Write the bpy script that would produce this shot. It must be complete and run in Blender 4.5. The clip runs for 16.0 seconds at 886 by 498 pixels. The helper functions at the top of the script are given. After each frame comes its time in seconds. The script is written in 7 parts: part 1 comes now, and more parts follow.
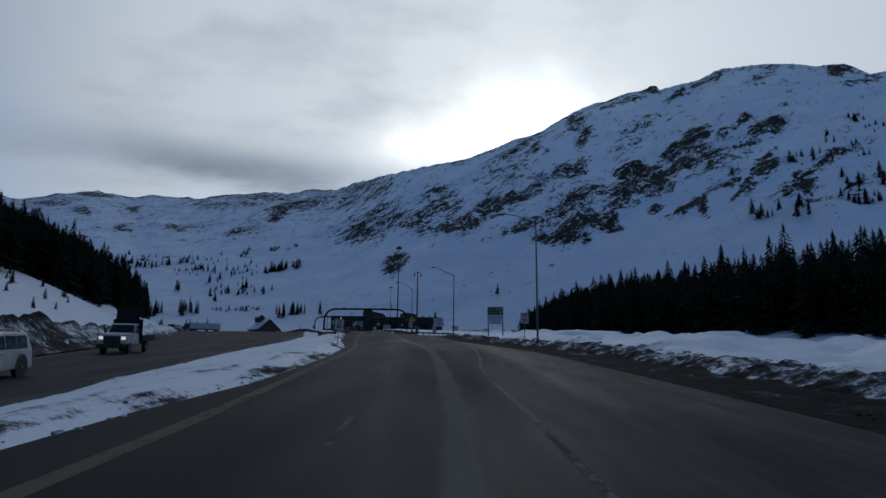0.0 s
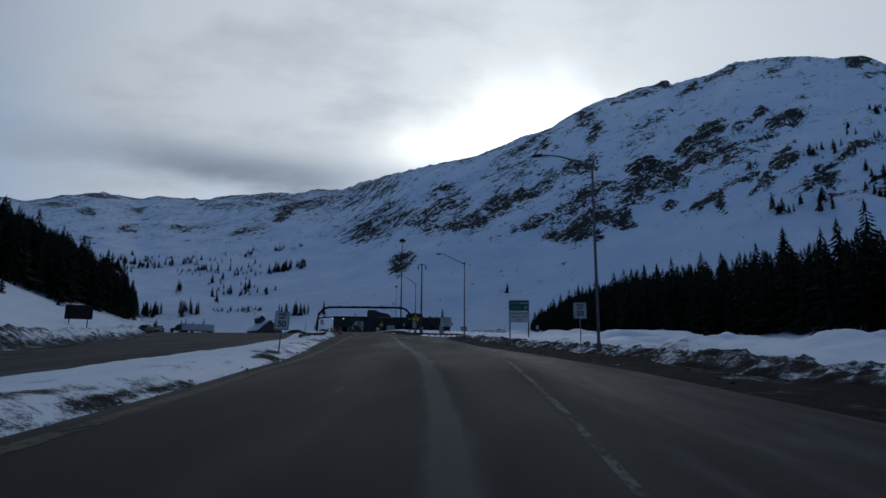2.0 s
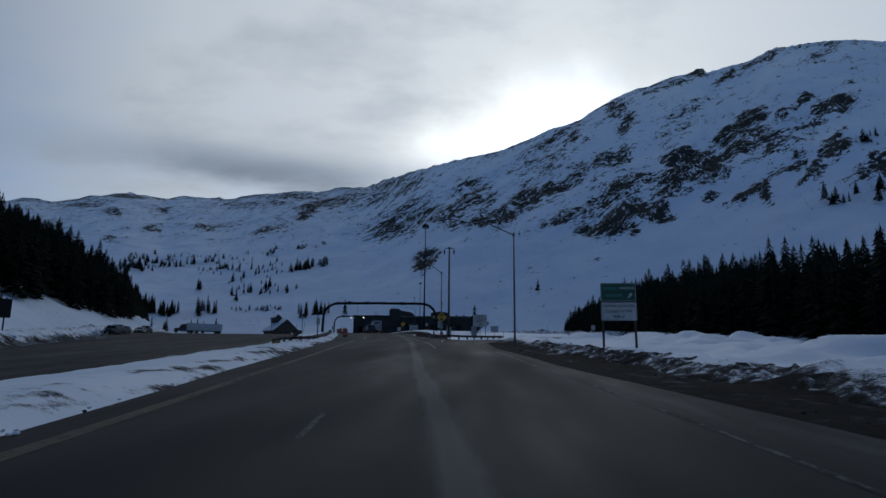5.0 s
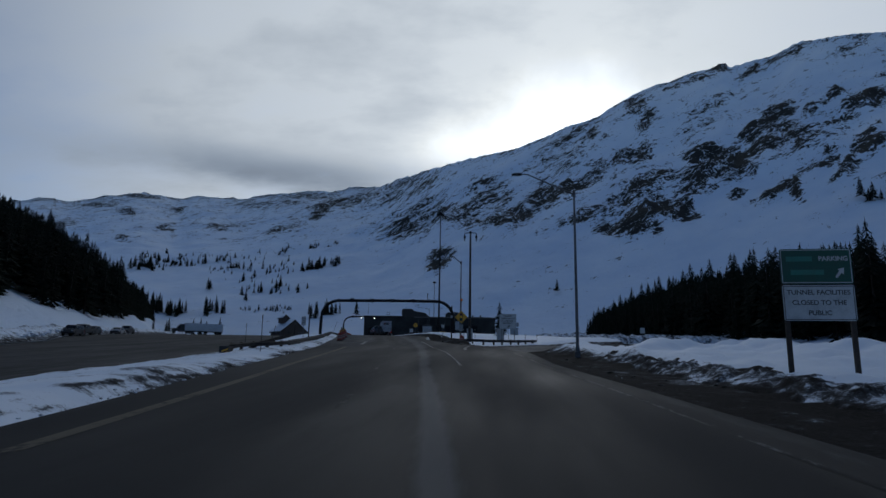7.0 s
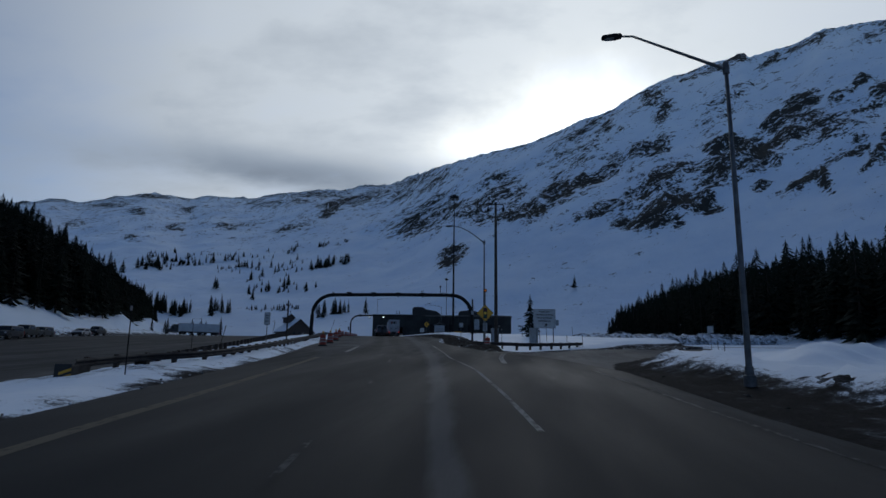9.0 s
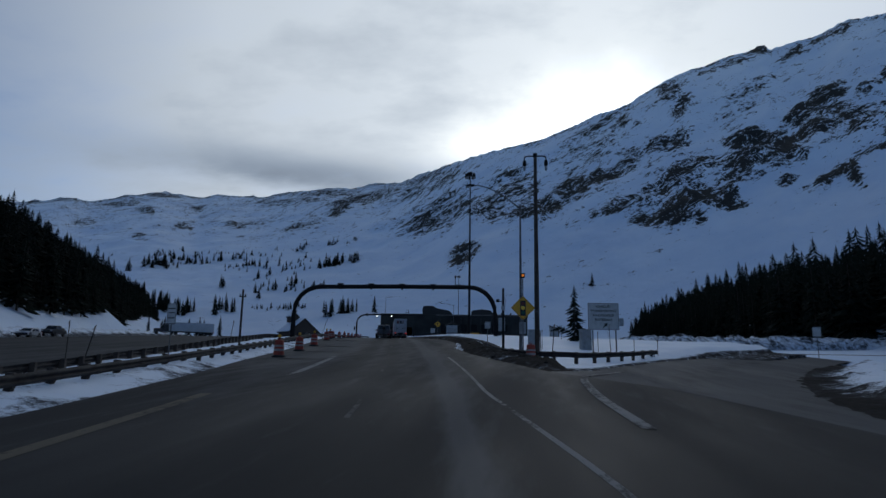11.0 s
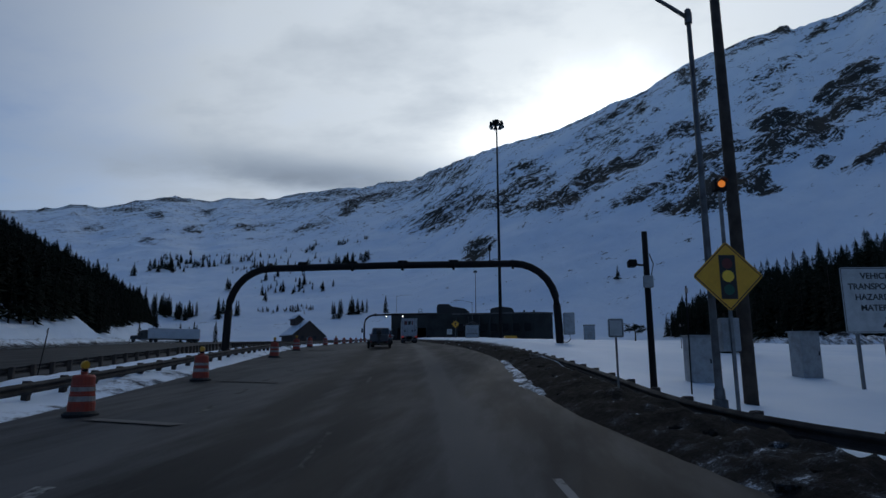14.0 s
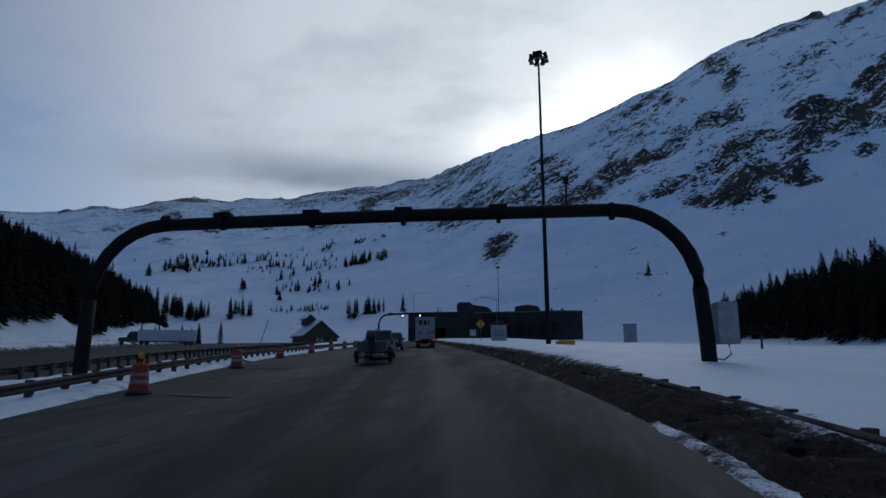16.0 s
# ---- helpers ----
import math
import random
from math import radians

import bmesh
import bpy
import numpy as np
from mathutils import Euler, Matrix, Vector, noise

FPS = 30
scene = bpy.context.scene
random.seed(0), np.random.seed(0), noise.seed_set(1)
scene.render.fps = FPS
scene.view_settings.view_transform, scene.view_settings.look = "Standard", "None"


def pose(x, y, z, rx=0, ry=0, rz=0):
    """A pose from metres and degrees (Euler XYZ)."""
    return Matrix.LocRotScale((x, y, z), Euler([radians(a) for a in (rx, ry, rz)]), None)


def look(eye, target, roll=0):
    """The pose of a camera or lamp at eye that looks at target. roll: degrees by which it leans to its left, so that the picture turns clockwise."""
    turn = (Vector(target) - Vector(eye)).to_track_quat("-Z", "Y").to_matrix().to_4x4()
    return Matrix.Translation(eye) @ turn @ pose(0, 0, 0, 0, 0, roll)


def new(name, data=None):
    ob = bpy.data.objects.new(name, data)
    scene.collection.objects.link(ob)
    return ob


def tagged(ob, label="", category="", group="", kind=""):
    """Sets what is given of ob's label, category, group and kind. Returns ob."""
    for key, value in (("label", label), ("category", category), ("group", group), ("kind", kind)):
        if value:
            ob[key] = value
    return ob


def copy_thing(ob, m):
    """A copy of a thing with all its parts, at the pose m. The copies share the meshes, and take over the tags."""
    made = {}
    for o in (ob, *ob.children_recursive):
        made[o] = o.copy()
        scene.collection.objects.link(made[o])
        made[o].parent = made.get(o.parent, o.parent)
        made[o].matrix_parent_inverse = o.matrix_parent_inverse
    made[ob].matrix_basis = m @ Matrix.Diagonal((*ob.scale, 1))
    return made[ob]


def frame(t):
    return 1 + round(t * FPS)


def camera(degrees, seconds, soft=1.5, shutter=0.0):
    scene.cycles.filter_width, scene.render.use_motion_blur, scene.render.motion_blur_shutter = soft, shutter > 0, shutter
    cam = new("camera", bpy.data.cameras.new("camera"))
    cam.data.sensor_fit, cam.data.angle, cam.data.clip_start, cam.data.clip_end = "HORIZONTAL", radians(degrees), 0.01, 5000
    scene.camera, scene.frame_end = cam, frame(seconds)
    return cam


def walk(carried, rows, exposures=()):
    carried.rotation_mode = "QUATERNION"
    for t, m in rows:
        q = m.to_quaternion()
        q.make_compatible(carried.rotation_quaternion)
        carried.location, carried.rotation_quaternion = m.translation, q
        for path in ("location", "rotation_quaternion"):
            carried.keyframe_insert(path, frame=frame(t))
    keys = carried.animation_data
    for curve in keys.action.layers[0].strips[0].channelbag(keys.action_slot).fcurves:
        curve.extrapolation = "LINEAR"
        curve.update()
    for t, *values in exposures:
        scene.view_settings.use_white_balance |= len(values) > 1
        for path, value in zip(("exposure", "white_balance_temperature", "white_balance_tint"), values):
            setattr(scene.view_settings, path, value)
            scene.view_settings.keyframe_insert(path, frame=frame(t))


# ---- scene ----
cam = camera(71.6, 16.0)
# seconds, place, and in degrees the yaw to the left of +y, the pitch and the roll
ROWS = [
    (0.0, 0.342, -0.157, 1.745, 0.15, 10.62, 0.63),
    (0.5, 0.415, 5.029, 1.948, 0.10, 10.64, 0.80),
    (1.0, 0.418, 10.034, 2.183, 0.33, 10.54, 0.74),
    (1.5, 0.354, 14.909, 2.446, 0.51, 10.63, 0.79),
    (2.0, 0.228, 19.696, 2.728, 0.86, 10.70, 0.50),
    (2.5, 0.046, 24.428, 3.024, 1.07, 10.78, 0.48),
    (3.0, -0.188, 29.133, 3.331, 1.46, 10.85, 0.38),
    (3.5, -0.469, 33.832, 3.643, 1.79, 10.68, 0.59),
    (4.0, -0.793, 38.541, 3.959, 2.32, 10.61, 0.54),
    (6.5, -2.917, 62.450, 5.522, 4.19, 10.68, 1.02),
    (7.0, -3.420, 67.298, 5.826, 4.55, 10.71, 0.96),
    (7.5, -3.941, 72.154, 6.126, 4.90, 10.68, 0.73),
    (8.0, -4.480, 77.012, 6.424, 5.10, 10.56, 0.88),
    (8.5, -5.035, 81.861, 6.720, 5.36, 10.54, 0.76),
    (9.0, -5.604, 86.694, 7.015, 5.61, 10.61, 0.76),
    (11.5, -8.661, 110.427, 8.514, 6.90, 10.57, 0.77),
    (12.0, -9.320, 115.086, 8.825, 7.06, 10.38, 0.38),
    (12.5, -9.999, 119.734, 9.141, 7.25, 10.40, 0.14),
    (13.0, -10.702, 124.386, 9.462, 7.37, 10.46, -0.06),
    (13.5, -11.432, 129.064, 9.787, 7.62, 10.48, -0.08),
    (14.0, -12.195, 133.799, 10.117, 7.85, 10.53, -0.21),
    (14.5, -12.994, 138.626, 10.450, 8.24, 10.43, -0.29),
    (15.0, -13.836, 143.589, 10.784, 8.69, 10.44, -0.84),
    (15.5, -14.729, 148.740, 11.117, 9.20, 10.48, -0.20),
    (16.0, -15.678, 154.141, 11.446, 9.62, 10.50, -0.28),
]


def view(x, y, z, yaw, pitch, roll):
    a, b = radians(yaw), radians(pitch)
    return look((x, y, z), (x - 10 * math.sin(a) * math.cos(b), y + 10 * math.cos(a) * math.cos(b), z + 10 * math.sin(b)), roll)


walk(cam, [(t, view(*row)) for t, *row in ROWS],
     [(0.0, 0.08, 5650, 9), (6.5, 0.02, 5650, 9), (9.0, 0.10, 5650, 9), (12.0, 0.22, 5620, 9), (16.0, 0.15, 5620, 9)])

# ---------------------------------------------------------------- light
SUN_AZ, SUN_EL = 7.5, 22.5      # degrees to the right of north (+y), and above the horizon
SUN_DIR = Vector((math.sin(radians(SUN_AZ)) * math.cos(radians(SUN_EL)),
                  math.cos(radians(SUN_AZ)) * math.cos(radians(SUN_EL)), math.sin(radians(SUN_EL))))
scene.view_settings.exposure = 0.0

world = bpy.data.worlds.new("world")
scene.world = world
world.use_nodes = True
wn, wl = world.node_tree.nodes, world.node_tree.links
wn.clear()


def wnode(kind, **inputs):
    n = wn.new(kind)
    for k, v in inputs.items():
        n.inputs[int(k[1:])].default_value = v
    return n


def wmath(op, a, b=None, c=None, clamp=False):
    n = wn.new("ShaderNodeMath")
    n.operation, n.use_clamp = op, clamp
    for i, v in enumerate((a, b, c)):
        if v is None:
            continue
        if isinstance(v, (int, float)):
            n.inputs[i].default_value = v
        else:
            wl.new(v, n.inputs[i])
    return n.outputs[0]


def wramp(fac, stops):
    n = wn.new("ShaderNodeValToRGB")
    e = n.color_ramp.elements
    while len(e) < len(stops):
        e.new(0.5)
    for el, (p, c) in zip(e, stops):
        el.position, el.color = p, (*c, 1) if len(c) == 3 else c
    wl.new(fac, n.inputs[0])
    return n.outputs[0]


def wmix(fac, a, b, blend="MIX"):
    n = wn.new("ShaderNodeMix")
    n.data_type, n.blend_type = "RGBA", blend
    for sock, v in ((n.inputs[0], fac), (n.inputs[6], a), (n.inputs[7], b)):
        if isinstance(v, (int, float)):
            sock.default_value = v
        elif isinstance(v, tuple):
            sock.default_value = (*v, 1)
        else:
            wl.new(v, sock)
    return n.outputs[2]


sky = wn.new("ShaderNodeTexSky")
sky.sky_type, sky.sun_disc = "NISHITA", False
sky.sun_elevation, sky.sun_rotation = radians(SUN_EL), radians(SUN_AZ)
sky.altitude, sky.air_density, sky.dust_density, sky.ozone_density = 3400, 1.0, 0.6, 1.5
gain = wn.new("ShaderNodeVectorMath")
gain.operation = "SCALE"
gain.inputs[3].default_value = 0.070
wl.new(sky.outputs[0], gain.inputs[0])
clear_sky = gain.outputs[0]

coord = wn.new("ShaderNodeTexCoord")
# the cloud deck: the view's direction laid onto a flat layer overhead
sep = wn.new("ShaderNodeSeparateXYZ")
wl.new(coord.outputs["Generated"], sep.inputs[0])
height = wmath("ADD", wmath("MAXIMUM", sep.outputs[2], 0.0), 0.16)
comb = wn.new("ShaderNodeCombineXYZ")
wl.new(wmath("DIVIDE", sep.outputs[0], height), comb.inputs[0])
wl.new(wmath("DIVIDE", sep.outputs[1], height), comb.inputs[1])
cloud_map = wn.new("ShaderNodeMapping")
cloud_map.inputs["Scale"].default_value = (0.95, 1.35, 1.0)
cloud_map.inputs["Rotation"].default_value = (0, 0, radians(-12))
wl.new(comb.outputs[0], cloud_map.inputs[0])
big = wnode("ShaderNodeTexNoise", i2=0.75, i3=6.0, i4=0.52)
big.inputs["Distortion"].default_value = 0.35
fine = wnode("ShaderNodeTexNoise", i2=2.6, i3=8.0, i4=0.58)
wl.new(cloud_map.outputs[0], big.inputs["Vector"])
wl.new(cloud_map.outputs[0], fine.inputs["Vector"])
density = wmath("ADD", wmath("MULTIPLY", big.outputs[0], 0.62), wmath("MULTIPLY", fine.outputs[0], 0.38))
# cosine of the angle from the sun
dot = wn.new("ShaderNodeVectorMath")
dot.operation = "DOT_PRODUCT"
dot.inputs[1].default_value = SUN_DIR
wl.new(coord.outputs["Generated"], dot.inputs[0])
cos_sun = wmath("MAXIMUM", dot.outputs["Value"], 0.0)
wide = wmath("POWER", cos_sun, 1.8)
near_sun = wmath("POWER", cos_sun, 30.0)
# the white blot where the sun stands behind thin cloud, drawn out to the left and torn at its rim
warp = wnode("ShaderNodeTexNoise", i2=5.0, i3=5.0, i4=0.55)
wl.new(coord.outputs["Generated"], warp.inputs["Vector"])
torn = wn.new("ShaderNodeVectorMath")
torn.operation = "MULTIPLY_ADD"
wl.new(warp.outputs["Color"], torn.inputs[0])
torn.inputs[1].default_value = (0.20, 0.20, 0.15)
wl.new(coord.outputs["Generated"], torn.inputs[2])


def bearing(az, el):
    return Vector((math.sin(radians(az)) * math.cos(radians(el)), math.cos(radians(az)) * math.cos(radians(el)), math.sin(radians(el))))


def lobe(az, el, across, high):
    d = wn.new("ShaderNodeVectorMath")
    d.operation = "SUBTRACT"
    d.inputs[1].default_value = bearing(az, el) + Vector((0.10, 0.10, 0.075))
    wl.new(torn.outputs[0], d.inputs[0])
    s = wn.new("ShaderNodeSeparateXYZ")
    wl.new(d.outputs[0], s.inputs[0])
    q = wmath("ADD", wmath("POWER", wmath("ABSOLUTE", wmath("DIVIDE", s.outputs[0], across)), 2.0),
              wmath("POWER", wmath("ABSOLUTE", wmath("DIVIDE", s.outputs[2], high)), 2.0))
    return wmath("EXPONENT", wmath("MULTIPLY", q, -1.0))


core = wmath("ADD", lobe(9.2, 21.3, 0.088, 0.060), wmath("MULTIPLY", lobe(0.5, 20.0, 0.12, 0.045), 0.75))
# a long dark bank of cloud that lies low over the saddle
BANK_AZ, BANK_EL = -18.0, 16.9
bank_dir = Vector((math.sin(radians(BANK_AZ)) * math.cos(radians(BANK_EL)), math.cos(radians(BANK_AZ)) * math.cos(radians(BANK_EL)), math.sin(radians(BANK_EL))))
off = wn.new("ShaderNodeVectorMath")
off.operation = "SUBTRACT"
off.inputs[1].default_value = bank_dir
wl.new(coord.outputs["Generated"], off.inputs[0])
sep2 = wn.new("ShaderNodeSeparateXYZ")
wl.new(off.outputs[0], sep2.inputs[0])
wob = wmath("MULTIPLY", wmath("SUBTRACT", fine.outputs[0], 0.5), 0.05)
qa = wmath("POWER", wmath("ABSOLUTE", wmath("DIVIDE", sep2.outputs[0], 0.24)), 2.0)
qb = wmath("POWER", wmath("ABSOLUTE", wmath("DIVIDE", wmath("ADD", sep2.outputs[2], wob), 0.032)), 2.0)
low_bank = wmath("EXPONENT", wmath("MULTIPLY", wmath("ADD", qa, qb), -1.0))
# thick cloud is darker; light scatters forward through the thin cloud round the sun
thin = wmath("SUBTRACT", 1.0, wramp(density, [(0.38, (0, 0, 0)), (0.62, (1, 1, 1))]))
glow = wmath("ADD", wmath("MULTIPLY", wide, 0.46), wmath("MULTIPLY", near_sun, 0.13))
glow = wmath("MULTIPLY", glow, wmath("ADD", wmath("MULTIPLY", thin, 0.74), 0.62))
glow = wmath("ADD", glow, wmath("MULTIPLY", core, wmath("ADD", wmath("MULTIPLY", thin, 0.35), 0.50)))
level = wmath("MULTIPLY", wmath("ADD", glow, 0.19), wmath("SUBTRACT", 1.0, wmath("MULTIPLY", low_bank, 0.5)))
lum = wn.new("ShaderNodeVectorMath")
lum.operation = "SCALE"
wl.new(wramp(level, [(0.28, (0.90, 0.98, 1.07)), (0.48, (0.985, 1.0, 0.985)), (0.85, (1.0, 0.965, 0.87))]), lum.inputs[0])
wl.new(level, lum.inputs[3])
# the cloud thins out to clear sky away from the sun
front = wramp(dot.outputs["Value"], [(0.42, (0, 0, 0)), (0.84, (1, 1, 1))])
cover = wmath("ADD", front, wmath("MULTIPLY", wmath("SUBTRACT", density, 0.5), 2.2), clamp=True)
both = wmix(cover, clear_sky, lum.outputs[0])
bg = wn.new("ShaderNodeBackground")
wl.new(both, bg.inputs[0])
bg.inputs[1].default_value = 1.0
wout = wn.new("ShaderNodeOutputWorld")
wl.new(bg.outputs[0], wout.inputs[0])

sun = new("sun", bpy.data.lights.new("sun", "SUN"))
sun.data.energy, sun.data.angle, sun.data.color = 0.25, radians(14), (1.0, 0.95, 0.88)
sun.matrix_world = look(SUN_DIR * 100, (0, 0, 0))

# ---------------------------------------------------------------- materials
def shader(name, rough=0.6, metal=0.0, colour=(0.5, 0.5, 0.5)):
    m = bpy.data.materials.new(name)
    m.use_nodes = True
    b = m.node_tree.nodes["Principled BSDF"]
    b.inputs["Base Color"].default_value = (*colour, 1)
    b.inputs["Roughness"].default_value, b.inputs["Metallic"].default_value = rough, metal
    return m, m.node_tree.nodes, m.node_tree.links, b


def noise_tex(n, l, scale, detail=4.0, rough=0.55, stretch=(1, 1, 1), coords="Object", distortion=0.0, lean=0.0):
    tc, mp, tx = n.new("ShaderNodeTexCoord"), n.new("ShaderNodeMapping"), n.new("ShaderNodeTexNoise")
    mp.inputs["Scale"].default_value = stretch
    if lean:
        vr = n.new("ShaderNodeVectorRotate")
        vr.rotation_type = "Y_AXIS"
        vr.inputs["Angle"].default_value = radians(lean)
        l.new(tc.outputs[coords], vr.inputs[0])
        l.new(vr.outputs[0], mp.inputs[0])
    else:
        l.new(tc.outputs[coords], mp.inputs[0])
    l.new(mp.outputs[0], tx.inputs["Vector"])
    tx.inputs["Scale"].default_value, tx.inputs["Detail"].default_value = scale, detail
    tx.inputs["Roughness"].default_value, tx.inputs["Distortion"].default_value = rough, distortion
    return tx.outputs[0]


def ramp(n, l, fac, stops):
    r = n.new("ShaderNodeValToRGB")
    e = r.color_ramp.elements
    while len(e) < len(stops):
        e.new(0.5)
    for el, (p, c) in zip(e, stops):
        el.position, el.color = p, (*c, 1) if isinstance(c, tuple) else (c, c, c, 1)
    l.new(fac, r.inputs[0])
    return r.outputs[0]


def mix(n, l, fac, a, b, blend="MIX"):
    x = n.new("ShaderNodeMix")
    x.data_type, x.blend_type = "RGBA", blend
    for sock, v in ((x.inputs[0], fac), (x.inputs[6], a), (x.inputs[7], b)):
        if isinstance(v, (int, float)):
            sock.default_value = v
        elif isinstance(v, tuple):
            sock.default_value = (*v, 1)
        else:
            l.new(v, sock)
    return x.outputs[2]


def calc(n, l, op, a, b, clamp=False):
    x = n.new("ShaderNodeMath")
    x.operation, x.use_clamp = op, clamp
    for i, v in enumerate((a, b)):
        if isinstance(v, (int, float)):
            x.inputs[i].default_value = v
        else:
            l.new(v, x.inputs[i])
    return x.outputs[0]


def attr(n, name):
    a = n.new("ShaderNodeAttribute")
    a.attribute_name = name
    return a.outputs["Fac"]


def bump(n, l, b, fac, strength, distance):
    x = n.new("ShaderNodeBump")
    x.inputs["Strength"].default_value, x.inputs["Distance"].default_value = strength, distance
    l.new(fac, x.inputs["Height"])
    l.new(x.outputs[0], b.inputs["Normal"])


def worn(name, colour, rough=0.6, metal=0.0, dirt=(0.09, 0.08, 0.07), amount=0.35, scale=3.0, grain=40.0, relief=0.15, dist=0.004, emit=None):
    """A painted or bare surface with stains at one scale and grain at another."""
    m, n, l, b = shader(name, rough, metal, colour)
    stain = noise_tex(n, l, scale, 6.0, 0.6)
    fine = noise_tex(n, l, grain, 3.0)
    k = ramp(n, l, stain, [(0.42, 0.0), (0.72, 1.0)])
    k2 = calc(n, l, "MULTIPLY", k, amount)
    c = mix(n, l, k2, colour, dirt)
    shade = ramp(n, l, fine, [(0.3, 0.86), (0.7, 1.08)])
    l.new(mix(n, l, 1.0, c, shade, "MULTIPLY"), b.inputs["Base Color"])
    rr = calc(n, l, "ADD", calc(n, l, "MULTIPLY", k, 0.25), rough, True)
    l.new(rr, b.inputs["Roughness"])
    bump(n, l, b, fine, relief, dist)
    if emit:
        b.inputs["Emission Color"].default_value, b.inputs["Emission Strength"].default_value = (*emit[0], 1), emit[1]
    return m


def make_snow():
    """Old snow: wind ripples, hollows, grey grit; the attribute 'dirt' says how much road grit lies in it."""
    m, n, l, b = shader("snow", 0.65)
    soft = noise_tex(n, l, 0.22, 5.0)
    mid = noise_tex(n, l, 1.6, 6.0, 0.6)
    fine = noise_tex(n, l, 9.0, 4.0, 0.65)
    c = ramp(n, l, soft, [(0.3, (0.65, 0.74, 0.85)), (0.7, (0.79, 0.85, 0.92))])
    d = calc(n, l, "ADD", attr(n, "dirt"), calc(n, l, "MULTIPLY", calc(n, l, "SUBTRACT", mid, 0.5), 1.5))
    d = calc(n, l, "ADD", d, calc(n, l, "MULTIPLY", calc(n, l, "SUBTRACT", fine, 0.5), 0.9))
    rough_grit = noise_tex(n, l, 26.0, 4.0, 0.7)
    d = calc(n, l, "ADD", d, calc(n, l, "MULTIPLY", calc(n, l, "SUBTRACT", rough_grit, 0.5), 0.9))
    k = ramp(n, l, d, [(0.36, 0.0), (0.68, 0.92), (0.95, 1.0)])
    grit = ramp(n, l, fine, [(0.3, (0.008, 0.0075, 0.007)), (0.62, (0.027, 0.0245, 0.022)), (0.8, (0.060, 0.054, 0.048))])
    l.new(mix(n, l, k, c, grit), b.inputs["Base Color"])
    h = calc(n, l, "ADD", calc(n, l, "MULTIPLY", mid, 0.75), calc(n, l, "MULTIPLY", fine, 0.25))
    h = calc(n, l, "ADD", h, calc(n, l, "MULTIPLY", calc(n, l, "MULTIPLY", rough_grit, k), 0.35))
    bump(n, l, b, h, 0.6, 0.08)
    l.new(ramp(n, l, k, [(0.0, 0.35), (1.0, 0.04)]), b.inputs["Specular IOR Level"])
    l.new(ramp(n, l, k, [(0.0, 0.62), (1.0, 0.92)]), b.inputs["Roughness"])
    return m


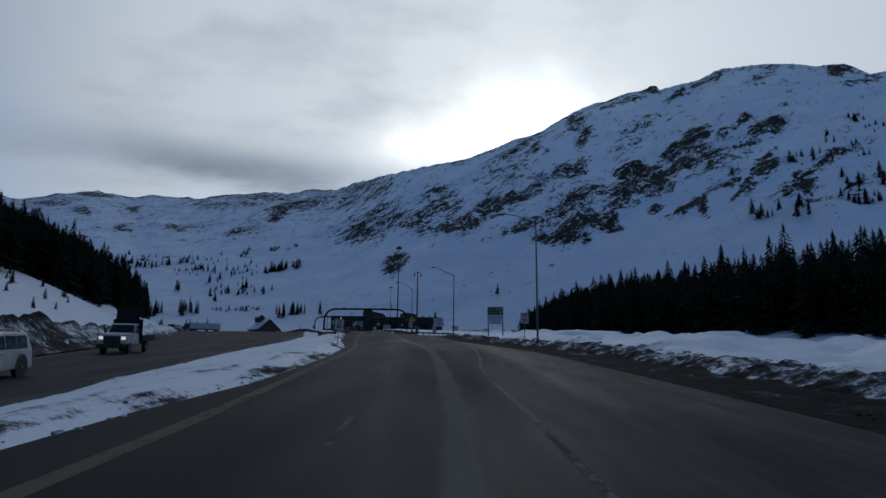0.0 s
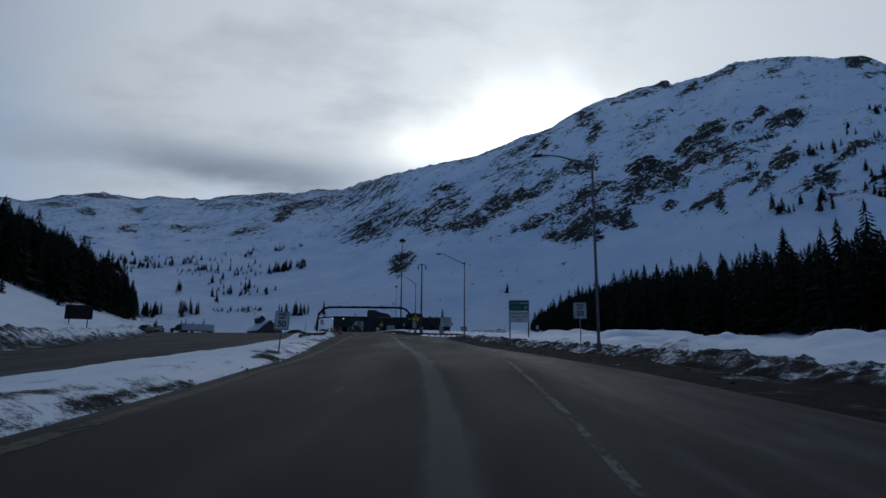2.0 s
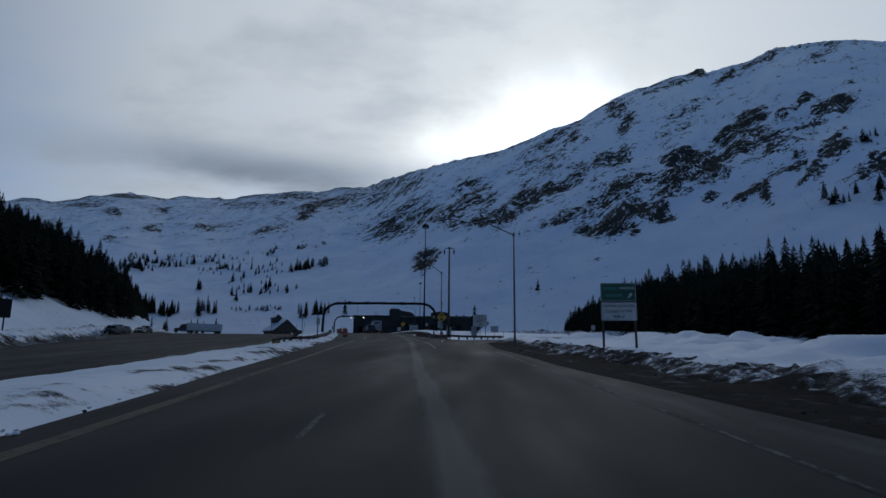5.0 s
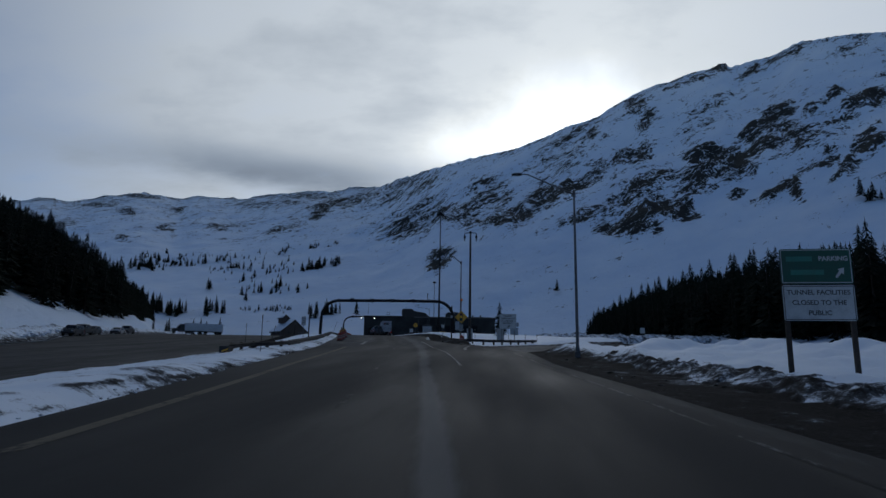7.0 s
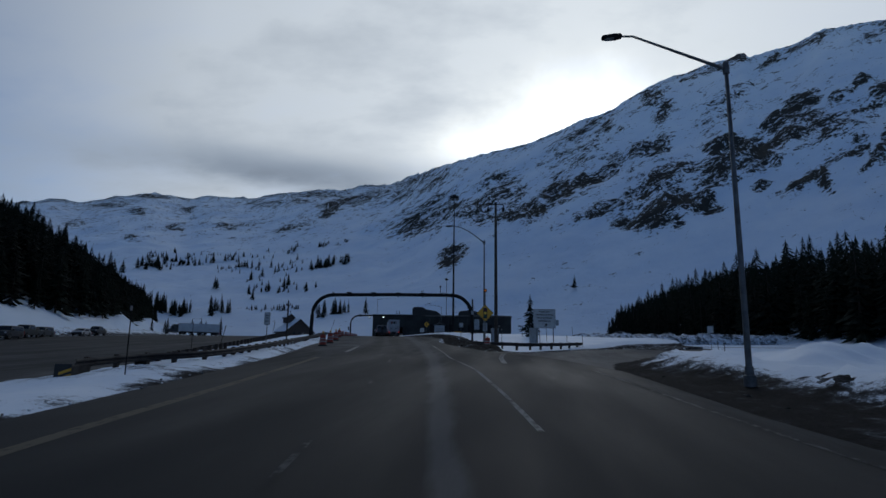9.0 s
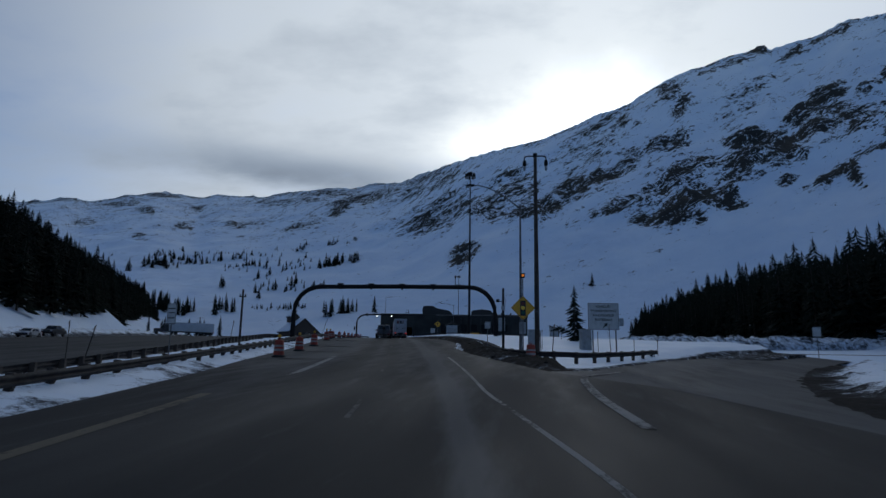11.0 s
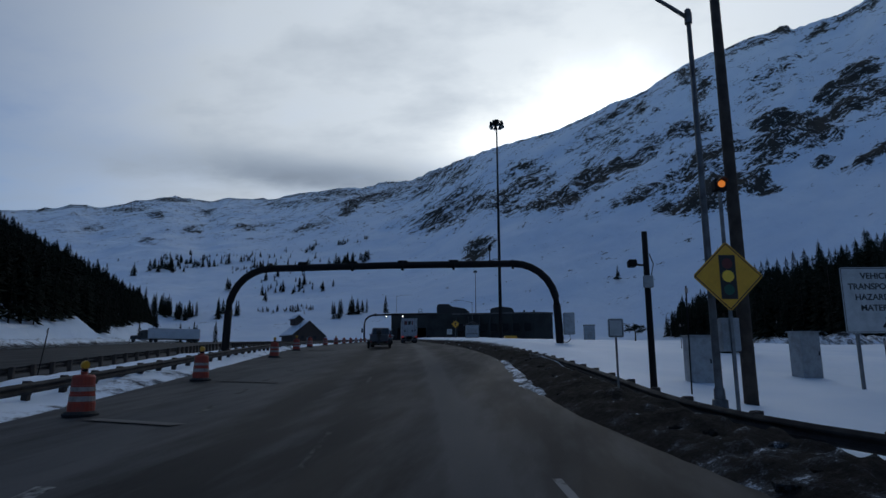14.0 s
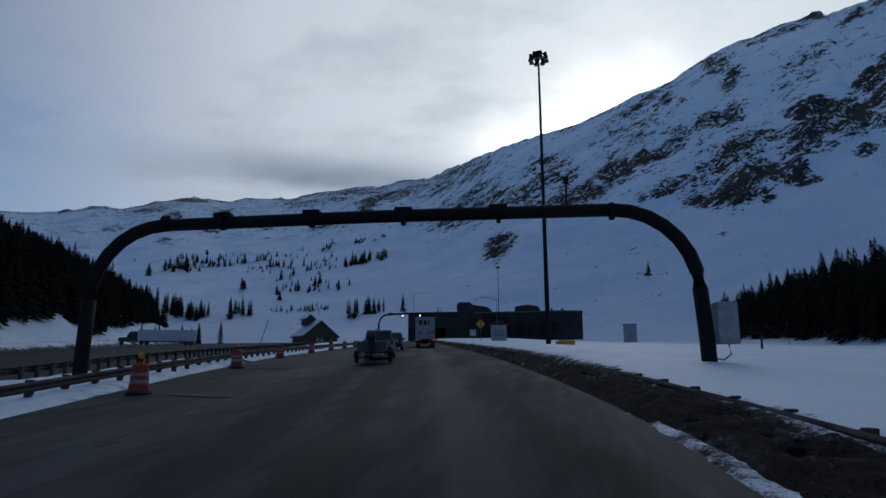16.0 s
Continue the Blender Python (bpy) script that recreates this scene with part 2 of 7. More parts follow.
def make_mountain():
    """Snow over dark rock: the rock shows where the attribute 'rock' and the grain of the slope let it."""
    m, n, l, b = shader("mountain_snow", 0.75)
    big = noise_tex(n, l, 0.022, 7.0, 0.6, (1, 1, 0.7), distortion=0.8)
    mid = noise_tex(n, l, 0.10, 9.0, 0.66, (0.72, 0.9, 1.15), distortion=0.5, lean=40)
    fine = noise_tex(n, l, 0.34, 7.0, 0.68, (0.75, 1, 1.1), distortion=0.4, lean=38)
    speck = noise_tex(n, l, 1.1, 4.0, 0.65, (0.7, 1, 1.1), lean=30)
    v = calc(n, l, "ADD", calc(n, l, "MULTIPLY", calc(n, l, "SUBTRACT", mid, 0.5), 1.9),
             calc(n, l, "MULTIPLY", calc(n, l, "SUBTRACT", big, 0.5), 0.7))
    v = calc(n, l, "ADD", v, calc(n, l, "MULTIPLY", calc(n, l, "SUBTRACT", fine, 0.5), 2.2))
    v = calc(n, l, "ADD", v, calc(n, l, "MULTIPLY", calc(n, l, "SUBTRACT", speck, 0.5), 0.8))
    # angular blocks: cells that stand out of the snow as a whole
    for size, power in ((0.05, 0.24), (0.115, 0.42), (0.30, 0.34)):
        tc, vr, mp, vo = n.new("ShaderNodeTexCoord"), n.new("ShaderNodeVectorRotate"), n.new("ShaderNodeMapping"), n.new("ShaderNodeTexVoronoi")
        vr.rotation_type = "Y_AXIS"
        vr.inputs["Angle"].default_value = radians(45)
        mp.inputs["Scale"].default_value = (0.6, 1.0, 1.2)
        vo.inputs["Scale"].default_value = size
        l.new(tc.outputs["Object"], vr.inputs[0])
        l.new(vr.outputs[0], mp.inputs[0])
        l.new(mp.outputs[0], vo.inputs["Vector"])
        grey = n.new("ShaderNodeSeparateColor")
        l.new(vo.outputs["Color"], grey.inputs[0])
        v = calc(n, l, "ADD", v, calc(n, l, "MULTIPLY", calc(n, l, "SUBTRACT", grey.outputs[0], 0.5), power))
    # thin ledges and gullies that hold snow across the rock
    for size, lean, width, power in ((0.045, 28, 0.026, 0.50), (0.06, 115, 0.018, 0.40)):
        vein = noise_tex(n, l, size, 5.0, 0.55, (0.35, 0.8, 1.6), distortion=0.9, lean=lean)
        gap = calc(n, l, "DIVIDE", calc(n, l, "ABSOLUTE", calc(n, l, "SUBTRACT", vein, 0.5), 0.0), width)
        v = calc(n, l, "SUBTRACT", v, calc(n, l, "MULTIPLY", calc(n, l, "SUBTRACT", 1.0, gap, True), power))
    v = calc(n, l, "ADD", v, attr(n, "rock"))
    k = ramp(n, l, v, [(0.47, 0.0), (0.52, 1.0)])
    rock = ramp(n, l, speck, [(0.3, (0.009, 0.010, 0.010)), (0.7, (0.047, 0.050, 0.047))])
    drift = noise_tex(n, l, 0.014, 8.0, 0.6, (0.5, 1, 1.1), lean=52)
    snow_c = ramp(n, l, drift, [(0.30, (0.60, 0.71, 0.86)), (0.70, (0.80, 0.87, 0.95))])
    l.new(mix(n, l, k, snow_c, rock), b.inputs["Base Color"])
    h = calc(n, l, "ADD", calc(n, l, "MULTIPLY", mid, 0.7), calc(n, l, "MULTIPLY", k, 0.35))
    bump(n, l, b, h, 0.6, 3.0)
    b.inputs["Specular IOR Level"].default_value = 0.15
    return m


def make_asphalt():
    m, n, l, b = shader("asphalt", 0.7)
    patch = noise_tex(n, l, 0.35, 6.0, 0.6, (1.0, 0.12, 1.0))
    salt = noise_tex(n, l, 1.7, 7.0, 0.62, (1.0, 0.16, 1.0))
    grain = noise_tex(n, l, 45.0, 3.0, 0.7)
    base = ramp(n, l, patch, [(0.3, (0.0095, 0.0098, 0.0105)), (0.7, (0.024, 0.0243, 0.0245))])
    k = calc(n, l, "ADD", attr(n, "salt"), calc(n, l, "MULTIPLY", calc(n, l, "SUBTRACT", salt, 0.5), 1.7))
    k = ramp(n, l, k, [(0.28, 0.0), (1.0, 0.80)])
    c = mix(n, l, k, base, (0.088, 0.088, 0.090))
    l.new(mix(n, l, 1.0, c, ramp(n, l, grain, [(0.25, 0.75), (0.75, 1.2)]), "MULTIPLY"), b.inputs["Base Color"])
    l.new(ramp(n, l, patch, [(0.3, 0.60), (0.7, 0.88)]), b.inputs["Roughness"])
    b.inputs["Specular IOR Level"].default_value = 0.10
    bump(n, l, b, grain, 0.4, 0.006)
    return m


def make_needles(name, dark, light):
    m, n, l, b = shader(name, 0.85)
    b.inputs["Specular IOR Level"].default_value = 0.1
    info = n.new("ShaderNodeObjectInfo")
    geo = n.new("ShaderNodeNewGeometry")
    k = calc(n, l, "ADD", calc(n, l, "MULTIPLY", info.outputs["Random"], 0.5), calc(n, l, "MULTIPLY", geo.outputs["Random Per Island"], 0.5))
    l.new(ramp(n, l, k, [(0.1, dark), (0.9, light)]), b.inputs["Base Color"])
    return m


SNOW, MOUNTAIN, ASPHALT = make_snow(), make_mountain(), make_asphalt()
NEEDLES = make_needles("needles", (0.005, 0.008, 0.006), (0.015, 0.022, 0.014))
BARK = worn("bark", (0.055, 0.042, 0.033), 0.9, scale=4.0, relief=0.6, dist=0.02)
STEEL = worn("galvanised_steel", (0.20, 0.21, 0.215), 0.5, 0.7, dirt=(0.07, 0.06, 0.05), amount=0.6)
BLACK_STEEL = worn("black_painted_steel", (0.010, 0.010, 0.0105), 0.68, 0.0, dirt=(0.024, 0.022, 0.02), amount=0.5, scale=1.2)
BLACK_STEEL.node_tree.nodes["Principled BSDF"].inputs["Specular IOR Level"].default_value = 0.2
LAMP_STEEL = worn("lamp_steel", (0.14, 0.145, 0.15), 0.5, 0.6, dirt=(0.05, 0.045, 0.04), amount=0.6)
RUST_STEEL = worn("weathered_guardrail", (0.020, 0.018, 0.017), 0.8, 0.0, dirt=(0.012, 0.009, 0.008), amount=0.8, scale=2.0)
OLD_WOOD = worn("weathered_wood", (0.06, 0.048, 0.038), 0.9, dirt=(0.025, 0.02, 0.017), amount=0.8, scale=2.5, relief=0.5, dist=0.01)
WHITE_SIGN = worn("white_sign_sheet", (0.50, 0.51, 0.50), 0.5, amount=0.3)
GREEN_SIGN = worn("green_sign_sheet", (0.008, 0.075, 0.045), 0.5, amount=0.25)
YELLOW_SIGN = worn("yellow_sign_sheet", (0.68, 0.36, 0.013), 0.45, amount=0.15)
BLACK_PAINT = worn("black_sign_paint", (0.012, 0.012, 0.012), 0.5, amount=0.1)
ALU = worn("bare_aluminium", (0.38, 0.39, 0.40), 0.45, 0.6, amount=0.5)
ORANGE = worn("orange_plastic", (0.36, 0.042, 0.016), 0.55, amount=0.5, scale=5.0)
REFLECT = worn("white_reflective_band", (0.36, 0.31, 0.28), 0.55, amount=0.6, scale=6.0)
RUBBER = worn("black_rubber", (0.02, 0.02, 0.02), 0.8, dirt=(0.06, 0.055, 0.05), amount=0.5)
def make_line(name, paint_colour, cover):
    """Road paint scraped by ploughs: flakes of paint on bare asphalt."""
    m, n, l, b = shader(name, 0.8)
    flake = noise_tex(n, l, 7.0, 6.0, 0.7, (1.0, 0.45, 1.0))
    patch = noise_tex(n, l, 0.8, 4.0, 0.6, (1.0, 0.3, 1.0))
    v = calc(n, l, "ADD", flake, calc(n, l, "MULTIPLY", calc(n, l, "SUBTRACT", patch, 0.5), 0.9))
    k = ramp(n, l, v, [(0.62 - 0.5 * cover, 0.0), (0.80 - 0.5 * cover, 1.0)])
    l.new(mix(n, l, k, (0.022, 0.022, 0.0225), paint_colour), b.inputs["Base Color"])
    b.inputs["Specular IOR Level"].default_value = 0.1
    bump(n, l, b, flake, 0.3, 0.004)
    return m


LINE_WHITE = make_line("worn_white_road_paint", (0.24, 0.235, 0.225), 0.55)
LINE_EDGE = make_line("dull_white_road_paint", (0.13, 0.127, 0.12), 0.4)
LINE_FAINT = make_line("nearly_gone_white_road_paint", (0.10, 0.098, 0.094), 0.3)
# salt rather than paint, built on the same flake pattern
SALT_SMEAR = make_line("pale_smeared_road_salt", (0.125, 0.120, 0.112), 1.1)
LINE_YELLOW = make_line("worn_yellow_road_paint", (0.120, 0.104, 0.074), 0.62)
CONCRETE = worn("weathered_concrete", (0.13, 0.125, 0.118), 0.85, dirt=(0.045, 0.04, 0.036), amount=0.8, scale=0.8, relief=0.4, dist=0.01)
DARK_CONCRETE = worn("dark_stained_concrete", (0.032, 0.033, 0.030), 0.85, dirt=(0.02, 0.018, 0.017), amount=0.8, scale=0.15, grain=6.0, relief=0.4, dist=0.03)
WALL_PAINT = worn("grey_wall_paint", (0.30, 0.31, 0.31), 0.7, amount=0.5)
CABINET_GREY = worn("grey_cabinet_paint", (0.33, 0.35, 0.36), 0.5, 0.1, amount=0.45)
DARK_ROOF = worn("dark_roof_sheet", (0.03, 0.028, 0.027), 0.7, amount=0.4)
TIMBER_WALL = worn("brown_timber_wall", (0.07, 0.05, 0.038), 0.8, amount=0.5)
AMBER = worn("amber_lens", (0.9, 0.25, 0.02), 0.3, amount=0.0, emit=((1.0, 0.26, 0.03), 0.45))
TAIL_LIT = worn("lit_tail_lens", (0.5, 0.02, 0.01), 0.3, amount=0.0, emit=((1.0, 0.05, 0.02), 0.6))
HEAD_LIT = worn("lit_headlamp_glass", (0.8, 0.8, 0.75), 0.2, amount=0.0, emit=((1.0, 0.93, 0.75), 0.5))
SIGNAL_LIT = worn("lit_signal_lens", (0.8, 0.8, 0.7), 0.2, amount=0.0, emit=((1.0, 0.95, 0.8), 2.0))


# ---------------------------------------------------------------- mesh helpers
def mesh_from(bm, name, material, smooth=False):
    me = bpy.data.meshes.new(name)
    bmesh.ops.recalc_face_normals(bm, faces=bm.faces)
    bm.to_mesh(me)
    bm.free()
    if isinstance(material, (list, tuple)):
        for m in material:
            me.materials.append(m)
    else:
        me.materials.append(material)
    if smooth:
        me.polygons.foreach_set("use_smooth", [True] * len(me.polygons))
    return me


def part(name, bm, material, parent=None, label="", m=None, smooth=False):
    """Links a bmesh as one mesh object under a thing or part, or at top level."""
    ob = new(name, mesh_from(bm, name, material, smooth))
    if parent:
        ob.parent = parent
    if m is not None:
        ob.matrix_basis = m
    if label:
        ob["label"] = label
    return ob


def thing(name, m, label, category, group=""):
    ob = new(name)
    ob.empty_display_size = 0.2
    ob.matrix_basis = m
    return tagged(ob, label, category, group)


def box(bm, lo, hi, bevel=0.0, m=None):
    lo, hi = Vector(lo), Vector(hi)
    ret = bmesh.ops.create_cube(bm, size=1.0)
    t = Matrix.Translation((lo + hi) / 2) @ Matrix.Diagonal((*(hi - lo), 1))
    bmesh.ops.transform(bm, matrix=(m @ t) if m is not None else t, verts=ret["verts"])
    if bevel > 0:
        edges = {e for v in ret["verts"] for e in v.link_edges}
        bmesh.ops.bevel(bm, geom=list(edges), offset=bevel, segments=1, affect="EDGES", profile=0.5)
    return bm


def tube(bm, points, radii, sides=10, closed_ends=True):
    """A round tube through the points, with a radius at each."""
    points = [Vector(p) for p in points]
    if isinstance(radii, (int, float)):
        radii = [radii] * len(points)
    rings = []
    for i, p in enumerate(points):
        d = (points[min(i + 1, len(points) - 1)] - points[max(i - 1, 0)]).normalized()
        a = d.orthogonal().normalized() if abs(d.z) > 0.99 else d.cross(Vector((0, 0, 1))).normalized()
        if abs(d.z) > 0.99:
            a = Vector((1, 0, 0))
        b = d.cross(a).normalized()
        rings.append([bm.verts.new(p + radii[i] * (a * math.cos(k) + b * math.sin(k))) for k in (2 * math.pi * j / sides for j in range(sides))])
    for r0, r1 in zip(rings, rings[1:]):
        for j in range(sides):
            bm.faces.new((r0[j], r0[(j + 1) % sides], r1[(j + 1) % sides], r1[j]))
    if closed_ends:
        bm.faces.new(rings[0][::-1])
        bm.faces.new(rings[-1])
    return bm


def lathe(bm, profile, sides=20, m=None):
    """A turned solid from (radius, height) pairs."""
    m = m if m is not None else Matrix()
    rings = [[bm.verts.new(m @ Vector((r * math.cos(a), r * math.sin(a), z))) for a in (2 * math.pi * j / sides for j in range(sides))] for r, z in profile]
    for r0, r1 in zip(rings, rings[1:]):
        for j in range(sides):
            bm.faces.new((r0[j], r0[(j + 1) % sides], r1[(j + 1) % sides], r1[j]))
    bm.faces.new(rings[0][::-1])
    bm.faces.new(rings[-1])
    return bm


def prism(bm, outline, lo, hi, axis="x", m=None):
    """An outline (a, b) drawn out from lo to hi along an axis: x gives (y, z) outlines, y gives (x, z), z gives (x, y)."""
    put = {"x": lambda a, b, c: (c, a, b), "y": lambda a, b, c: (a, c, b), "z": lambda a, b, c: (a, b, c)}[axis]
    m = m if m is not None else Matrix()
    r0 = [bm.verts.new(m @ Vector(put(a, b, lo))) for a, b in outline]
    r1 = [bm.verts.new(m @ Vector(put(a, b, hi))) for a, b in outline]
    k = len(outline)
    for j in range(k):
        bm.faces.new((r0[j], r0[(j + 1) % k], r1[(j + 1) % k], r1[j]))
    bm.faces.new(r0[::-1])
    bm.faces.new(r1)
    return bm


def lettering(text, size, material, parent, m, label="", name="lettering", bold=0.0):
    """Words in the built-in font, as a mesh, drawn in the local xz plane facing -y."""
    cu = bpy.data.curves.new(name, "FONT")
    cu.body, cu.size, cu.align_x, cu.align_y, cu.extrude, cu.offset = text, size, "CENTER", "CENTER", 0.002, bold
    tmp = new(name, cu)
    dg = bpy.context.evaluated_depsgraph_get()
    me = bpy.data.meshes.new_from_object(tmp.evaluated_get(dg))
    bpy.data.objects.remove(tmp)
    bpy.data.curves.remove(cu)
    me.materials.clear()
    me.materials.append(material)
    ob = new(name, me)
    ob.parent = parent
    ob.matrix_basis = m @ pose(0, 0, 0, 90, 0, 0)
    if label:
        ob["label"] = label
    return ob

# ---------------------------------------------------------------- the lie of the land
def interp(v, table):
    return np.interp(v, [a for a, _ in table], [b for _, b in table])


ROAD_SWAY = [(0, 0.25), (12, 0.25), (32, 0), (50, -0.3), (74, -1.0), (98, -0.8), (122, 0.15), (131, 0.4), (146, 0.7), (166, 1.1), (190, 1.1), (260, 0.5), (430, 0)]
ROAD_SAG = [(0, 0.05), (40, 0.08), (62, -0.15), (78, -0.3), (150, -0.26), (178, -0.05), (240, 0)]


def road_x(y):
    """The line that the car drives, in plan."""
    y = np.asarray(y, float)
    bend = -0.00072 * np.clip(y - 5, 0, 145) ** 2
    return bend - 0.209 * np.clip(y - 150, 0, None) + interp(y, ROAD_SWAY)


def road_z(y):
    """The road climbs at 6.2 per cent and eases off before the tunnel."""
    y = np.asarray(y, float)
    k = np.clip((y - 150) / 60, 0, 1)
    return 0.0622 * np.minimum(y, 150) + np.where(y > 150, 0.0622 * (y - 150) - (0.0622 - 0.040) * (np.where(k < 1, 30 * k * k, 30 + (y - 210))), 0) + interp(y, ROAD_SAG)


LEFT_EDGE = [(-60, -5.4), (12, -5.6), (18, -5.0), (24, -4.95), (34, -5.0), (46, -5.3), (78.2, -7.5), (99.3, -8.3), (127.2, -9.3), (138.6, -10.0), (156.5, -10.3), (171.7, -10.9), (197.6, -12.2), (260.7, -11.6), (430, -9.0)]
RIGHT_EDGE = [(-60, 7.2), (60.0, 7.3), (101.4, 7.2), (114.0, 8.2), (126.3, 7.0), (132.8, 4.6), (141.6, 3.4), (148.4, 2.8), (154.5, 2.9), (163.6, 3.7), (171.7, 4.1), (201.6, 4.4), (430, 5.0)]
FAR_NEAR_X = [(-60, -0.5), (8.0, -9.4), (20, -11.4), (41, -14.6), (70, -19.1), (121.3, -27.27), (187.7, -42.4), (260.7, -61.5), (341.4, -87.74), (430, -115)]
FAR_FAR_X = [(-60, -7.0), (13.7, -17.17), (31.4, -22.5), (111.9, -48.33), (141.6, -59.42), (171.7, -77.9), (213.4, -93.09), (300.5, -129.62), (341.4, -155.74), (430, -185)]
LEFT_HILL_X = [(-300, 10), (-60, -12), (32, -28), (110, -54), (140, -67), (170, -84), (212, -99), (300, -134), (341, -164), (450, -212), (560, -262)]
RIGHT_HILL_X = [(-300, 90), (0, 66), (60, 54), (150, 44), (250, 42), (350, 46), (450, 54), (520, 66)]
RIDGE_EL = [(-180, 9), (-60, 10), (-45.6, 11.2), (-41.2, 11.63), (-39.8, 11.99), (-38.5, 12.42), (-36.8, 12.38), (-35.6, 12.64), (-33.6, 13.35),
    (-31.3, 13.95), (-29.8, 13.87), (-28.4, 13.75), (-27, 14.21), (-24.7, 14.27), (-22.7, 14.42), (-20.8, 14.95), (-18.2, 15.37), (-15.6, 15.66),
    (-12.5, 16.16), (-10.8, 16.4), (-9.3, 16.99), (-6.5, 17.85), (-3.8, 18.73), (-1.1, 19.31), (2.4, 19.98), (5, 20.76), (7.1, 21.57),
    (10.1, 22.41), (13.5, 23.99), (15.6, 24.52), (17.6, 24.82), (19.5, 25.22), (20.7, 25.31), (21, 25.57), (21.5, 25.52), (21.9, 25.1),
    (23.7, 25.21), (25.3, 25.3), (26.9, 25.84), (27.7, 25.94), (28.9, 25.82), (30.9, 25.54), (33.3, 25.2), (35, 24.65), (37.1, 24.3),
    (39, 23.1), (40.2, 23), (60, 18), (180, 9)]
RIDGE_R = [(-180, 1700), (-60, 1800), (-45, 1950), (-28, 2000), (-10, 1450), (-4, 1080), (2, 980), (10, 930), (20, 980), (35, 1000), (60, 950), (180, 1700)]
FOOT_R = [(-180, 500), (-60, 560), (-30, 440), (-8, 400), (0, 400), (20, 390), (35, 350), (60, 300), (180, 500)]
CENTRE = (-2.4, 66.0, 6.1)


def side_drop(x, y):
    """The ground falls away to the right of the island."""
    u = np.asarray(x, float) - road_x(y)
    k = np.clip((np.asarray(y, float) - 112) / 22, 0, 1)
    v = np.clip((u - 4.5) / 5.0, 0, 1)
    return -(0.42 * v * v * (3 - 2 * v) + 0.026 * np.clip(u - 9.5, 0, 22.5)) * k * k * (3 - 2 * k)


def far_drop(y):
    """How much lower the opposite carriageway lies."""
    return -0.48 * np.clip((300 - np.asarray(y, float)) / 110, 0, 1)


def land_z(x, y):
    x, y = np.asarray(x, float), np.asarray(y, float)
    floor = road_z(np.clip(y, -700, 600))
    d = np.clip(interp(y, LEFT_HILL_X) - x, 0, None)
    fade = np.clip((640 - y) / 180, 0, 1)
    left = (48 + 0.18 * np.clip(y - 110, 0, 200)) * (1 - np.exp(-d / 105)) * fade * fade * (3 - 2 * fade)
    d2 = np.clip(x - interp(y, RIGHT_HILL_X), 0, None)
    fade2 = np.clip((560 - y) / 150, 0, 1)
    right = (26 + 22 * np.clip((y - 170) / 120, 0, 1)) * (1 - np.exp(-d2 / 110)) * fade2 * fade2 * (3 - 2 * fade2)
    base = floor + left + right + side_drop(x, np.clip(y, -700, 600)) * np.clip((430 - y) / 120, 0, 1)
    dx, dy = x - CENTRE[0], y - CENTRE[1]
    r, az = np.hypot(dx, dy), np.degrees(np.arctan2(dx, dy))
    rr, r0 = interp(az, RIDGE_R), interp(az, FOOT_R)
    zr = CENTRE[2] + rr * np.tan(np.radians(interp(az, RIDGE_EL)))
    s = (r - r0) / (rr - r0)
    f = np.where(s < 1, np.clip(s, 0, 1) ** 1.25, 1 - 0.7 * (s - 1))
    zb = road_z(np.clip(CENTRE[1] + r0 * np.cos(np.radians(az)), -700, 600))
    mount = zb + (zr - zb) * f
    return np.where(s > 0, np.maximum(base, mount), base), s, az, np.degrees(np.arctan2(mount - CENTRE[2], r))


# ---------------------------------------------------------------- large structure
def fbm(x, y, z, octaves=4, scale=1.0):
    return noise.fractal(Vector((x * scale, y * scale, z * scale)), 0.9, 2.1, octaves)


def steps(stops):
    """Coordinates in steps that change from stretch to stretch: (from, step), ..., end."""
    out = []
    for (a, s), (b, _) in zip(stops, stops[1:]):
        out += list(np.arange(a, b, s))
    return np.array(out + [stops[-1][0]])


def grid_mesh(name, X, Y, Z, material, attributes=()):
    ny, nx = X.shape
    me = bpy.data.meshes.new(name)
    idx = np.arange(nx * ny).reshape(ny, nx)
    quads = np.stack([idx[:-1, :-1], idx[:-1, 1:], idx[1:, 1:], idx[1:, :-1]], -1).reshape(-1, 4)
    me.from_pydata(np.stack([X, Y, Z], -1).reshape(-1, 3).tolist(), [], quads.tolist())
    me.materials.append(material)
    me.polygons.foreach_set("use_smooth", [True] * len(me.polygons))
    for key, v in attributes:
        me.attributes.new(key, "FLOAT", "POINT").data.foreach_set("value", np.asarray(v, np.float32).ravel())
    return new(name, me)


def noise_grid(X, Y, scale, octaves=4, seed=0.0, sx=1.0, sy=1.0):
    flat = [noise.fractal(Vector((a * scale * sx, b * scale * sy, seed)), 0.9, 2.1, octaves) for a, b in zip(X.ravel(), Y.ravel())]
    return np.array(flat).reshape(X.shape)


def smoothstep(v, a, b):
    k = np.clip((v - a) / (b - a), 0, 1)
    return k * k * (3 - 2 * k)


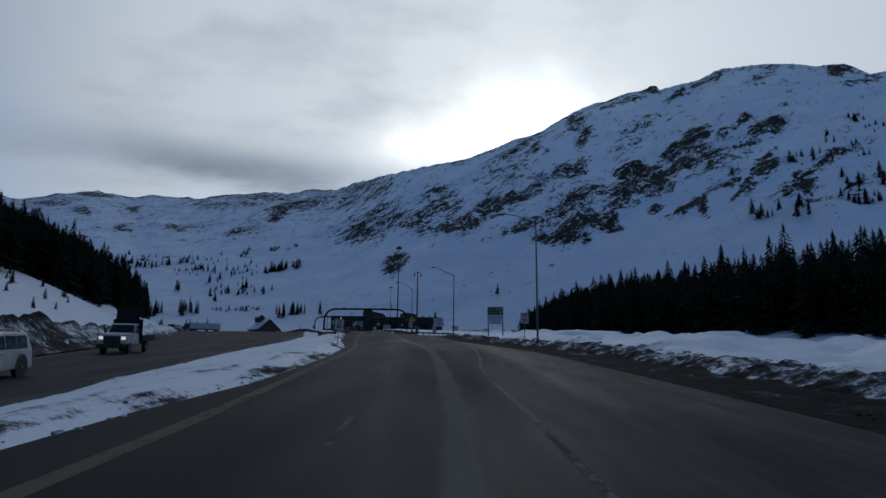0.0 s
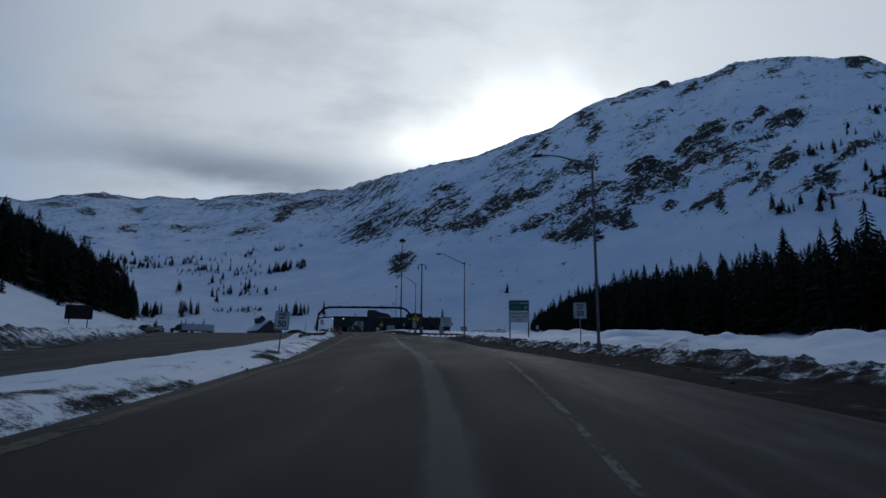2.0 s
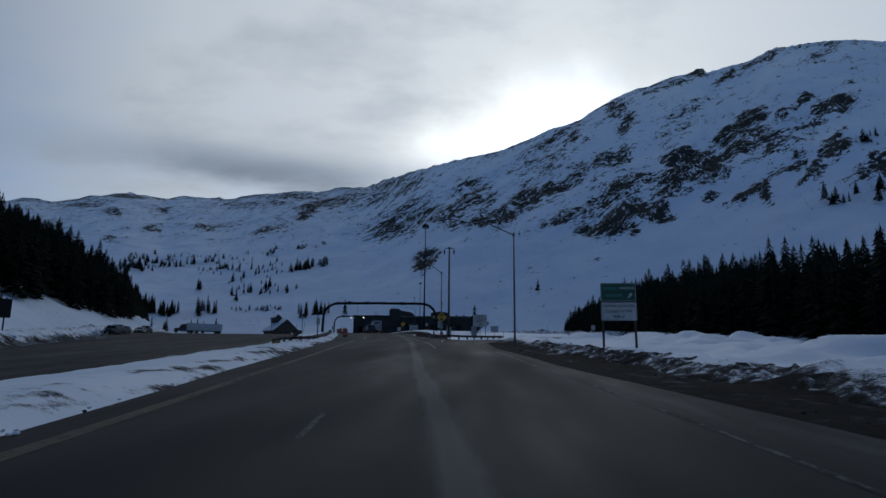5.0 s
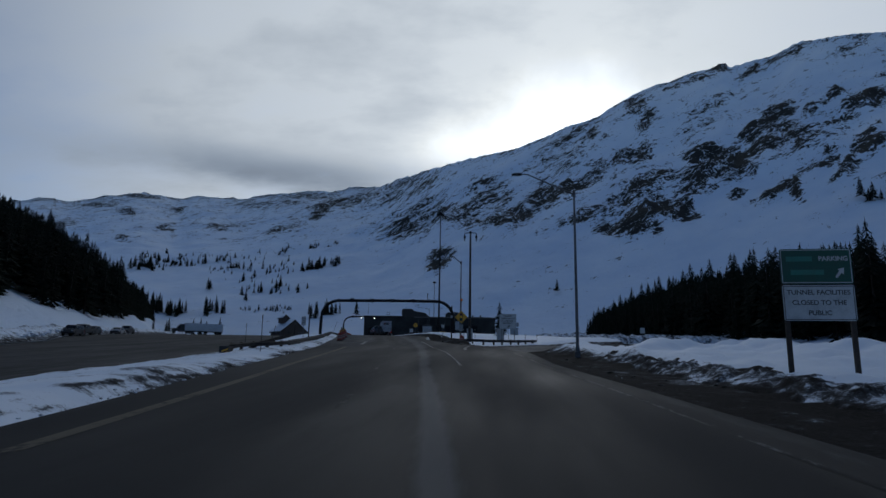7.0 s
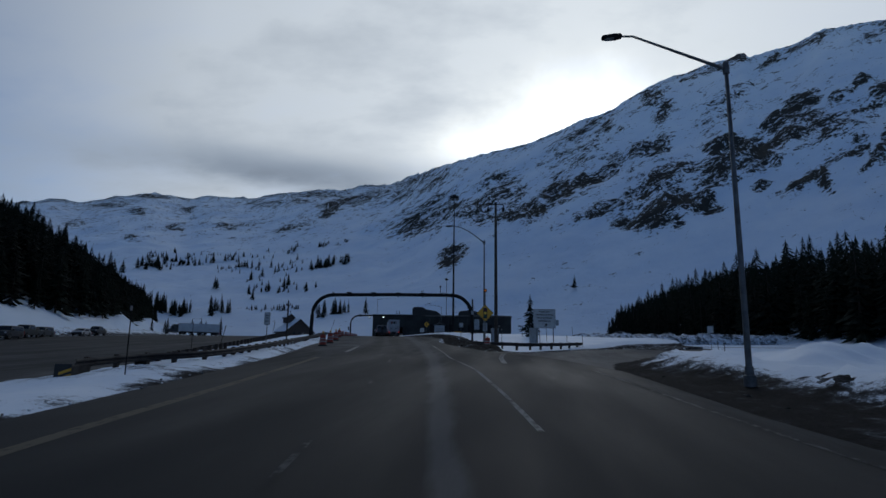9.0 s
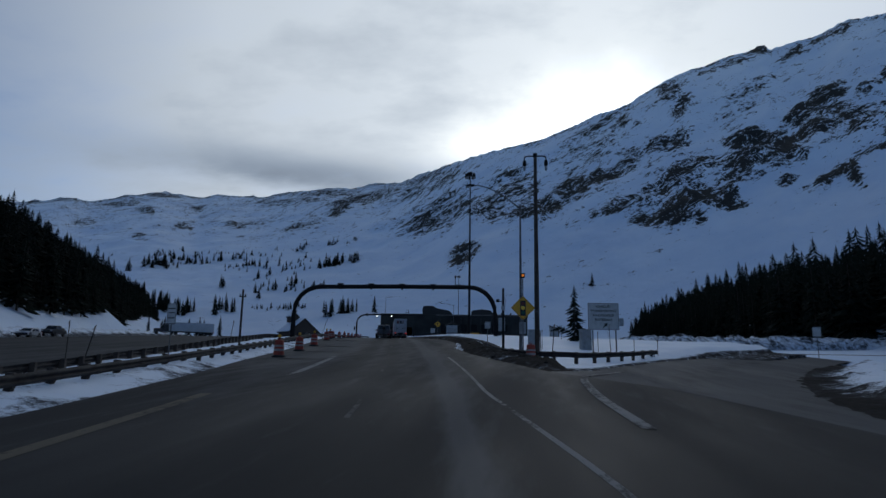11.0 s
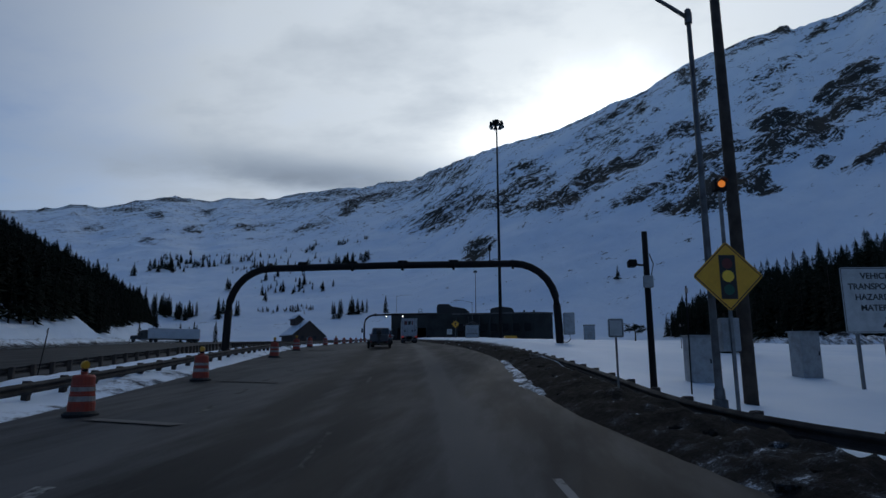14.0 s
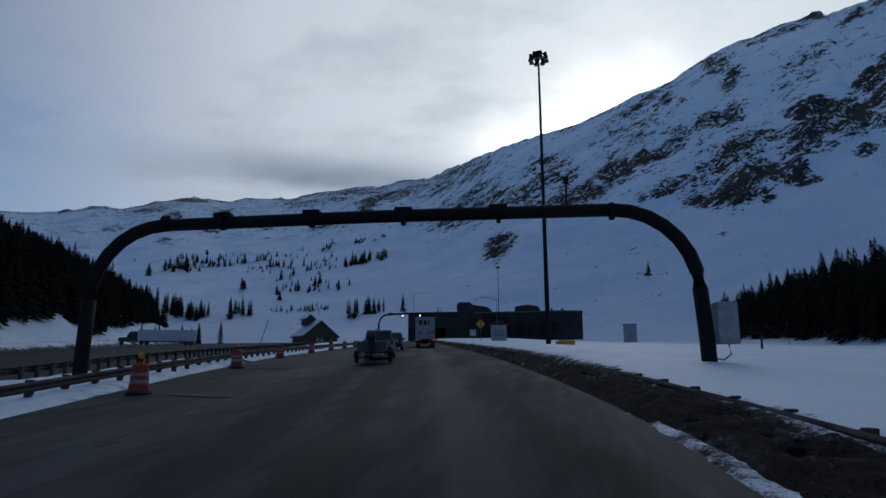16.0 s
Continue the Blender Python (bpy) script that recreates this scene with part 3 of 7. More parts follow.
# the ground: valley floor, hillsides and mountains in one sheet
gx = steps([(-3600, 150), (-1950, 24), (-900, 11), (-420, 4.5), (640, 11), (1150, 120), (3600, 1)])
gy = steps([(-2600, 150), (-150, 15), (-60, 5), (480, 4.5), (1120, 11), (2250, 150), (3600, 1)])
X, Y = np.meshgrid(gx, gy)
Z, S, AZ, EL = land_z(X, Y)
N1 = noise_grid(X, Y, 0.0065, 5, 3.1)
N2 = noise_grid(X, Y, 0.03, 4, 7.7)
N3 = noise_grid(X, Y, 0.07, 4, 2.3)
face = np.clip(S * 3, 0, 1) * np.clip((1.02 - S) * 6, 0.12 + 0.2 * (AZ < -8), 1)
hill = np.clip((Z - road_z(np.clip(Y, -700, 600))) / 10, 0, 1)
Z = Z + face * (N1 * 9 + N2 * 2.4) + (1 - face) * hill * (N1 * 1.6 + N2 * 0.9)
# the strip that the roads and their banks cover lies a little lower
inside = np.minimum(X - (interp(Y, FAR_FAR_X) - 9), road_x(Y) + 36 - X)
sunk = np.clip(inside / 7, 0, 1) * ((Y < 436) & (Y > -62))
Z = Z - 1.1 * sunk
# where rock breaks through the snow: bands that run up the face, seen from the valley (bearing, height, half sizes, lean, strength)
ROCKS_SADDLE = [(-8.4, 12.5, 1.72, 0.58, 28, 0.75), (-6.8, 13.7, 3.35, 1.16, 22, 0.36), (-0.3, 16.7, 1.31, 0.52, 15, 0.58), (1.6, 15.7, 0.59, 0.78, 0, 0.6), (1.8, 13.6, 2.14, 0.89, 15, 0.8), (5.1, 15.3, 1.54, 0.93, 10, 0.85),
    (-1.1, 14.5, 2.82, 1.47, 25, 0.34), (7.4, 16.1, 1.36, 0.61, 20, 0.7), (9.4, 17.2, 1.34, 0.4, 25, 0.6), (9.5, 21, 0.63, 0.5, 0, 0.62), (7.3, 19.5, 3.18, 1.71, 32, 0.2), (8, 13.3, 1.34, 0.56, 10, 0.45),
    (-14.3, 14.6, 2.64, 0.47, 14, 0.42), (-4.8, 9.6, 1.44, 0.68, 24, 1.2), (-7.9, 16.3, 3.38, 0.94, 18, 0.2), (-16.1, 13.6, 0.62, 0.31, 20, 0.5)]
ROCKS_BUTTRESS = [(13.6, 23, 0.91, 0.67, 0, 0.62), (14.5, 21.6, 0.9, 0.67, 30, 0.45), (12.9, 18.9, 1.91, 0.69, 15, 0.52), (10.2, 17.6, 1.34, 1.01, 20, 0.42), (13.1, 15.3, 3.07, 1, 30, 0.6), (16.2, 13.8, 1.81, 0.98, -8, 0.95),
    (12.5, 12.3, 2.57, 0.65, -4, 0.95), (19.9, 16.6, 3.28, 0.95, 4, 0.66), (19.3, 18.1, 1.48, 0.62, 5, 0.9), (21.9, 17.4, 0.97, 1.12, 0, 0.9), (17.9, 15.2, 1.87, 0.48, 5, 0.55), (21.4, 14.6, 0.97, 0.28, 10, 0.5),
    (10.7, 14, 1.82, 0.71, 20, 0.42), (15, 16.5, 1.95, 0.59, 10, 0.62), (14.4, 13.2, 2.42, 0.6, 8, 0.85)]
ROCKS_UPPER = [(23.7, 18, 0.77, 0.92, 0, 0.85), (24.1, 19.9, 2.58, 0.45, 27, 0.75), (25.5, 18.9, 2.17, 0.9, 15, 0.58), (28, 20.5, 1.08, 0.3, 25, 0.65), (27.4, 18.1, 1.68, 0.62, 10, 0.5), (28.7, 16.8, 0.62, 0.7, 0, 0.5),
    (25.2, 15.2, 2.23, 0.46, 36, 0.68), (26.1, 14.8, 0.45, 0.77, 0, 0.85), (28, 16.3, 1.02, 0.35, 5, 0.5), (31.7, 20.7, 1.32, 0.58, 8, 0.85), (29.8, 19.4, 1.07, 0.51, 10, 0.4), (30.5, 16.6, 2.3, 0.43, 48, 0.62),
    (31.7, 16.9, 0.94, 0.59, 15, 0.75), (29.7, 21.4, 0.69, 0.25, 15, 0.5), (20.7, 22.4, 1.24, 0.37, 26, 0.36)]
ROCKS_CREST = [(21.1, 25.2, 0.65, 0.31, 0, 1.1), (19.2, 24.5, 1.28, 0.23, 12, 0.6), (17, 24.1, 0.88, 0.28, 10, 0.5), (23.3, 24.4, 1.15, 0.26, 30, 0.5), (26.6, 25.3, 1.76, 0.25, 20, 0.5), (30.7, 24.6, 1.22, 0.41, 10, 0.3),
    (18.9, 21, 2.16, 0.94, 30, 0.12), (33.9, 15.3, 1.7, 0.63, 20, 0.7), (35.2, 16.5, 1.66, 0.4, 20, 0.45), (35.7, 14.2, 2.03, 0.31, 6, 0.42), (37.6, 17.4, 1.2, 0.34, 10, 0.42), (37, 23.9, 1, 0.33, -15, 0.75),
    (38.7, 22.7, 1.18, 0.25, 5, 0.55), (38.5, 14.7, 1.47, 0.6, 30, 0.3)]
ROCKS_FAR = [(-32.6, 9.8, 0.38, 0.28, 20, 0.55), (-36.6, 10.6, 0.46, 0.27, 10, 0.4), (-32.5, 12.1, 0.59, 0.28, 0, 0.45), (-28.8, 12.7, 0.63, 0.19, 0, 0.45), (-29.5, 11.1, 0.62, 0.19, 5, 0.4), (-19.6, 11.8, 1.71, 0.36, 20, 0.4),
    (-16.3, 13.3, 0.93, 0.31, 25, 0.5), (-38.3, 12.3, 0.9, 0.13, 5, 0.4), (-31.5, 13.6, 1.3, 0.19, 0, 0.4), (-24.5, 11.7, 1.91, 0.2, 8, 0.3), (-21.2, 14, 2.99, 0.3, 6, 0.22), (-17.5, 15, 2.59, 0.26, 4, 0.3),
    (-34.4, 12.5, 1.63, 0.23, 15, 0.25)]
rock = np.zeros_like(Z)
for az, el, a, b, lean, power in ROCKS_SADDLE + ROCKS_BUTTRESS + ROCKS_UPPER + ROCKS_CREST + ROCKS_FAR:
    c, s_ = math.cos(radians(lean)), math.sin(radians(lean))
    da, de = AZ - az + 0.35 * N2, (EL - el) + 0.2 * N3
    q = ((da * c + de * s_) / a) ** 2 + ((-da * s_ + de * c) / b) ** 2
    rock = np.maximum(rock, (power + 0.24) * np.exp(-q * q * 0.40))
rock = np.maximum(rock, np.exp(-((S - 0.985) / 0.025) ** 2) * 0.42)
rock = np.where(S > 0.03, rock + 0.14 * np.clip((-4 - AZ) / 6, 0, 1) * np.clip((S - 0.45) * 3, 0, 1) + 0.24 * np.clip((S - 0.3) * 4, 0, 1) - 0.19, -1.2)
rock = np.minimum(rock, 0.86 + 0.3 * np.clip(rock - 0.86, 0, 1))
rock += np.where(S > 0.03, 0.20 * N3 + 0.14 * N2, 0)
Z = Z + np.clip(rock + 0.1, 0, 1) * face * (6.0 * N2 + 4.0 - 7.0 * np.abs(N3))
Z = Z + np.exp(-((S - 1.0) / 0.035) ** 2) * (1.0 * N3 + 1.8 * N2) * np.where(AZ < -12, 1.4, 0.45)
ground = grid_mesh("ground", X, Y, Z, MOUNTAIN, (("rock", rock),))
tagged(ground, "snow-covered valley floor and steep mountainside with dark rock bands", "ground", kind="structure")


def strip(name, y0, y1, dy, left, right, nu, lift, material, salt):
    """A pavement between two edges, with a camber and worn streaks."""
    ys = np.arange(y0, y1 + dy / 2, dy)
    k = np.linspace(0, 1, nu)
    L, R_ = left(ys), right(ys)
    Xs = L[:, None] + (R_ - L)[:, None] * k[None]
    Ys = np.repeat(ys[:, None], nu, 1)
    edge = np.minimum(k, 1 - k)[None] * (R_ - L)[:, None]
    Zs = road_z(Ys) + (far_drop(Ys) if lift is None else lift) - 0.05 * np.clip(1 - edge / 0.6, 0, 1) ** 2
    return grid_mesh(name, Xs, Ys, Zs, material, (("salt", salt(Xs, Ys, edge)),))


def edge_line(y):
    """The painted edge of the right lane, which swings out along the exit lane."""
    return np.interp(y, [-30, 19.6, 24.5, 30.4, 39.3, 47.1, 60.0, 73.0, 81.2, 101.4, 114.0], [1.8, 1.8, 2.0, 2.6, 3.4, 4.2, 5.2, 5.9, 6.1, 6.5, 7.0])


def main_salt_sheen(Xs, Ys, edge):
    u = Xs - road_x(Ys)
    drift = 0.25 * np.sin(Ys / 31.0)
    # mid-lane streak: salt, with the wet sky reflection put into its colour
    v = (1.45 - 0.55 * np.clip((Ys - 70) / 40, 0, 1)) * np.exp(-((u - 0.30 - drift) / 0.26) ** 2) + 0.25 * np.exp(-((u - 0.3 - drift) / 0.8) ** 2) + 0.35 * np.exp(-((u + 3.2) / 0.5) ** 2)
    v += 0.50 * smoothstep(u - edge_line(Ys), -0.2, 0.7) * smoothstep(Ys, 118, 100)
    v -= 0.22 * (np.exp(-((u + 0.55) / 0.45) ** 2) + np.exp(-((u - 1.7) / 0.5) ** 2) + np.exp(-((u + 2.2) / 0.4) ** 2) + np.exp(-((u + 4.1) / 0.4) ** 2))
    later = np.clip((Ys - 95) / 45, 0, 1)
    v -= 0.5 * (1 - later) * np.exp(-((u - interp(Ys, LEFT_EDGE) - 0.3) / 0.35) ** 2)
    # the left lane stays dark and damp, the right one dries pale
    v -= 0.34 * later * np.exp(-((u + 3.3) / 1.1) ** 2)
    v += 0.22 * later * np.exp(-((u + 0.1) / 0.9) ** 2) + 0.30 * later * np.exp(-((u + 6.6) / 1.4) ** 2)
    v += 0.22 * later * np.clip((-4.6 - u) / 2.0, 0, 1)
    v -= 0.32 * (1 - later) * smoothstep(u, -1.6, -3.0)
    return v - 0.12 + 0.60 * later


road = strip("road", -60, 424, 1.0, lambda y: road_x(y) + interp(y, LEFT_EDGE) - 0.3, lambda y: road_x(y) + interp(y, RIGHT_EDGE) + 0.3, 90, 0.0, ASPHALT, main_salt_sheen)
tagged(road, "dark worn asphalt motorway with streaks of salt and painted sheen", "road", kind="structure")
far_road = strip("road_opposite", -60, 424, 2.0, lambda y: interp(y, FAR_FAR_X), lambda y: interp(y, FAR_NEAR_X) + 0.3, 40, None, ASPHALT,
                 lambda Xs, Ys, e: 0.34 + 0.35 * np.clip(1 - e / 2.0, 0, 1) + 0.07 * np.sin((Xs - interp(Ys, FAR_NEAR_X)) * 1.7))
tagged(far_road, "grey salt-stained opposite carriageway and pull-out", "road", kind="structure")

RAMP = [(-7.0, 99.3), (-6.0, 109.8), (-4.13, 122.3), (-1.2, 132.8), (2.6, 142.5), (9.35, 155.0), (18.09, 167.2), (32.1, 178.7), (61.1, 188.7)]
RAMP_HALF = 4.6


def smooth_line(points, step):
    """A Catmull-Rom line through plan points, in even steps."""
    pts = [Vector((*p, 0)).to_2d() for p in points]
    pts = [pts[0] * 2 - pts[1], *pts, pts[-1] * 2 - pts[-2]]
    out = []
    for a, b, c, d in zip(pts, pts[1:], pts[2:], pts[3:]):
        n = max(2, int((c - b).length / step))
        for i in range(n):
            t = i / n
            out.append(0.5 * ((2 * b) + (c - a) * t + (2 * a - 5 * b + 4 * c - d) * t * t + (3 * b - a - 3 * c + d) * t ** 3))
    return out + [pts[-2]]


ramp_line = smooth_line(RAMP, 1.0)
ramp_a = np.array([tuple(p) for p in ramp_line])


def ramp_gap(Xs, Ys):
    """Distance from the edge of the side road; below nought on it."""
    d = np.full(Xs.shape, 1e9)
    for px_, py_ in ramp_a:
        d = np.minimum(d, (Xs - px_) ** 2 + (Ys - py_) ** 2)
    return np.sqrt(d) - RAMP_HALF


rx, ry, rz_, rs = [], [], [], []
for i, p in enumerate(ramp_line):
    d = (ramp_line[min(i + 1, len(ramp_line) - 1)] - ramp_line[max(i - 1, 0)]).normalized()
    nrm = Vector((d.y, -d.x))
    row = [p + nrm * k for k in np.linspace(-RAMP_HALF - 0.3, RAMP_HALF + 0.3, 22)]
    rx.append([q.x for q in row]), ry.append([q.y for q in row])
    rs.append([0.74 + 0.3 * abs(math.sin(k * 3)) for k in np.linspace(-1, 1, 22)])
rx, ry = np.array(rx), np.array(ry)
side_road = grid_mesh("road_side", rx, ry, road_z(ry) + side_drop(rx, ry) - 0.006, ASPHALT, (("salt", np.array(rs)),))
tagged(side_road, "grey side road that turns off behind the snowy island", "road", kind="structure")


def snow_patch(name, y0, y1, dy, left, right, nu, height, label, seed):
    """A rough snow surface between two lines; height(X, Y, noise) gives rise over the road and dirt."""
    ys = np.arange(y0, y1 + dy / 2, dy)
    k = np.linspace(0, 1, nu)
    L, R_ = left(ys), right(ys)
    Xs = L[:, None] + (R_ - L)[:, None] * k[None]
    Ys = np.repeat(ys[:, None], nu, 1)
    n1 = noise_grid(Xs, Ys, 0.16, 4, seed)
    n2 = noise_grid(Xs, Ys, 0.75, 4, seed + 5)
    rise, dirt = height(Xs, Ys, n1, n2)
    ob = grid_mesh(name, Xs, Ys, road_z(Ys) + side_drop(Xs, Ys) * np.clip((430 - Ys) / 120, 0, 1) + rise, SNOW, (("dirt", dirt),))
    return tagged(ob, label, "snow", kind="structure")


def median_height(Xs, Ys, n1, n2):
    a = Xs - interp(Ys, FAR_NEAR_X)
    b = road_x(Ys) + interp(Ys, LEFT_EDGE) - Xs
    d = np.minimum(a, b)
    rise = -0.05 + (0.42 - 0.26 * smoothstep(Ys, 85, 112)) * smoothstep(d, -0.1, 1.6) + (0.16 * n1 + 0.10 * n2) * smoothstep(d, 0, 1.2)
    rise = rise + far_drop(Ys) * smoothstep(b / np.maximum(a + b, 0.1), 0.08 + 0.5 * smoothstep(Ys, 100, 125), 0.85 + 0.14 * smoothstep(Ys, 100, 125))
    wide = 0.7 + 0.5 * smoothstep(Ys, 112, 96)
    # near the camera's start a pale crust lies outside a dark seam; farther on the whole edge is gritty
    early = smoothstep(Ys, 98, 80)
    streak = noise_grid(Xs, Ys, 1.0, 4, 91.0, 1.7, 0.16)
    seam = (0.24 + 0.85 * streak) * smoothstep(b, 2.9, 0.9) + 0.35 * np.exp(-np.clip(b, 0, None) / 0.2)
    rise = rise - early * (0.09 * n1 + 0.06 * n2) - early * 0.14 * smoothstep(b, 2.4, 0.6)
    dirt = seam * early + (1 - early) * (0.82 - 0.45 * smoothstep(Ys, 112, 130)) * np.exp(-np.clip(b - 0.1, 0, None) / wide) + 0.55 * np.exp(-np.clip(a, 0, None) / 0.7) + 0.06 + 0.36 * n1 + 0.26 * n2
    return rise, dirt


snow_patch("snow_median", -60, 424, 0.5, lambda y: interp(y, FAR_NEAR_X) - 0.1, lambda y: road_x(y) + interp(y, LEFT_EDGE) + 0.1, 44, median_height,
           "lumpy grey-edged snow on the median between the carriageways", 11.0)


def right_height(Xs, Ys, n1, n2):
    a = Xs - (road_x(Ys) + interp(Ys, RIGHT_EDGE))
    g = ramp_gap(Xs, Ys)
    d = np.where(a > 0, np.minimum(a, g), a)
    island = smoothstep(Ys, 118, 130) * (Xs < np.interp(Ys, ramp_a[:, 1], ramp_a[:, 0]))
    dirt_width = 3.7 - 2.1 * smoothstep(Ys, 100, 116) * (1 - island) - 2.4 * island
    bank = smoothstep(d, dirt_width - 0.6, dirt_width + 2.4)
    lumps = np.clip(n2 + 0.35, 0, None)
    hump = np.exp(-((d - dirt_width - 1.6) / 1.9) ** 2)
    rise = -0.30 + 0.29 * smoothstep(d, -0.4, 0.0) + (0.42 + 0.22 * n1) * bank + (0.34 * lumps + 0.25 * np.clip(n1, 0, 1)) * hump
    rise += (0.09 * np.abs(n2) + 0.05 * n1) * smoothstep(d, 0.3, 1.5) * (1 - bank)
    # hollows and swells of the field behind
    rise += (0.95 * np.clip(n1 + 0.22, 0, 1)) * smoothstep(d, 5, 11) * (1 - island)
    rise += 0.35 * island * smoothstep(d, 3, 12)
    edge = smoothstep(road_x(Ys) + 36 - Xs, 4, 0) * (Ys < 300)
    rise -= 0.75 * edge
    clean = smoothstep(Ys, 45, 5)
    dirt = 1.15 * (1 - smoothstep(d, dirt_width - 1.2, dirt_width + 1.8)) + (0.16 - 0.10 * clean) * hump + 0.30 * n2 * smoothstep(d, 0.4, 1.6)* (1 - bank) + 0.3 * n1 * smoothstep(3 - np.abs(d - dirt_width), 0, 2) - 0.05
    # the island: clean snow up to the side road, grit only under the ploughed ridge
    lie = -0.30 + 0.29 * smoothstep(d, -0.4, 0.0) + (0.08 + 0.48 * smoothstep(Ys, 156, 168) + 0.25 * smoothstep(Ys, 172, 184)) * smoothstep(a, 0.8, 2.6) + 0.34 * smoothstep(Ys, 148, 158) * smoothstep(a, 2.3, 4.0) * smoothstep(g, 0.0, 1.6) + 0.08 * n1 * smoothstep(d, 0.5, 4) + 0.06 * n2 * smoothstep(d, 0.2, 1) * smoothstep(4 - g, 0, 3)
    grit = np.maximum(1.15 * (1 - smoothstep(a, 1.5, 2.7)), 0.9 * (1 - smoothstep(g, -0.1, 0.7))) - 0.08 + 0.12 * n1
    return rise * (1 - island) + lie * island, dirt * (1 - island) + grit * island


snow_patch("snow_field", -60, 424, 0.55, lambda y: road_x(y) + interp(y, RIGHT_EDGE) - 0.1, lambda y: road_x(y) + 38.0 + 0 * y, 84, right_height,
           "snow field with a gritty brown shoulder and dirty ploughed edge", 23.0)


def left_height(Xs, Ys, n1, n2):
    d = interp(Ys, FAR_FAR_X) - Xs
    lumps = np.clip(n2 + 0.4, 0, None)
    tall = 1.0 + 0.7 * smoothstep(90 - Ys, 0, 50)
    hump = np.exp(-((d - 3.6) / 2.2) ** 2) * tall
    rise = -0.06 + 0.35 * smoothstep(d, 0.2, 2.0) + hump * (1.05 + 0.34 * lumps + 0.30 * n1 + 0.10 * n2)
    rise = rise + far_drop(Ys)
    ground_z = land_z(Xs, Ys)[0] - road_z(Ys)
    rise = rise * (1 - smoothstep(d, 6, 14)) + (ground_z - 0.1) * smoothstep(d, 6, 14) - 0.9 * smoothstep(d, 12.5, 14.5)
    dirt = 0.7 * (1 - smoothstep(d, 0.5, 2.5)) + (0.26 + 0.20 * smoothstep(Ys, 100, 75)) * hump + 0.06 + 0.22 * n1 + 0.2 * n2
    return rise, dirt


snow_patch("snow_bank", -60, 424, 0.7, lambda y: interp(y, FAR_FAR_X) - 14.5, lambda y: interp(y, FAR_FAR_X) + 0.1, 34, left_height,
           "grey ploughed snow bank beyond the opposite carriageway", 37.0)


def berm():
    """The dirty ploughed heap beyond the side road."""
    line = smooth_line([(2.0, 186.0), (10.0, 186.5), (18.0, 191.5), (26.0, 198.5), (40.0, 204.0), (60.0, 206.0)], 0.45)
    rows, dirt, k = [], [], np.linspace(-1, 1, 18)
    for i, p in enumerate(line):
        d = (line[min(i + 1, len(line) - 1)] - line[max(i - 1, 0)]).normalized()
        nrm = Vector((d.y, -d.x))
        f = min(1, i / 12, (len(line) - 1 - i) / 12)
        for a in k:
            q = p + nrm * a * 2.6
            n = fbm(q.x, q.y, 51.0, 4, 0.55)
            n2 = fbm(q.x, q.y, 57.0, 3, 1.6)
            h = (1 - a * a) ** 0.8 * (1.35 + 0.55 * n + 0.35 * n2) * f
            rows.append((q.x, q.y, float(road_z(q.y)) + float(side_drop(q.x, q.y)) + 0.3 + h - (0.25 if abs(a) > 0.98 else 0)))
            dirt.append(0.50 + 0.28 * n)
    A = np.array(rows).reshape(len(line), len(k), 3)
    ob = grid_mesh("snow_heap", A[..., 0], A[..., 1], A[..., 2], SNOW, (("dirt", np.array(dirt)),))
    tagged(ob, "long heap of grey gritty ploughed snow beside the side road", "snow", kind="structure")


berm()


def rough_bank(name, y0, y1, inner, width, tall, seed, dirt0, label, lean, pale, dy=0.22, nu=30):
    """A crusted ridge of ploughed snow and grit along an edge."""
    ys = np.arange(y0, y1, dy)
    k = np.linspace(0, 1, nu)
    Xs = inner(ys)[:, None] + width * k[None]
    Ys = np.repeat(ys[:, None], nu, 1)
    n1, n2, n3 = noise_grid(Xs, Ys, 0.28, 3, seed), noise_grid(Xs, Ys, 1.1, 4, seed + 3), noise_grid(Xs, Ys, 3.2, 3, seed + 9)
    ends = np.clip(np.minimum(Ys - y0, y1 - Ys) / 5, 0, 1)
    clear_ = np.clip(ramp_gap(Xs, Ys) / 1.2, 0, 1)
    shape = np.sin(np.pi * np.clip(k, 0, 1) ** lean)[None] ** 0.8
    body = shape * (tall * (0.85 + 0.28 * n1) + 0.40 * tall * n2 + (0.05 + 0.16 * tall) * n3) * ends * clear_
    Zs = road_z(Ys) + side_drop(Xs, Ys) + body - 0.12 + 0.15 * np.clip(k * 4, 0, 1)[None] * ends * clear_
    dirt = dirt0 + 0.35 * n1 + 0.30 * n2 - 0.12 * smoothstep(n3, 0.0, 0.5) - 0.3 * np.clip(k - 0.8, 0, 1)[None] * 2 - 0.25 * smoothstep(n2 + n3, 0.35, 0.8) - pale * np.clip(1.15 - k / 0.09, 0, 1)[None] * smoothstep(n1 + n2, -0.5, 0.2)
    ob = grid_mesh(name, Xs, Ys, Zs, SNOW, (("dirt", dirt),))
    return tagged(ob, label, "snow", kind="structure")


rough_bank("bank_shoulder", -8, 112, lambda y: road_x(y) + interp(y, RIGHT_EDGE) + 2.9, 5.2, 0.50, 61.0, 0.76, "crusted ridge of brown grit and snow along the shoulder", 0.8, -0.5)
rough_bank("bank_barrier", 128, 290, lambda y: road_x(y) + interp(y, RIGHT_EDGE) - 0.15, 2.6, 0.36, 71.0, 1.2, "dark crusted ridge of ploughed snow against the guard rail", 1.5, 0.9)


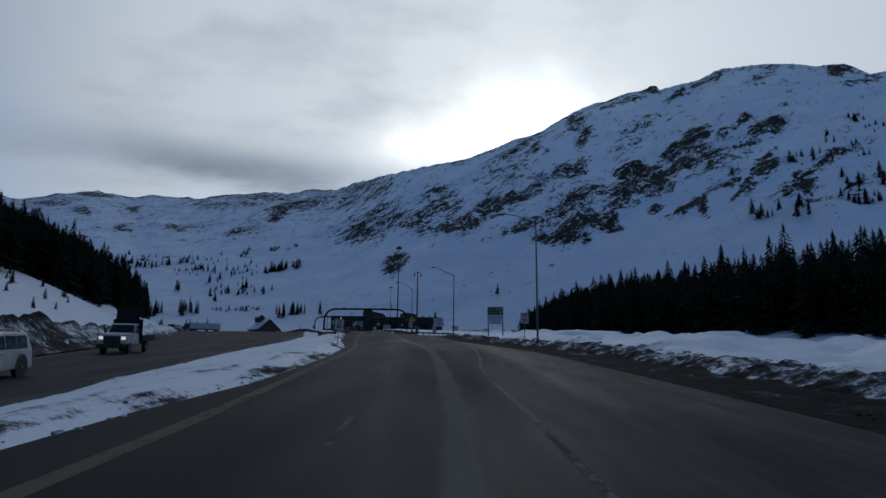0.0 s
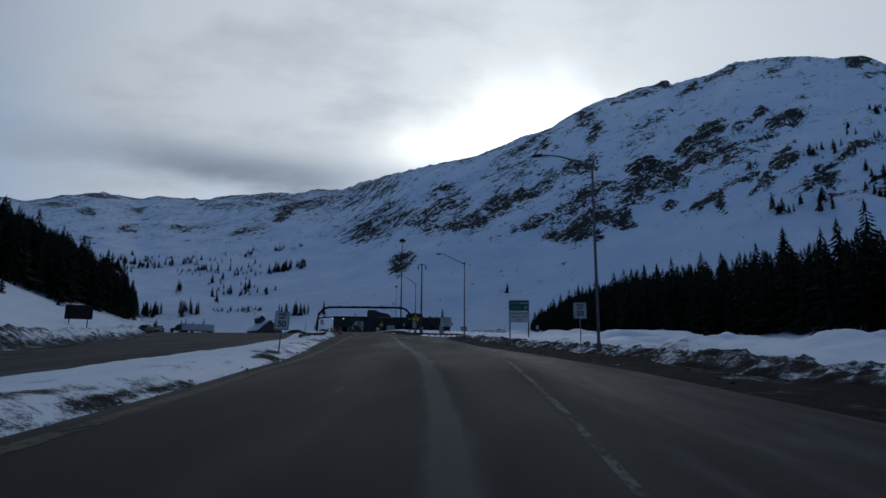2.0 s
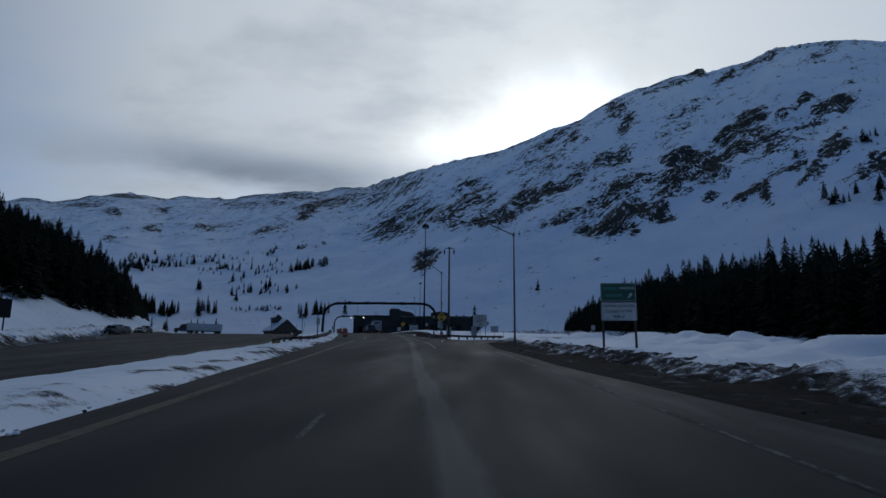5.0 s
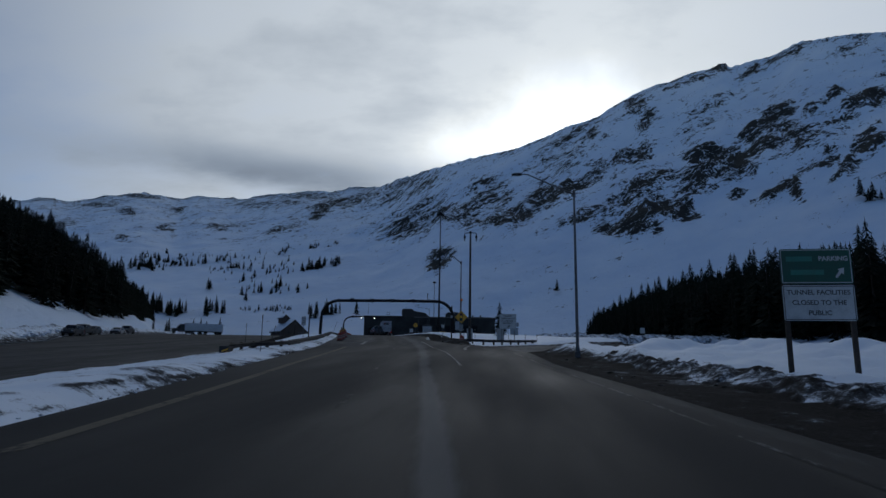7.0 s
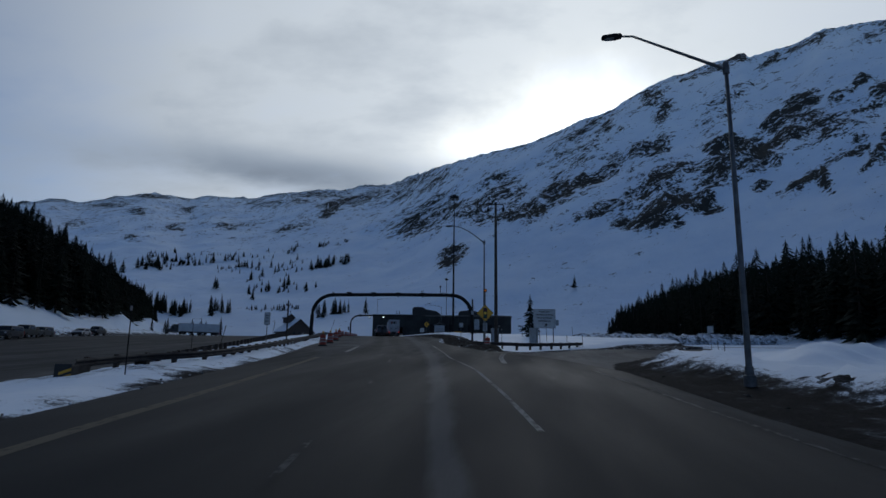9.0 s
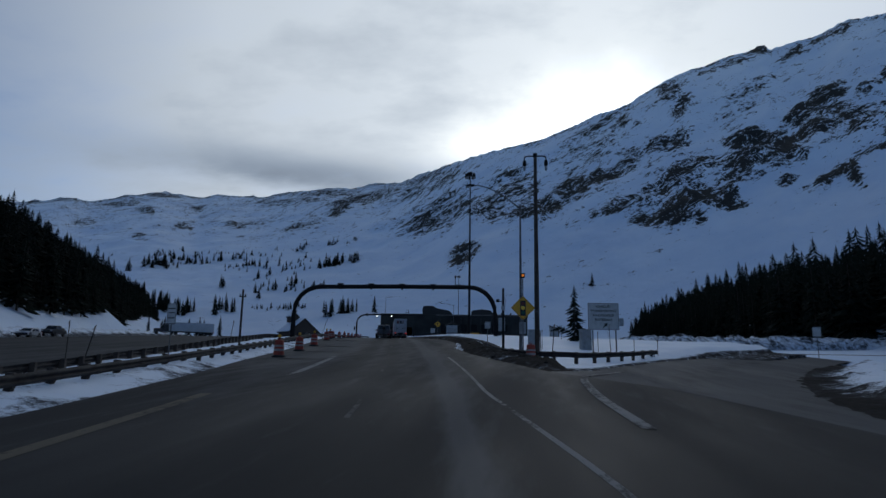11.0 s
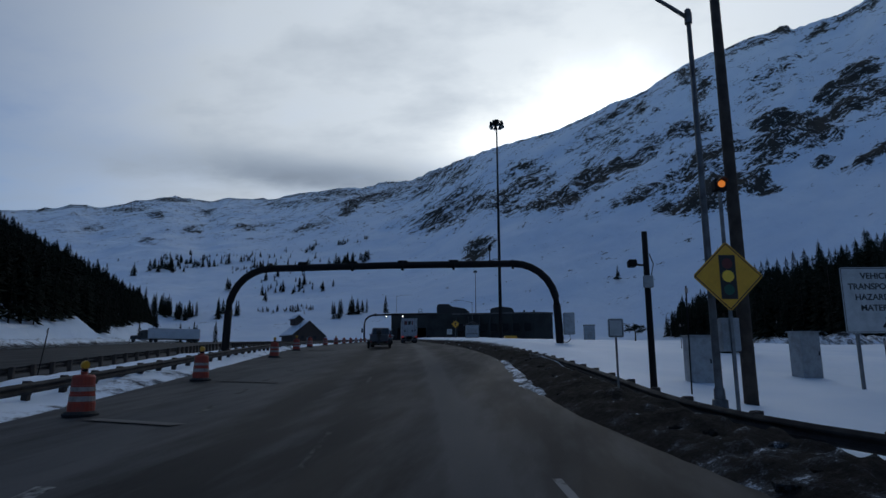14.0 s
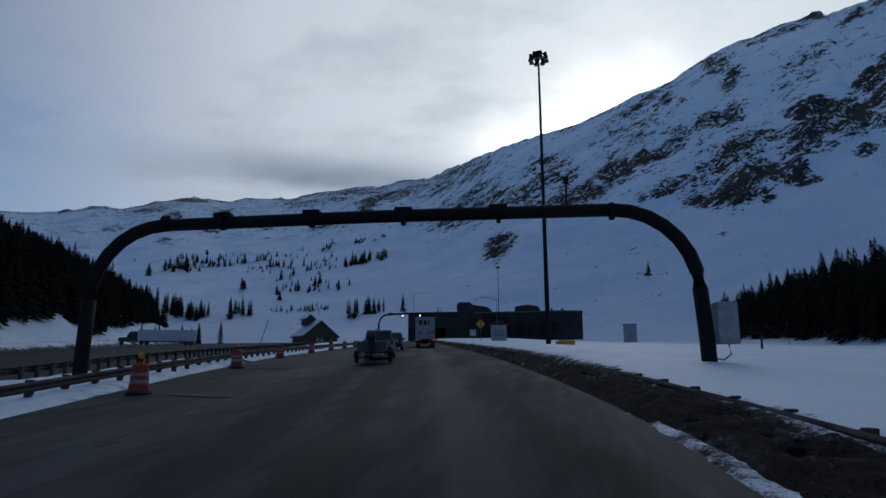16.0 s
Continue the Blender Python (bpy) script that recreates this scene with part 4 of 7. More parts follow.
def crust_height(Xs, Ys, n1, n2):
    u = Xs - road_x(Ys) - interp(Ys, RIGHT_EDGE)
    reach = -0.18 - 0.3 * np.interp(Ys, [149, 153, 158, 166, 171], [-2.2, 0.0, 0.3, 0.1, -2.2]) + 0.35 * n2 + 0.2 * n1
    on = smoothstep(u - reach, 0.0, 0.2)
    return -0.03 + on * (0.06 + 0.05 * np.clip(n2 + 0.3, 0, 1)), 0.52 + 0.25 * n1 + 0.30 * n2


snow_patch("snow_crust", 147, 173, 0.25, lambda y: road_x(y) + interp(y, RIGHT_EDGE) - 1.3, lambda y: road_x(y) + interp(y, RIGHT_EDGE) + 0.25, 14, crust_height,
           "thin pale crust of packed snow along the lane edge", 83.0)


# ---------------------------------------------------------------- road markings
def stripe(name, y0, y1, off, width, material, label, dash=0.0, gap=0.0, step=1.5):
    """A painted line, or a row of dashes, a few millimetres proud of the asphalt."""
    bm = bmesh.new()
    y = y0
    while y < y1:
        end = min(y + (dash if dash else y1 - y0), y1)
        ys = np.linspace(y, end, max(2, int((end - y) / step) + 1))
        prev = None
        for q in ys:
            x, z = float(road_x(q)) + float(off(q)), float(road_z(q)) + 0.006
            pair = (bm.verts.new((x - width / 2, q, z)), bm.verts.new((x + width / 2, q, z)))
            if prev:
                bm.faces.new((prev[0], prev[1], pair[1], pair[0]))
            prev = pair
        y = end + gap if dash else y1
    ob = part(name, bm, material)
    return tagged(ob, label, "road marking", kind="structure")


stripe("marking_edge", -30, 114, edge_line, 0.13, LINE_EDGE, "worn white edge line that swings out along the exit lane")
stripe("marking_lane_edge", 98.4, 142.5, lambda y: np.interp(y, [98.3, 104.6, 114.0, 123.4, 142.5], [2.15, 2.08, 1.9, 1.15, 1.1]), 0.13, LINE_WHITE, "worn white line between the lane and the exit lane")
stripe("marking_lane", -28, 420, lambda y: np.interp(y, [0, 50, 100, 140, 200, 420], [-1.5, -1.7, -1.9, -2.5, -2.6, -1.6]), 0.12, LINE_FAINT, "nearly worn-off white dashed lane line", 3.0, 9.2)
stripe("marking_yellow", -30, 122, lambda y: np.interp(y, [-30, 5.7, 20.6, 44.2, 78.2, 122.3], [-4.2, -4.1, -4.45, -4.75, -6.0, -6.6]), 0.34, LINE_YELLOW, "worn yellow line beside the median")
stripe("marking_taper", 128, 141.5, lambda y: np.interp(y, [124, 140, 150], [-5.7, -5.65, -6.1]), 0.3, LINE_WHITE, "worn white line beside the drums")
stripe("marking_taper_dash", 148, 300, lambda y: np.interp(y, [146, 155, 300], [-6.0, -6.5, -6.0]), 0.2, LINE_EDGE, "worn white dashes beside the drums", 1.4, 2.6)


def painted(name, points, width, material, label):
    """A painted line through plan points."""
    pts, bm, prev = smooth_line(points, 0.5), bmesh.new(), None
    for i, p in enumerate(pts):
        d = (pts[min(i + 1, len(pts) - 1)] - pts[max(i - 1, 0)]).normalized()
        n = Vector((d.y, -d.x)) * width / 2
        beyond = p.x - float(road_x(p.y)) > float(interp(p.y, RIGHT_EDGE)) + 0.3
        z = float(road_z(p.y)) + beyond * float(side_drop(p.x, p.y)) + 0.015
        pair = (bm.verts.new((p.x - n.x, p.y - n.y, z)), bm.verts.new((p.x + n.x, p.y + n.y, z)))
        if prev:
            bm.faces.new((prev[0], prev[1], pair[1], pair[0]))
        prev = pair
    return tagged(part(name, bm, material), label, "road marking", kind="structure")

painted("marking_curve", [(-2.2, 139.5), (-3.4, 136.87), (-4.42, 133.85), (-5.0, 131.5), (-5.4, 129.6), (-5.6, 127.5), (-5.7, 123.0), (-5.5, 118.0)], 0.28, LINE_WHITE, "worn curved white line along the side road")
# salt smears across the lane at the drums, laid like painted lines
for y_, x_ in ((138.9, -21.07), (147.1, -22.61), (156.1, -24.23), (172.1, -27.9), (184.7, -31.3), (198.1, -34.96)):
    painted("smear_cross", [(x_ + 0.5, y_ - 0.1), (x_ + 1.8, y_ - 0.4), (x_ + 3.0, y_ - 0.7)], 0.45, SALT_SMEAR, "pale smear of road salt beside a drum")


# ---------------------------------------------------------------- clods
def clods():
    """Frozen lumps of grit and snow that the plough has thrown along the edges, past counting."""
    rng_ = random.Random(41)
    V, F, D = [], [], []
    ico = bmesh.new()
    bmesh.ops.create_icosphere(ico, subdivisions=1, radius=1.0)
    base_v = [v.co.copy() for v in ico.verts]
    base_f = [tuple(v.index for v in f.verts) for f in ico.faces]
    ico.free()

    def add(x, y, z, r, dirt):
        k = len(V)
        sx, sy, sz, ph = rng_.uniform(0.7, 1.4), rng_.uniform(0.7, 1.4), rng_.uniform(0.45, 0.8), rng_.uniform(0, 6)
        for c in base_v:
            j = 1 + 0.45 * noise.noise(c * 1.3 + Vector((ph, x, y)))
            V.append((x + c.x * r * sx * j, y + c.y * r * sy * j, z + c.z * r * sz * j))
            D.append(dirt)
        F.extend(tuple(i + k for i in f) for f in base_f)

    for _ in range(1500):
        y = rng_.uniform(-2, 112)
        d = abs(rng_.gauss(0, 1.0)) + (3.6 if rng_.random() < 0.6 else rng_.uniform(0.3, 3.4))
        x = float(road_x(y)) + float(interp(y, RIGHT_EDGE)) + d
        if float(ramp_gap(np.array([x]), np.array([y]))[0]) < 1.0:
            continue
        add(x, y, float(road_z(y)) + 0.10 + 0.12 * max(d - 3.6, -0.9), rng_.uniform(0.03, 0.13) * (1 if d > 3.4 else 0.5) * (1 + (rng_.random() < 0.08) * 1.2), rng_.uniform(0.35, 0.8) if d > 3.4 else rng_.uniform(0.7, 1.1))
    for _ in range(420):
        y = rng_.uniform(128, 215)
        d = rng_.uniform(0.3, 2.2)
        x = float(road_x(y)) + float(interp(y, RIGHT_EDGE)) + d
        if float(ramp_gap(np.array([x]), np.array([y]))[0]) < 1.2:
            continue
        add(x, y, float(road_z(y)) + 0.24 * math.exp(-((d - 1.3) / 0.8) ** 2), rng_.uniform(0.04, 0.12) * (1 + (rng_.random() < 0.15) * 1.0), rng_.uniform(0.7, 1.2))
    for _ in range(140):
        y = rng_.uniform(2, 110)
        d = abs(rng_.gauss(0.1, 0.25))
        x = float(road_x(y)) + float(interp(y, LEFT_EDGE)) - d
        add(x, y, float(road_z(y)) + 0.02 + 0.10 * d, rng_.uniform(0.02, 0.06), rng_.uniform(0.3, 0.6))
    for _ in range(700):
        y = rng_.uniform(20, 210)
        d = rng_.uniform(1.0, 5.5)
        x = float(interp(y, FAR_FAR_X)) - d
        add(x, y, float(road_z(y) + far_drop(y)) + 0.4 + 0.8 * math.exp(-((d - 3.6) / 2.2) ** 2), rng_.uniform(0.12, 0.36), rng_.uniform(0.15, 0.5))
    me = bpy.data.meshes.new("snow_clods")
    me.from_pydata(V, [], F)
    me.materials.append(SNOW)
    me.attributes.new("dirt", "FLOAT", "POINT").data.foreach_set("value", D)
    tagged(new("snow_clods", me), "frozen grey clods of grit and snow along the road edges", "snow", kind="stuff")


clods()


# ---------------------------------------------------------------- conifers
def conifer_crown(rng, h, spread, whorls, per, droop=0.35):
    """Drooping boughs set all up the stem, each a folded blade of needles with two side sprays."""
    verts, faces = [], []

    def blade(x, y, z, a, L, w, dz, up):
        c, s = math.cos(a), math.sin(a)
        k = len(verts)
        verts.extend([(x, y, z + up), (x + c * L * 0.5 - s * w, y + s * L * 0.5 + c * w, z + dz * 0.7), (x + c * L * 0.5, y + s * L * 0.5, z + dz * 0.3 + up * 0.4),
                      (x + c * L * 0.5 + s * w, y + s * L * 0.5 - c * w, z + dz * 0.7), (x + c * L, y + s * L, z + dz)])
        faces.extend([(k, k + 1, k + 2), (k, k + 2, k + 3), (k + 1, k + 4, k + 2), (k + 2, k + 4, k + 3)])

    total, a = whorls * per, rng.uniform(0, 6.28)
    bulge = rng.uniform(-0.12, 0.12)
    for i in range(total):
        f = (i / total) ** 0.86
        z = h * (0.06 + 0.92 * f)
        a += 2.4 + rng.uniform(-0.35, 0.35)
        ragged = 1 + 0.22 * math.sin(f * 17 + a * 0.5) + bulge * math.sin(f * 3.1)
        L = (spread * (1 - f) ** 0.82 + 0.10) * rng.uniform(0.55, 1.12) * ragged
        dz = -L * droop * rng.uniform(0.4, 1.5)
        blade(0.05 * math.cos(a), 0.05 * math.sin(a), z, a, L, L * rng.uniform(0.20, 0.32), dz, h * 0.022)
        if L > 0.7:
            m = rng.uniform(0.4, 0.6)
            for sg in (-1, 1):
                blade(math.cos(a) * L * m, math.sin(a) * L * m, z + dz * m * 0.8, a + sg * rng.uniform(0.5, 0.9), L * 0.45, L * 0.14, dz * 0.5, 0.03)
    k = len(verts)
    verts += [(0.10, 0, h * 0.9), (-0.05, 0.09, h * 0.9), (-0.05, -0.09, h * 0.9), (0, 0, h * 1.03)]
    faces += [(k, k + 1, k + 3), (k + 1, k + 2, k + 3), (k + 2, k, k + 3)]
    return verts, faces


TREE_LABEL = "tall dark green conifer standing in deep snow"
crowns, trunks = [], []
rng = random.Random(5)
for i in range(7):
    h = 10.0
    v, f = conifer_crown(rng, h, (2.0, 2.4, 1.7, 2.7, 2.15, 1.5, 2.7)[i], (20, 18, 21, 17, 20, 21, 17)[i], (7, 7, 6, 7, 7, 6, 7)[i])
    me = bpy.data.meshes.new("crown")
    me.from_pydata(v, [], f)
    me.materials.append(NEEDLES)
    crowns.append(me)
    bm = bmesh.new()
    tube(bm, [(0, 0, -0.6), (0.03, 0.02, h * 0.3), (0, 0, h * 0.9)], [0.17, 0.12, 0.03], 7)
    trunks.append(mesh_from(bm, "trunk", BARK))


def tree(x, y, h, i, turn, label=TREE_LABEL, group="conifers", z=None):
    z = float(land_z(x, y)[0]) if z is None else z
    root = thing("conifer", pose(x, y, z - 0.2, 0, 0, turn), label, "tree", group)
    root.scale = (h / 10 * 1.0,) * 3
    for nm, me in (("trunk", trunks[i]), ("crown", crowns[i])):
        new(nm, me).parent = root


def wood(name, spots, label):
    """A stand too dense to count, as one object."""
    V, F, k = [], [], 0
    base = [(np.array([tuple(v.co) for v in me.vertices]), np.array([tuple(p.vertices) for p in me.polygons])) for me in crowns]
    for x, y, h, i, turn in spots:
        v, f = base[i]
        c, s = math.cos(radians(turn)), math.sin(radians(turn))
        w = v * (h / 10) * np.array((1.15, 1.15, 1.0))
        z = float(land_z(x, y)[0]) - 0.2
        V.append(np.stack([w[:, 0] * c - w[:, 1] * s + x, w[:, 0] * s + w[:, 1] * c + y, w[:, 2] + z], -1))
        F.append(f + k)
        k += len(v)
    me = bpy.data.meshes.new(name)
    me.from_pydata(np.concatenate(V).tolist(), [], np.concatenate(F).tolist())
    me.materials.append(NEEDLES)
    return tagged(new(name, me), label, "forest", kind="stuff")


def plant_edge(line, depth, spacing, hmin, hmax, front_rows, rng, side):
    """Rows of trees behind a line: the front ones singly, the rest as a wood."""
    single, mass = [], []
    pts = smooth_line(line, spacing)
    for row in range(depth):
        for i, p in enumerate(pts):
            d = (pts[min(i + 1, len(pts) - 1)] - pts[max(i - 1, 0)]).normalized()
            nrm = Vector((d.y, -d.x)) * side
            q = p + nrm * (row * spacing * 0.95 + rng.uniform(-1.2, 1.2)) + d * rng.uniform(-1.6, 1.6)
            if rng.random() < 0.1:
                continue
            h = rng.uniform(hmin, hmax) * (0.75 if row == 0 and rng.random() < 0.5 else 1.0)
            if rng.random() < 0.12:
                h *= 1.22
            (single if row < front_rows else mass).append((q.x, q.y, h, rng.randrange(7), rng.uniform(0, 360)))
    return single, mass


rng = random.Random(17)
RIGHT_EDGE_WOOD = [(80, -10), (66, 40), (56, 90), (50, 150), (46, 220), (46, 290), (50, 380), (57, 455)]
one, many = plant_edge(RIGHT_EDGE_WOOD, 9, 4.0, 11, 15.6, 1, rng, 1)
for s in one:
    tree(*s)
wood("forest", many, "dense dark conifer forest on the low hillside")
LEFT_EDGE_WOOD = [(-72, 10), (-88, 80), (-93, 125), (-96, 150), (-98, 172), (-104, 188), (-108, 209), (-115, 229), (-128, 265), (-160, 325), (-196, 390), (-232, 460), (-262, 520)]
one, many = plant_edge(LEFT_EDGE_WOOD, 17, 4.8, 12, 17, 1, rng, -1)
for s in one:
    tree(*s)
wood("forest", many, "dense dark conifer forest on the steep snowy hillside")
# groups out in the open
for cx_, cy_, n, spread, h0, h1 in [(-240, 575, 9, 12, 9, 17), (-141, 572, 13, 11, 8, 15), (-176, 392, 5, 9, 8, 13), (-150, 375, 3, 5, 6, 9)]:
    for _ in range(n):
        tree(cx_ + rng.gauss(0, spread), cy_ + rng.gauss(0, spread * 0.7), rng.uniform(h0, h1), rng.randrange(7), rng.uniform(0, 360))
for x_, y_, h_ in [(-70, 99, 2.6), (-63, 97, 1.8), (-73, 118, 3.2), (-95, 132, 2.4), (-91, 137, 1.6), (-56, 89, 1.2), (-52, 78, 1.6), (-66, 108, 1.2), (-80, 122, 1.9), (-84, 150, 2.2), (-60, 84, 1.4), (-76, 106, 1.3)]:
    tree(x_, y_, h_, 3, x_ * 37, "small dark conifer seedling poking out of the snow slope", "conifer seedlings")
# the stand that runs out along the snowy spur
for i in range(40):
    f = rng.random() ** 0.8
    tree(-345 + 80 * f + rng.gauss(0, 4), 611 - 45 * f + rng.gauss(0, 5), rng.uniform(12, 19) * (1.05 - 0.3 * f), rng.randrange(7), rng.uniform(0, 360))
tree(49.8, 566, 10, 3, 20, "lone dark conifer on the open snow slope")
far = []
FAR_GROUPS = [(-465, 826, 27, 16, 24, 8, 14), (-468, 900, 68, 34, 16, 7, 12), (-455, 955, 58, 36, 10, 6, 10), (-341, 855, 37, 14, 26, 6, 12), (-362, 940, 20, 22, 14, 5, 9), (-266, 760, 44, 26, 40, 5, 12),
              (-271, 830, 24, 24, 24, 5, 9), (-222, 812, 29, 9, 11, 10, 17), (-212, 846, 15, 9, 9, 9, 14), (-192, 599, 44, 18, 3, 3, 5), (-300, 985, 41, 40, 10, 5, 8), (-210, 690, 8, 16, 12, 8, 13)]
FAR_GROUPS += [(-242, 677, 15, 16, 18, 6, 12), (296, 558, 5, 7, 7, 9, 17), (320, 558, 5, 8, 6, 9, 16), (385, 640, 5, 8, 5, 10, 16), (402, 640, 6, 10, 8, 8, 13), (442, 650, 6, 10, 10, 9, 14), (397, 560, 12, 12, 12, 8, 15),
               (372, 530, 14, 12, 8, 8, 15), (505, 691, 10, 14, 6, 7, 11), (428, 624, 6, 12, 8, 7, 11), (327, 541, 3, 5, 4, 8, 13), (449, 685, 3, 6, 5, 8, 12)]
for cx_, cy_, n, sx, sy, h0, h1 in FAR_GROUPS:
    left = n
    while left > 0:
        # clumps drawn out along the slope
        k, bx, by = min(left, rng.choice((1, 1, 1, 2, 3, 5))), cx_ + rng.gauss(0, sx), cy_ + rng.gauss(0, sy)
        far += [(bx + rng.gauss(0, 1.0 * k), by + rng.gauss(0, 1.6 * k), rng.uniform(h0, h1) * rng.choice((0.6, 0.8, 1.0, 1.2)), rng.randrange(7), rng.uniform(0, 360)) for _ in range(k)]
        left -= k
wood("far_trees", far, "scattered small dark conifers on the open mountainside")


# ---------------------------------------------------------------- road furniture
def heading(y):
    return math.degrees(math.atan(-(float(road_x(y + 1)) - float(road_x(y - 1))) / 2))


def on_road(u, y, lift=0.0, turn=0.0):
    return pose(float(road_x(y)) + u, y, float(road_z(y)) + lift, 0, 0, heading(y) + turn)


def panel(bm, w, h, r, y0, y1):
    """A flat plate with rounded corners, standing upright about its middle."""
    pts = []
    for cx_, cz_, a0 in ((w / 2 - r, h / 2 - r, 0), (-w / 2 + r, h / 2 - r, 90), (-w / 2 + r, -h / 2 + r, 180), (w / 2 - r, -h / 2 + r, 270)):
        pts += [(cx_ + r * math.cos(radians(a0 + k)), cz_ + r * math.sin(radians(a0 + k))) for k in (0, 30, 60, 90)]
    return prism(bm, pts, y0, y1, "y")


def frame_lines(bm, w, h, t, y0, y1):
    for lo, hi in (((-w / 2, y0, h / 2 - t), (w / 2, y1, h / 2)), ((-w / 2, y0, -h / 2), (w / 2, y1, -h / 2 + t)),
                   ((-w / 2, y0, -h / 2 + t), (-w / 2 + t, y1, h / 2 - t)), ((w / 2 - t, y0, -h / 2 + t), (w / 2, y1, h / 2 - t))):
        box(bm, lo, hi)
    return bm


def plate(parent, w, h, z, face, border, name="panel", label="", y=0.0, radius=0.06, x=0.0):
    """A sign plate: aluminium back, coloured face, border line."""
    m = pose(x, y, z)
    p = part(name, panel(bmesh.new(), w, h, radius, -0.004, 0.0), face, parent, label, m)
    part("back_plate", panel(bmesh.new(), w, h, radius, 0.0005, 0.006), ALU, p, "bare aluminium back")
    if border:
        part("border", frame_lines(bmesh.new(), w - 0.05, h - 0.05, 0.02, -0.0075, -0.0055), border, p)
    return p


def bars(parent, spots, material, label="worn unreadable writing"):
    """Writing that cannot be read, as plain bars: (x, z, width, height)."""
    for x, z, w, h in spots:
        part("writing", box(bmesh.new(), (x - w / 2, -0.0085, z - h / 2), (x + w / 2, -0.006, z + h / 2)), material, parent, label)


def square_post(parent, x, y, z0, z1, w=0.06, material=STEEL, name="post", label="", lean=0.0):
    bm = bmesh.new()
    box(bm, (-w / 2, -w / 2, 0), (w / 2, w / 2, z1 - z0), 0.008)
    return part(name, bm, material, parent, label, pose(x, y, z0, 0, lean, 0))


def speed_sign(m, z, lean=0.0, label="white speed limit 50 sign on a thin steel post"):
    s = thing("speed_limit_sign", m, label, "sign", "speed limit signs")
    square_post(s, 0, 0.035, -0.4, z + 0.35, 0.055)
    p = plate(s, 0.76, 0.92, z, WHITE_SIGN, BLACK_PAINT)
    for text, size, dz in (("SPEED", 0.16, 0.30), ("LIMIT", 0.16, 0.13), ("50", 0.42, -0.17)):
        lettering(text, size, BLACK_PAINT, p, pose(0, -0.007, dz), bold=0.006 if size < 0.3 else 0.012)
    for dz in (0.38, -0.38):
        bolt = bmesh.new()
        lathe(bolt, [(0.014, -0.006), (0.014, 0.006)], 8, pose(0, -0.008, dz, 90, 0, 0))
        part("bolt", bolt, STEEL, p)
    return s


speed_sign(pose(7.55, 54.9, 3.75, 0, 0, 2), 2.1)
speed_sign(pose(-8.3, 50.2, 2.95, 0, 3.5, -4), 1.88)


def service_sign():
    s = thing("guide_sign", pose(7.83, 89.3, 5.5, 0, 0, -5), "green parking guide sign above a white notice on two timber posts", "sign")
    s.scale = (1.18, 1.18, 1.18)
    for x in (-0.88, 0.88):
        square_post(s, x, 0.07, -0.5, 3.8, 0.12, OLD_WOOD, "post", "dark weathered timber post")
    g = plate(s, 1.95, 1.04, 3.32, GREEN_SIGN, WHITE_SIGN, "green_panel", "dull green reflective panel")
    lettering("PARKING", 0.19, WHITE_SIGN, g, pose(0.48, -0.007, 0.22), bold=0.004)
    bars(g, [(-0.45, 0.22, 0.72, 0.15), (-0.25, -0.18, 0.9, 0.15)], GREEN_SIGN_PATCH, "faded patched-over writing")
    arrow = bmesh.new()
    prism(arrow, [(-0.13, -0.13), (-0.07, -0.16), (0.06, 0.0), (0.11, -0.05), (0.13, 0.15), (-0.05, 0.11), (0.0, 0.06)], -0.009, -0.006, "y")
    part("arrow", arrow, WHITE_SIGN, g, "", pose(0.62, 0, -0.2))
    w = plate(s, 1.95, 1.04, 2.24, WHITE_SIGN, BLACK_PAINT, "white_panel", "white notice panel with black words")
    for text, dz in (("TUNNEL FACILITIES", 0.30), ("CLOSED TO THE", 0.0), ("PUBLIC", -0.30)):
        lettering(text, 0.195, BLACK_PAINT, w, pose(0, -0.007, dz), bold=0.003)


GREEN_SIGN_PATCH = worn("faded_green_sheet", (0.03, 0.17, 0.12), 0.5, amount=0.3)
service_sign()


def dark_sign():
    s = thing("road_sign", pose(-62.19, 121.97, 8.1, 0, 0, 16) @ Matrix.Scale(1.45, 4), "back of a dark road sign on two posts in snow", "sign")
    for x in (-0.95, 0.95):
        square_post(s, x, 0.0, -0.6, 2.9, 0.1, BLACK_STEEL)
    p = part("panel", panel(bmesh.new(), 2.9, 1.65, 0.05, -0.075, -0.06), BLACK_STEEL, s, "dark unpainted back", pose(0, 0, 1.95))
    for dz in (-0.45, 0.45):
        part("brace", box(bmesh.new(), (-1.35, -0.058, dz - 0.03), (1.35, -0.05, dz + 0.03)), STEEL, p)


dark_sign()


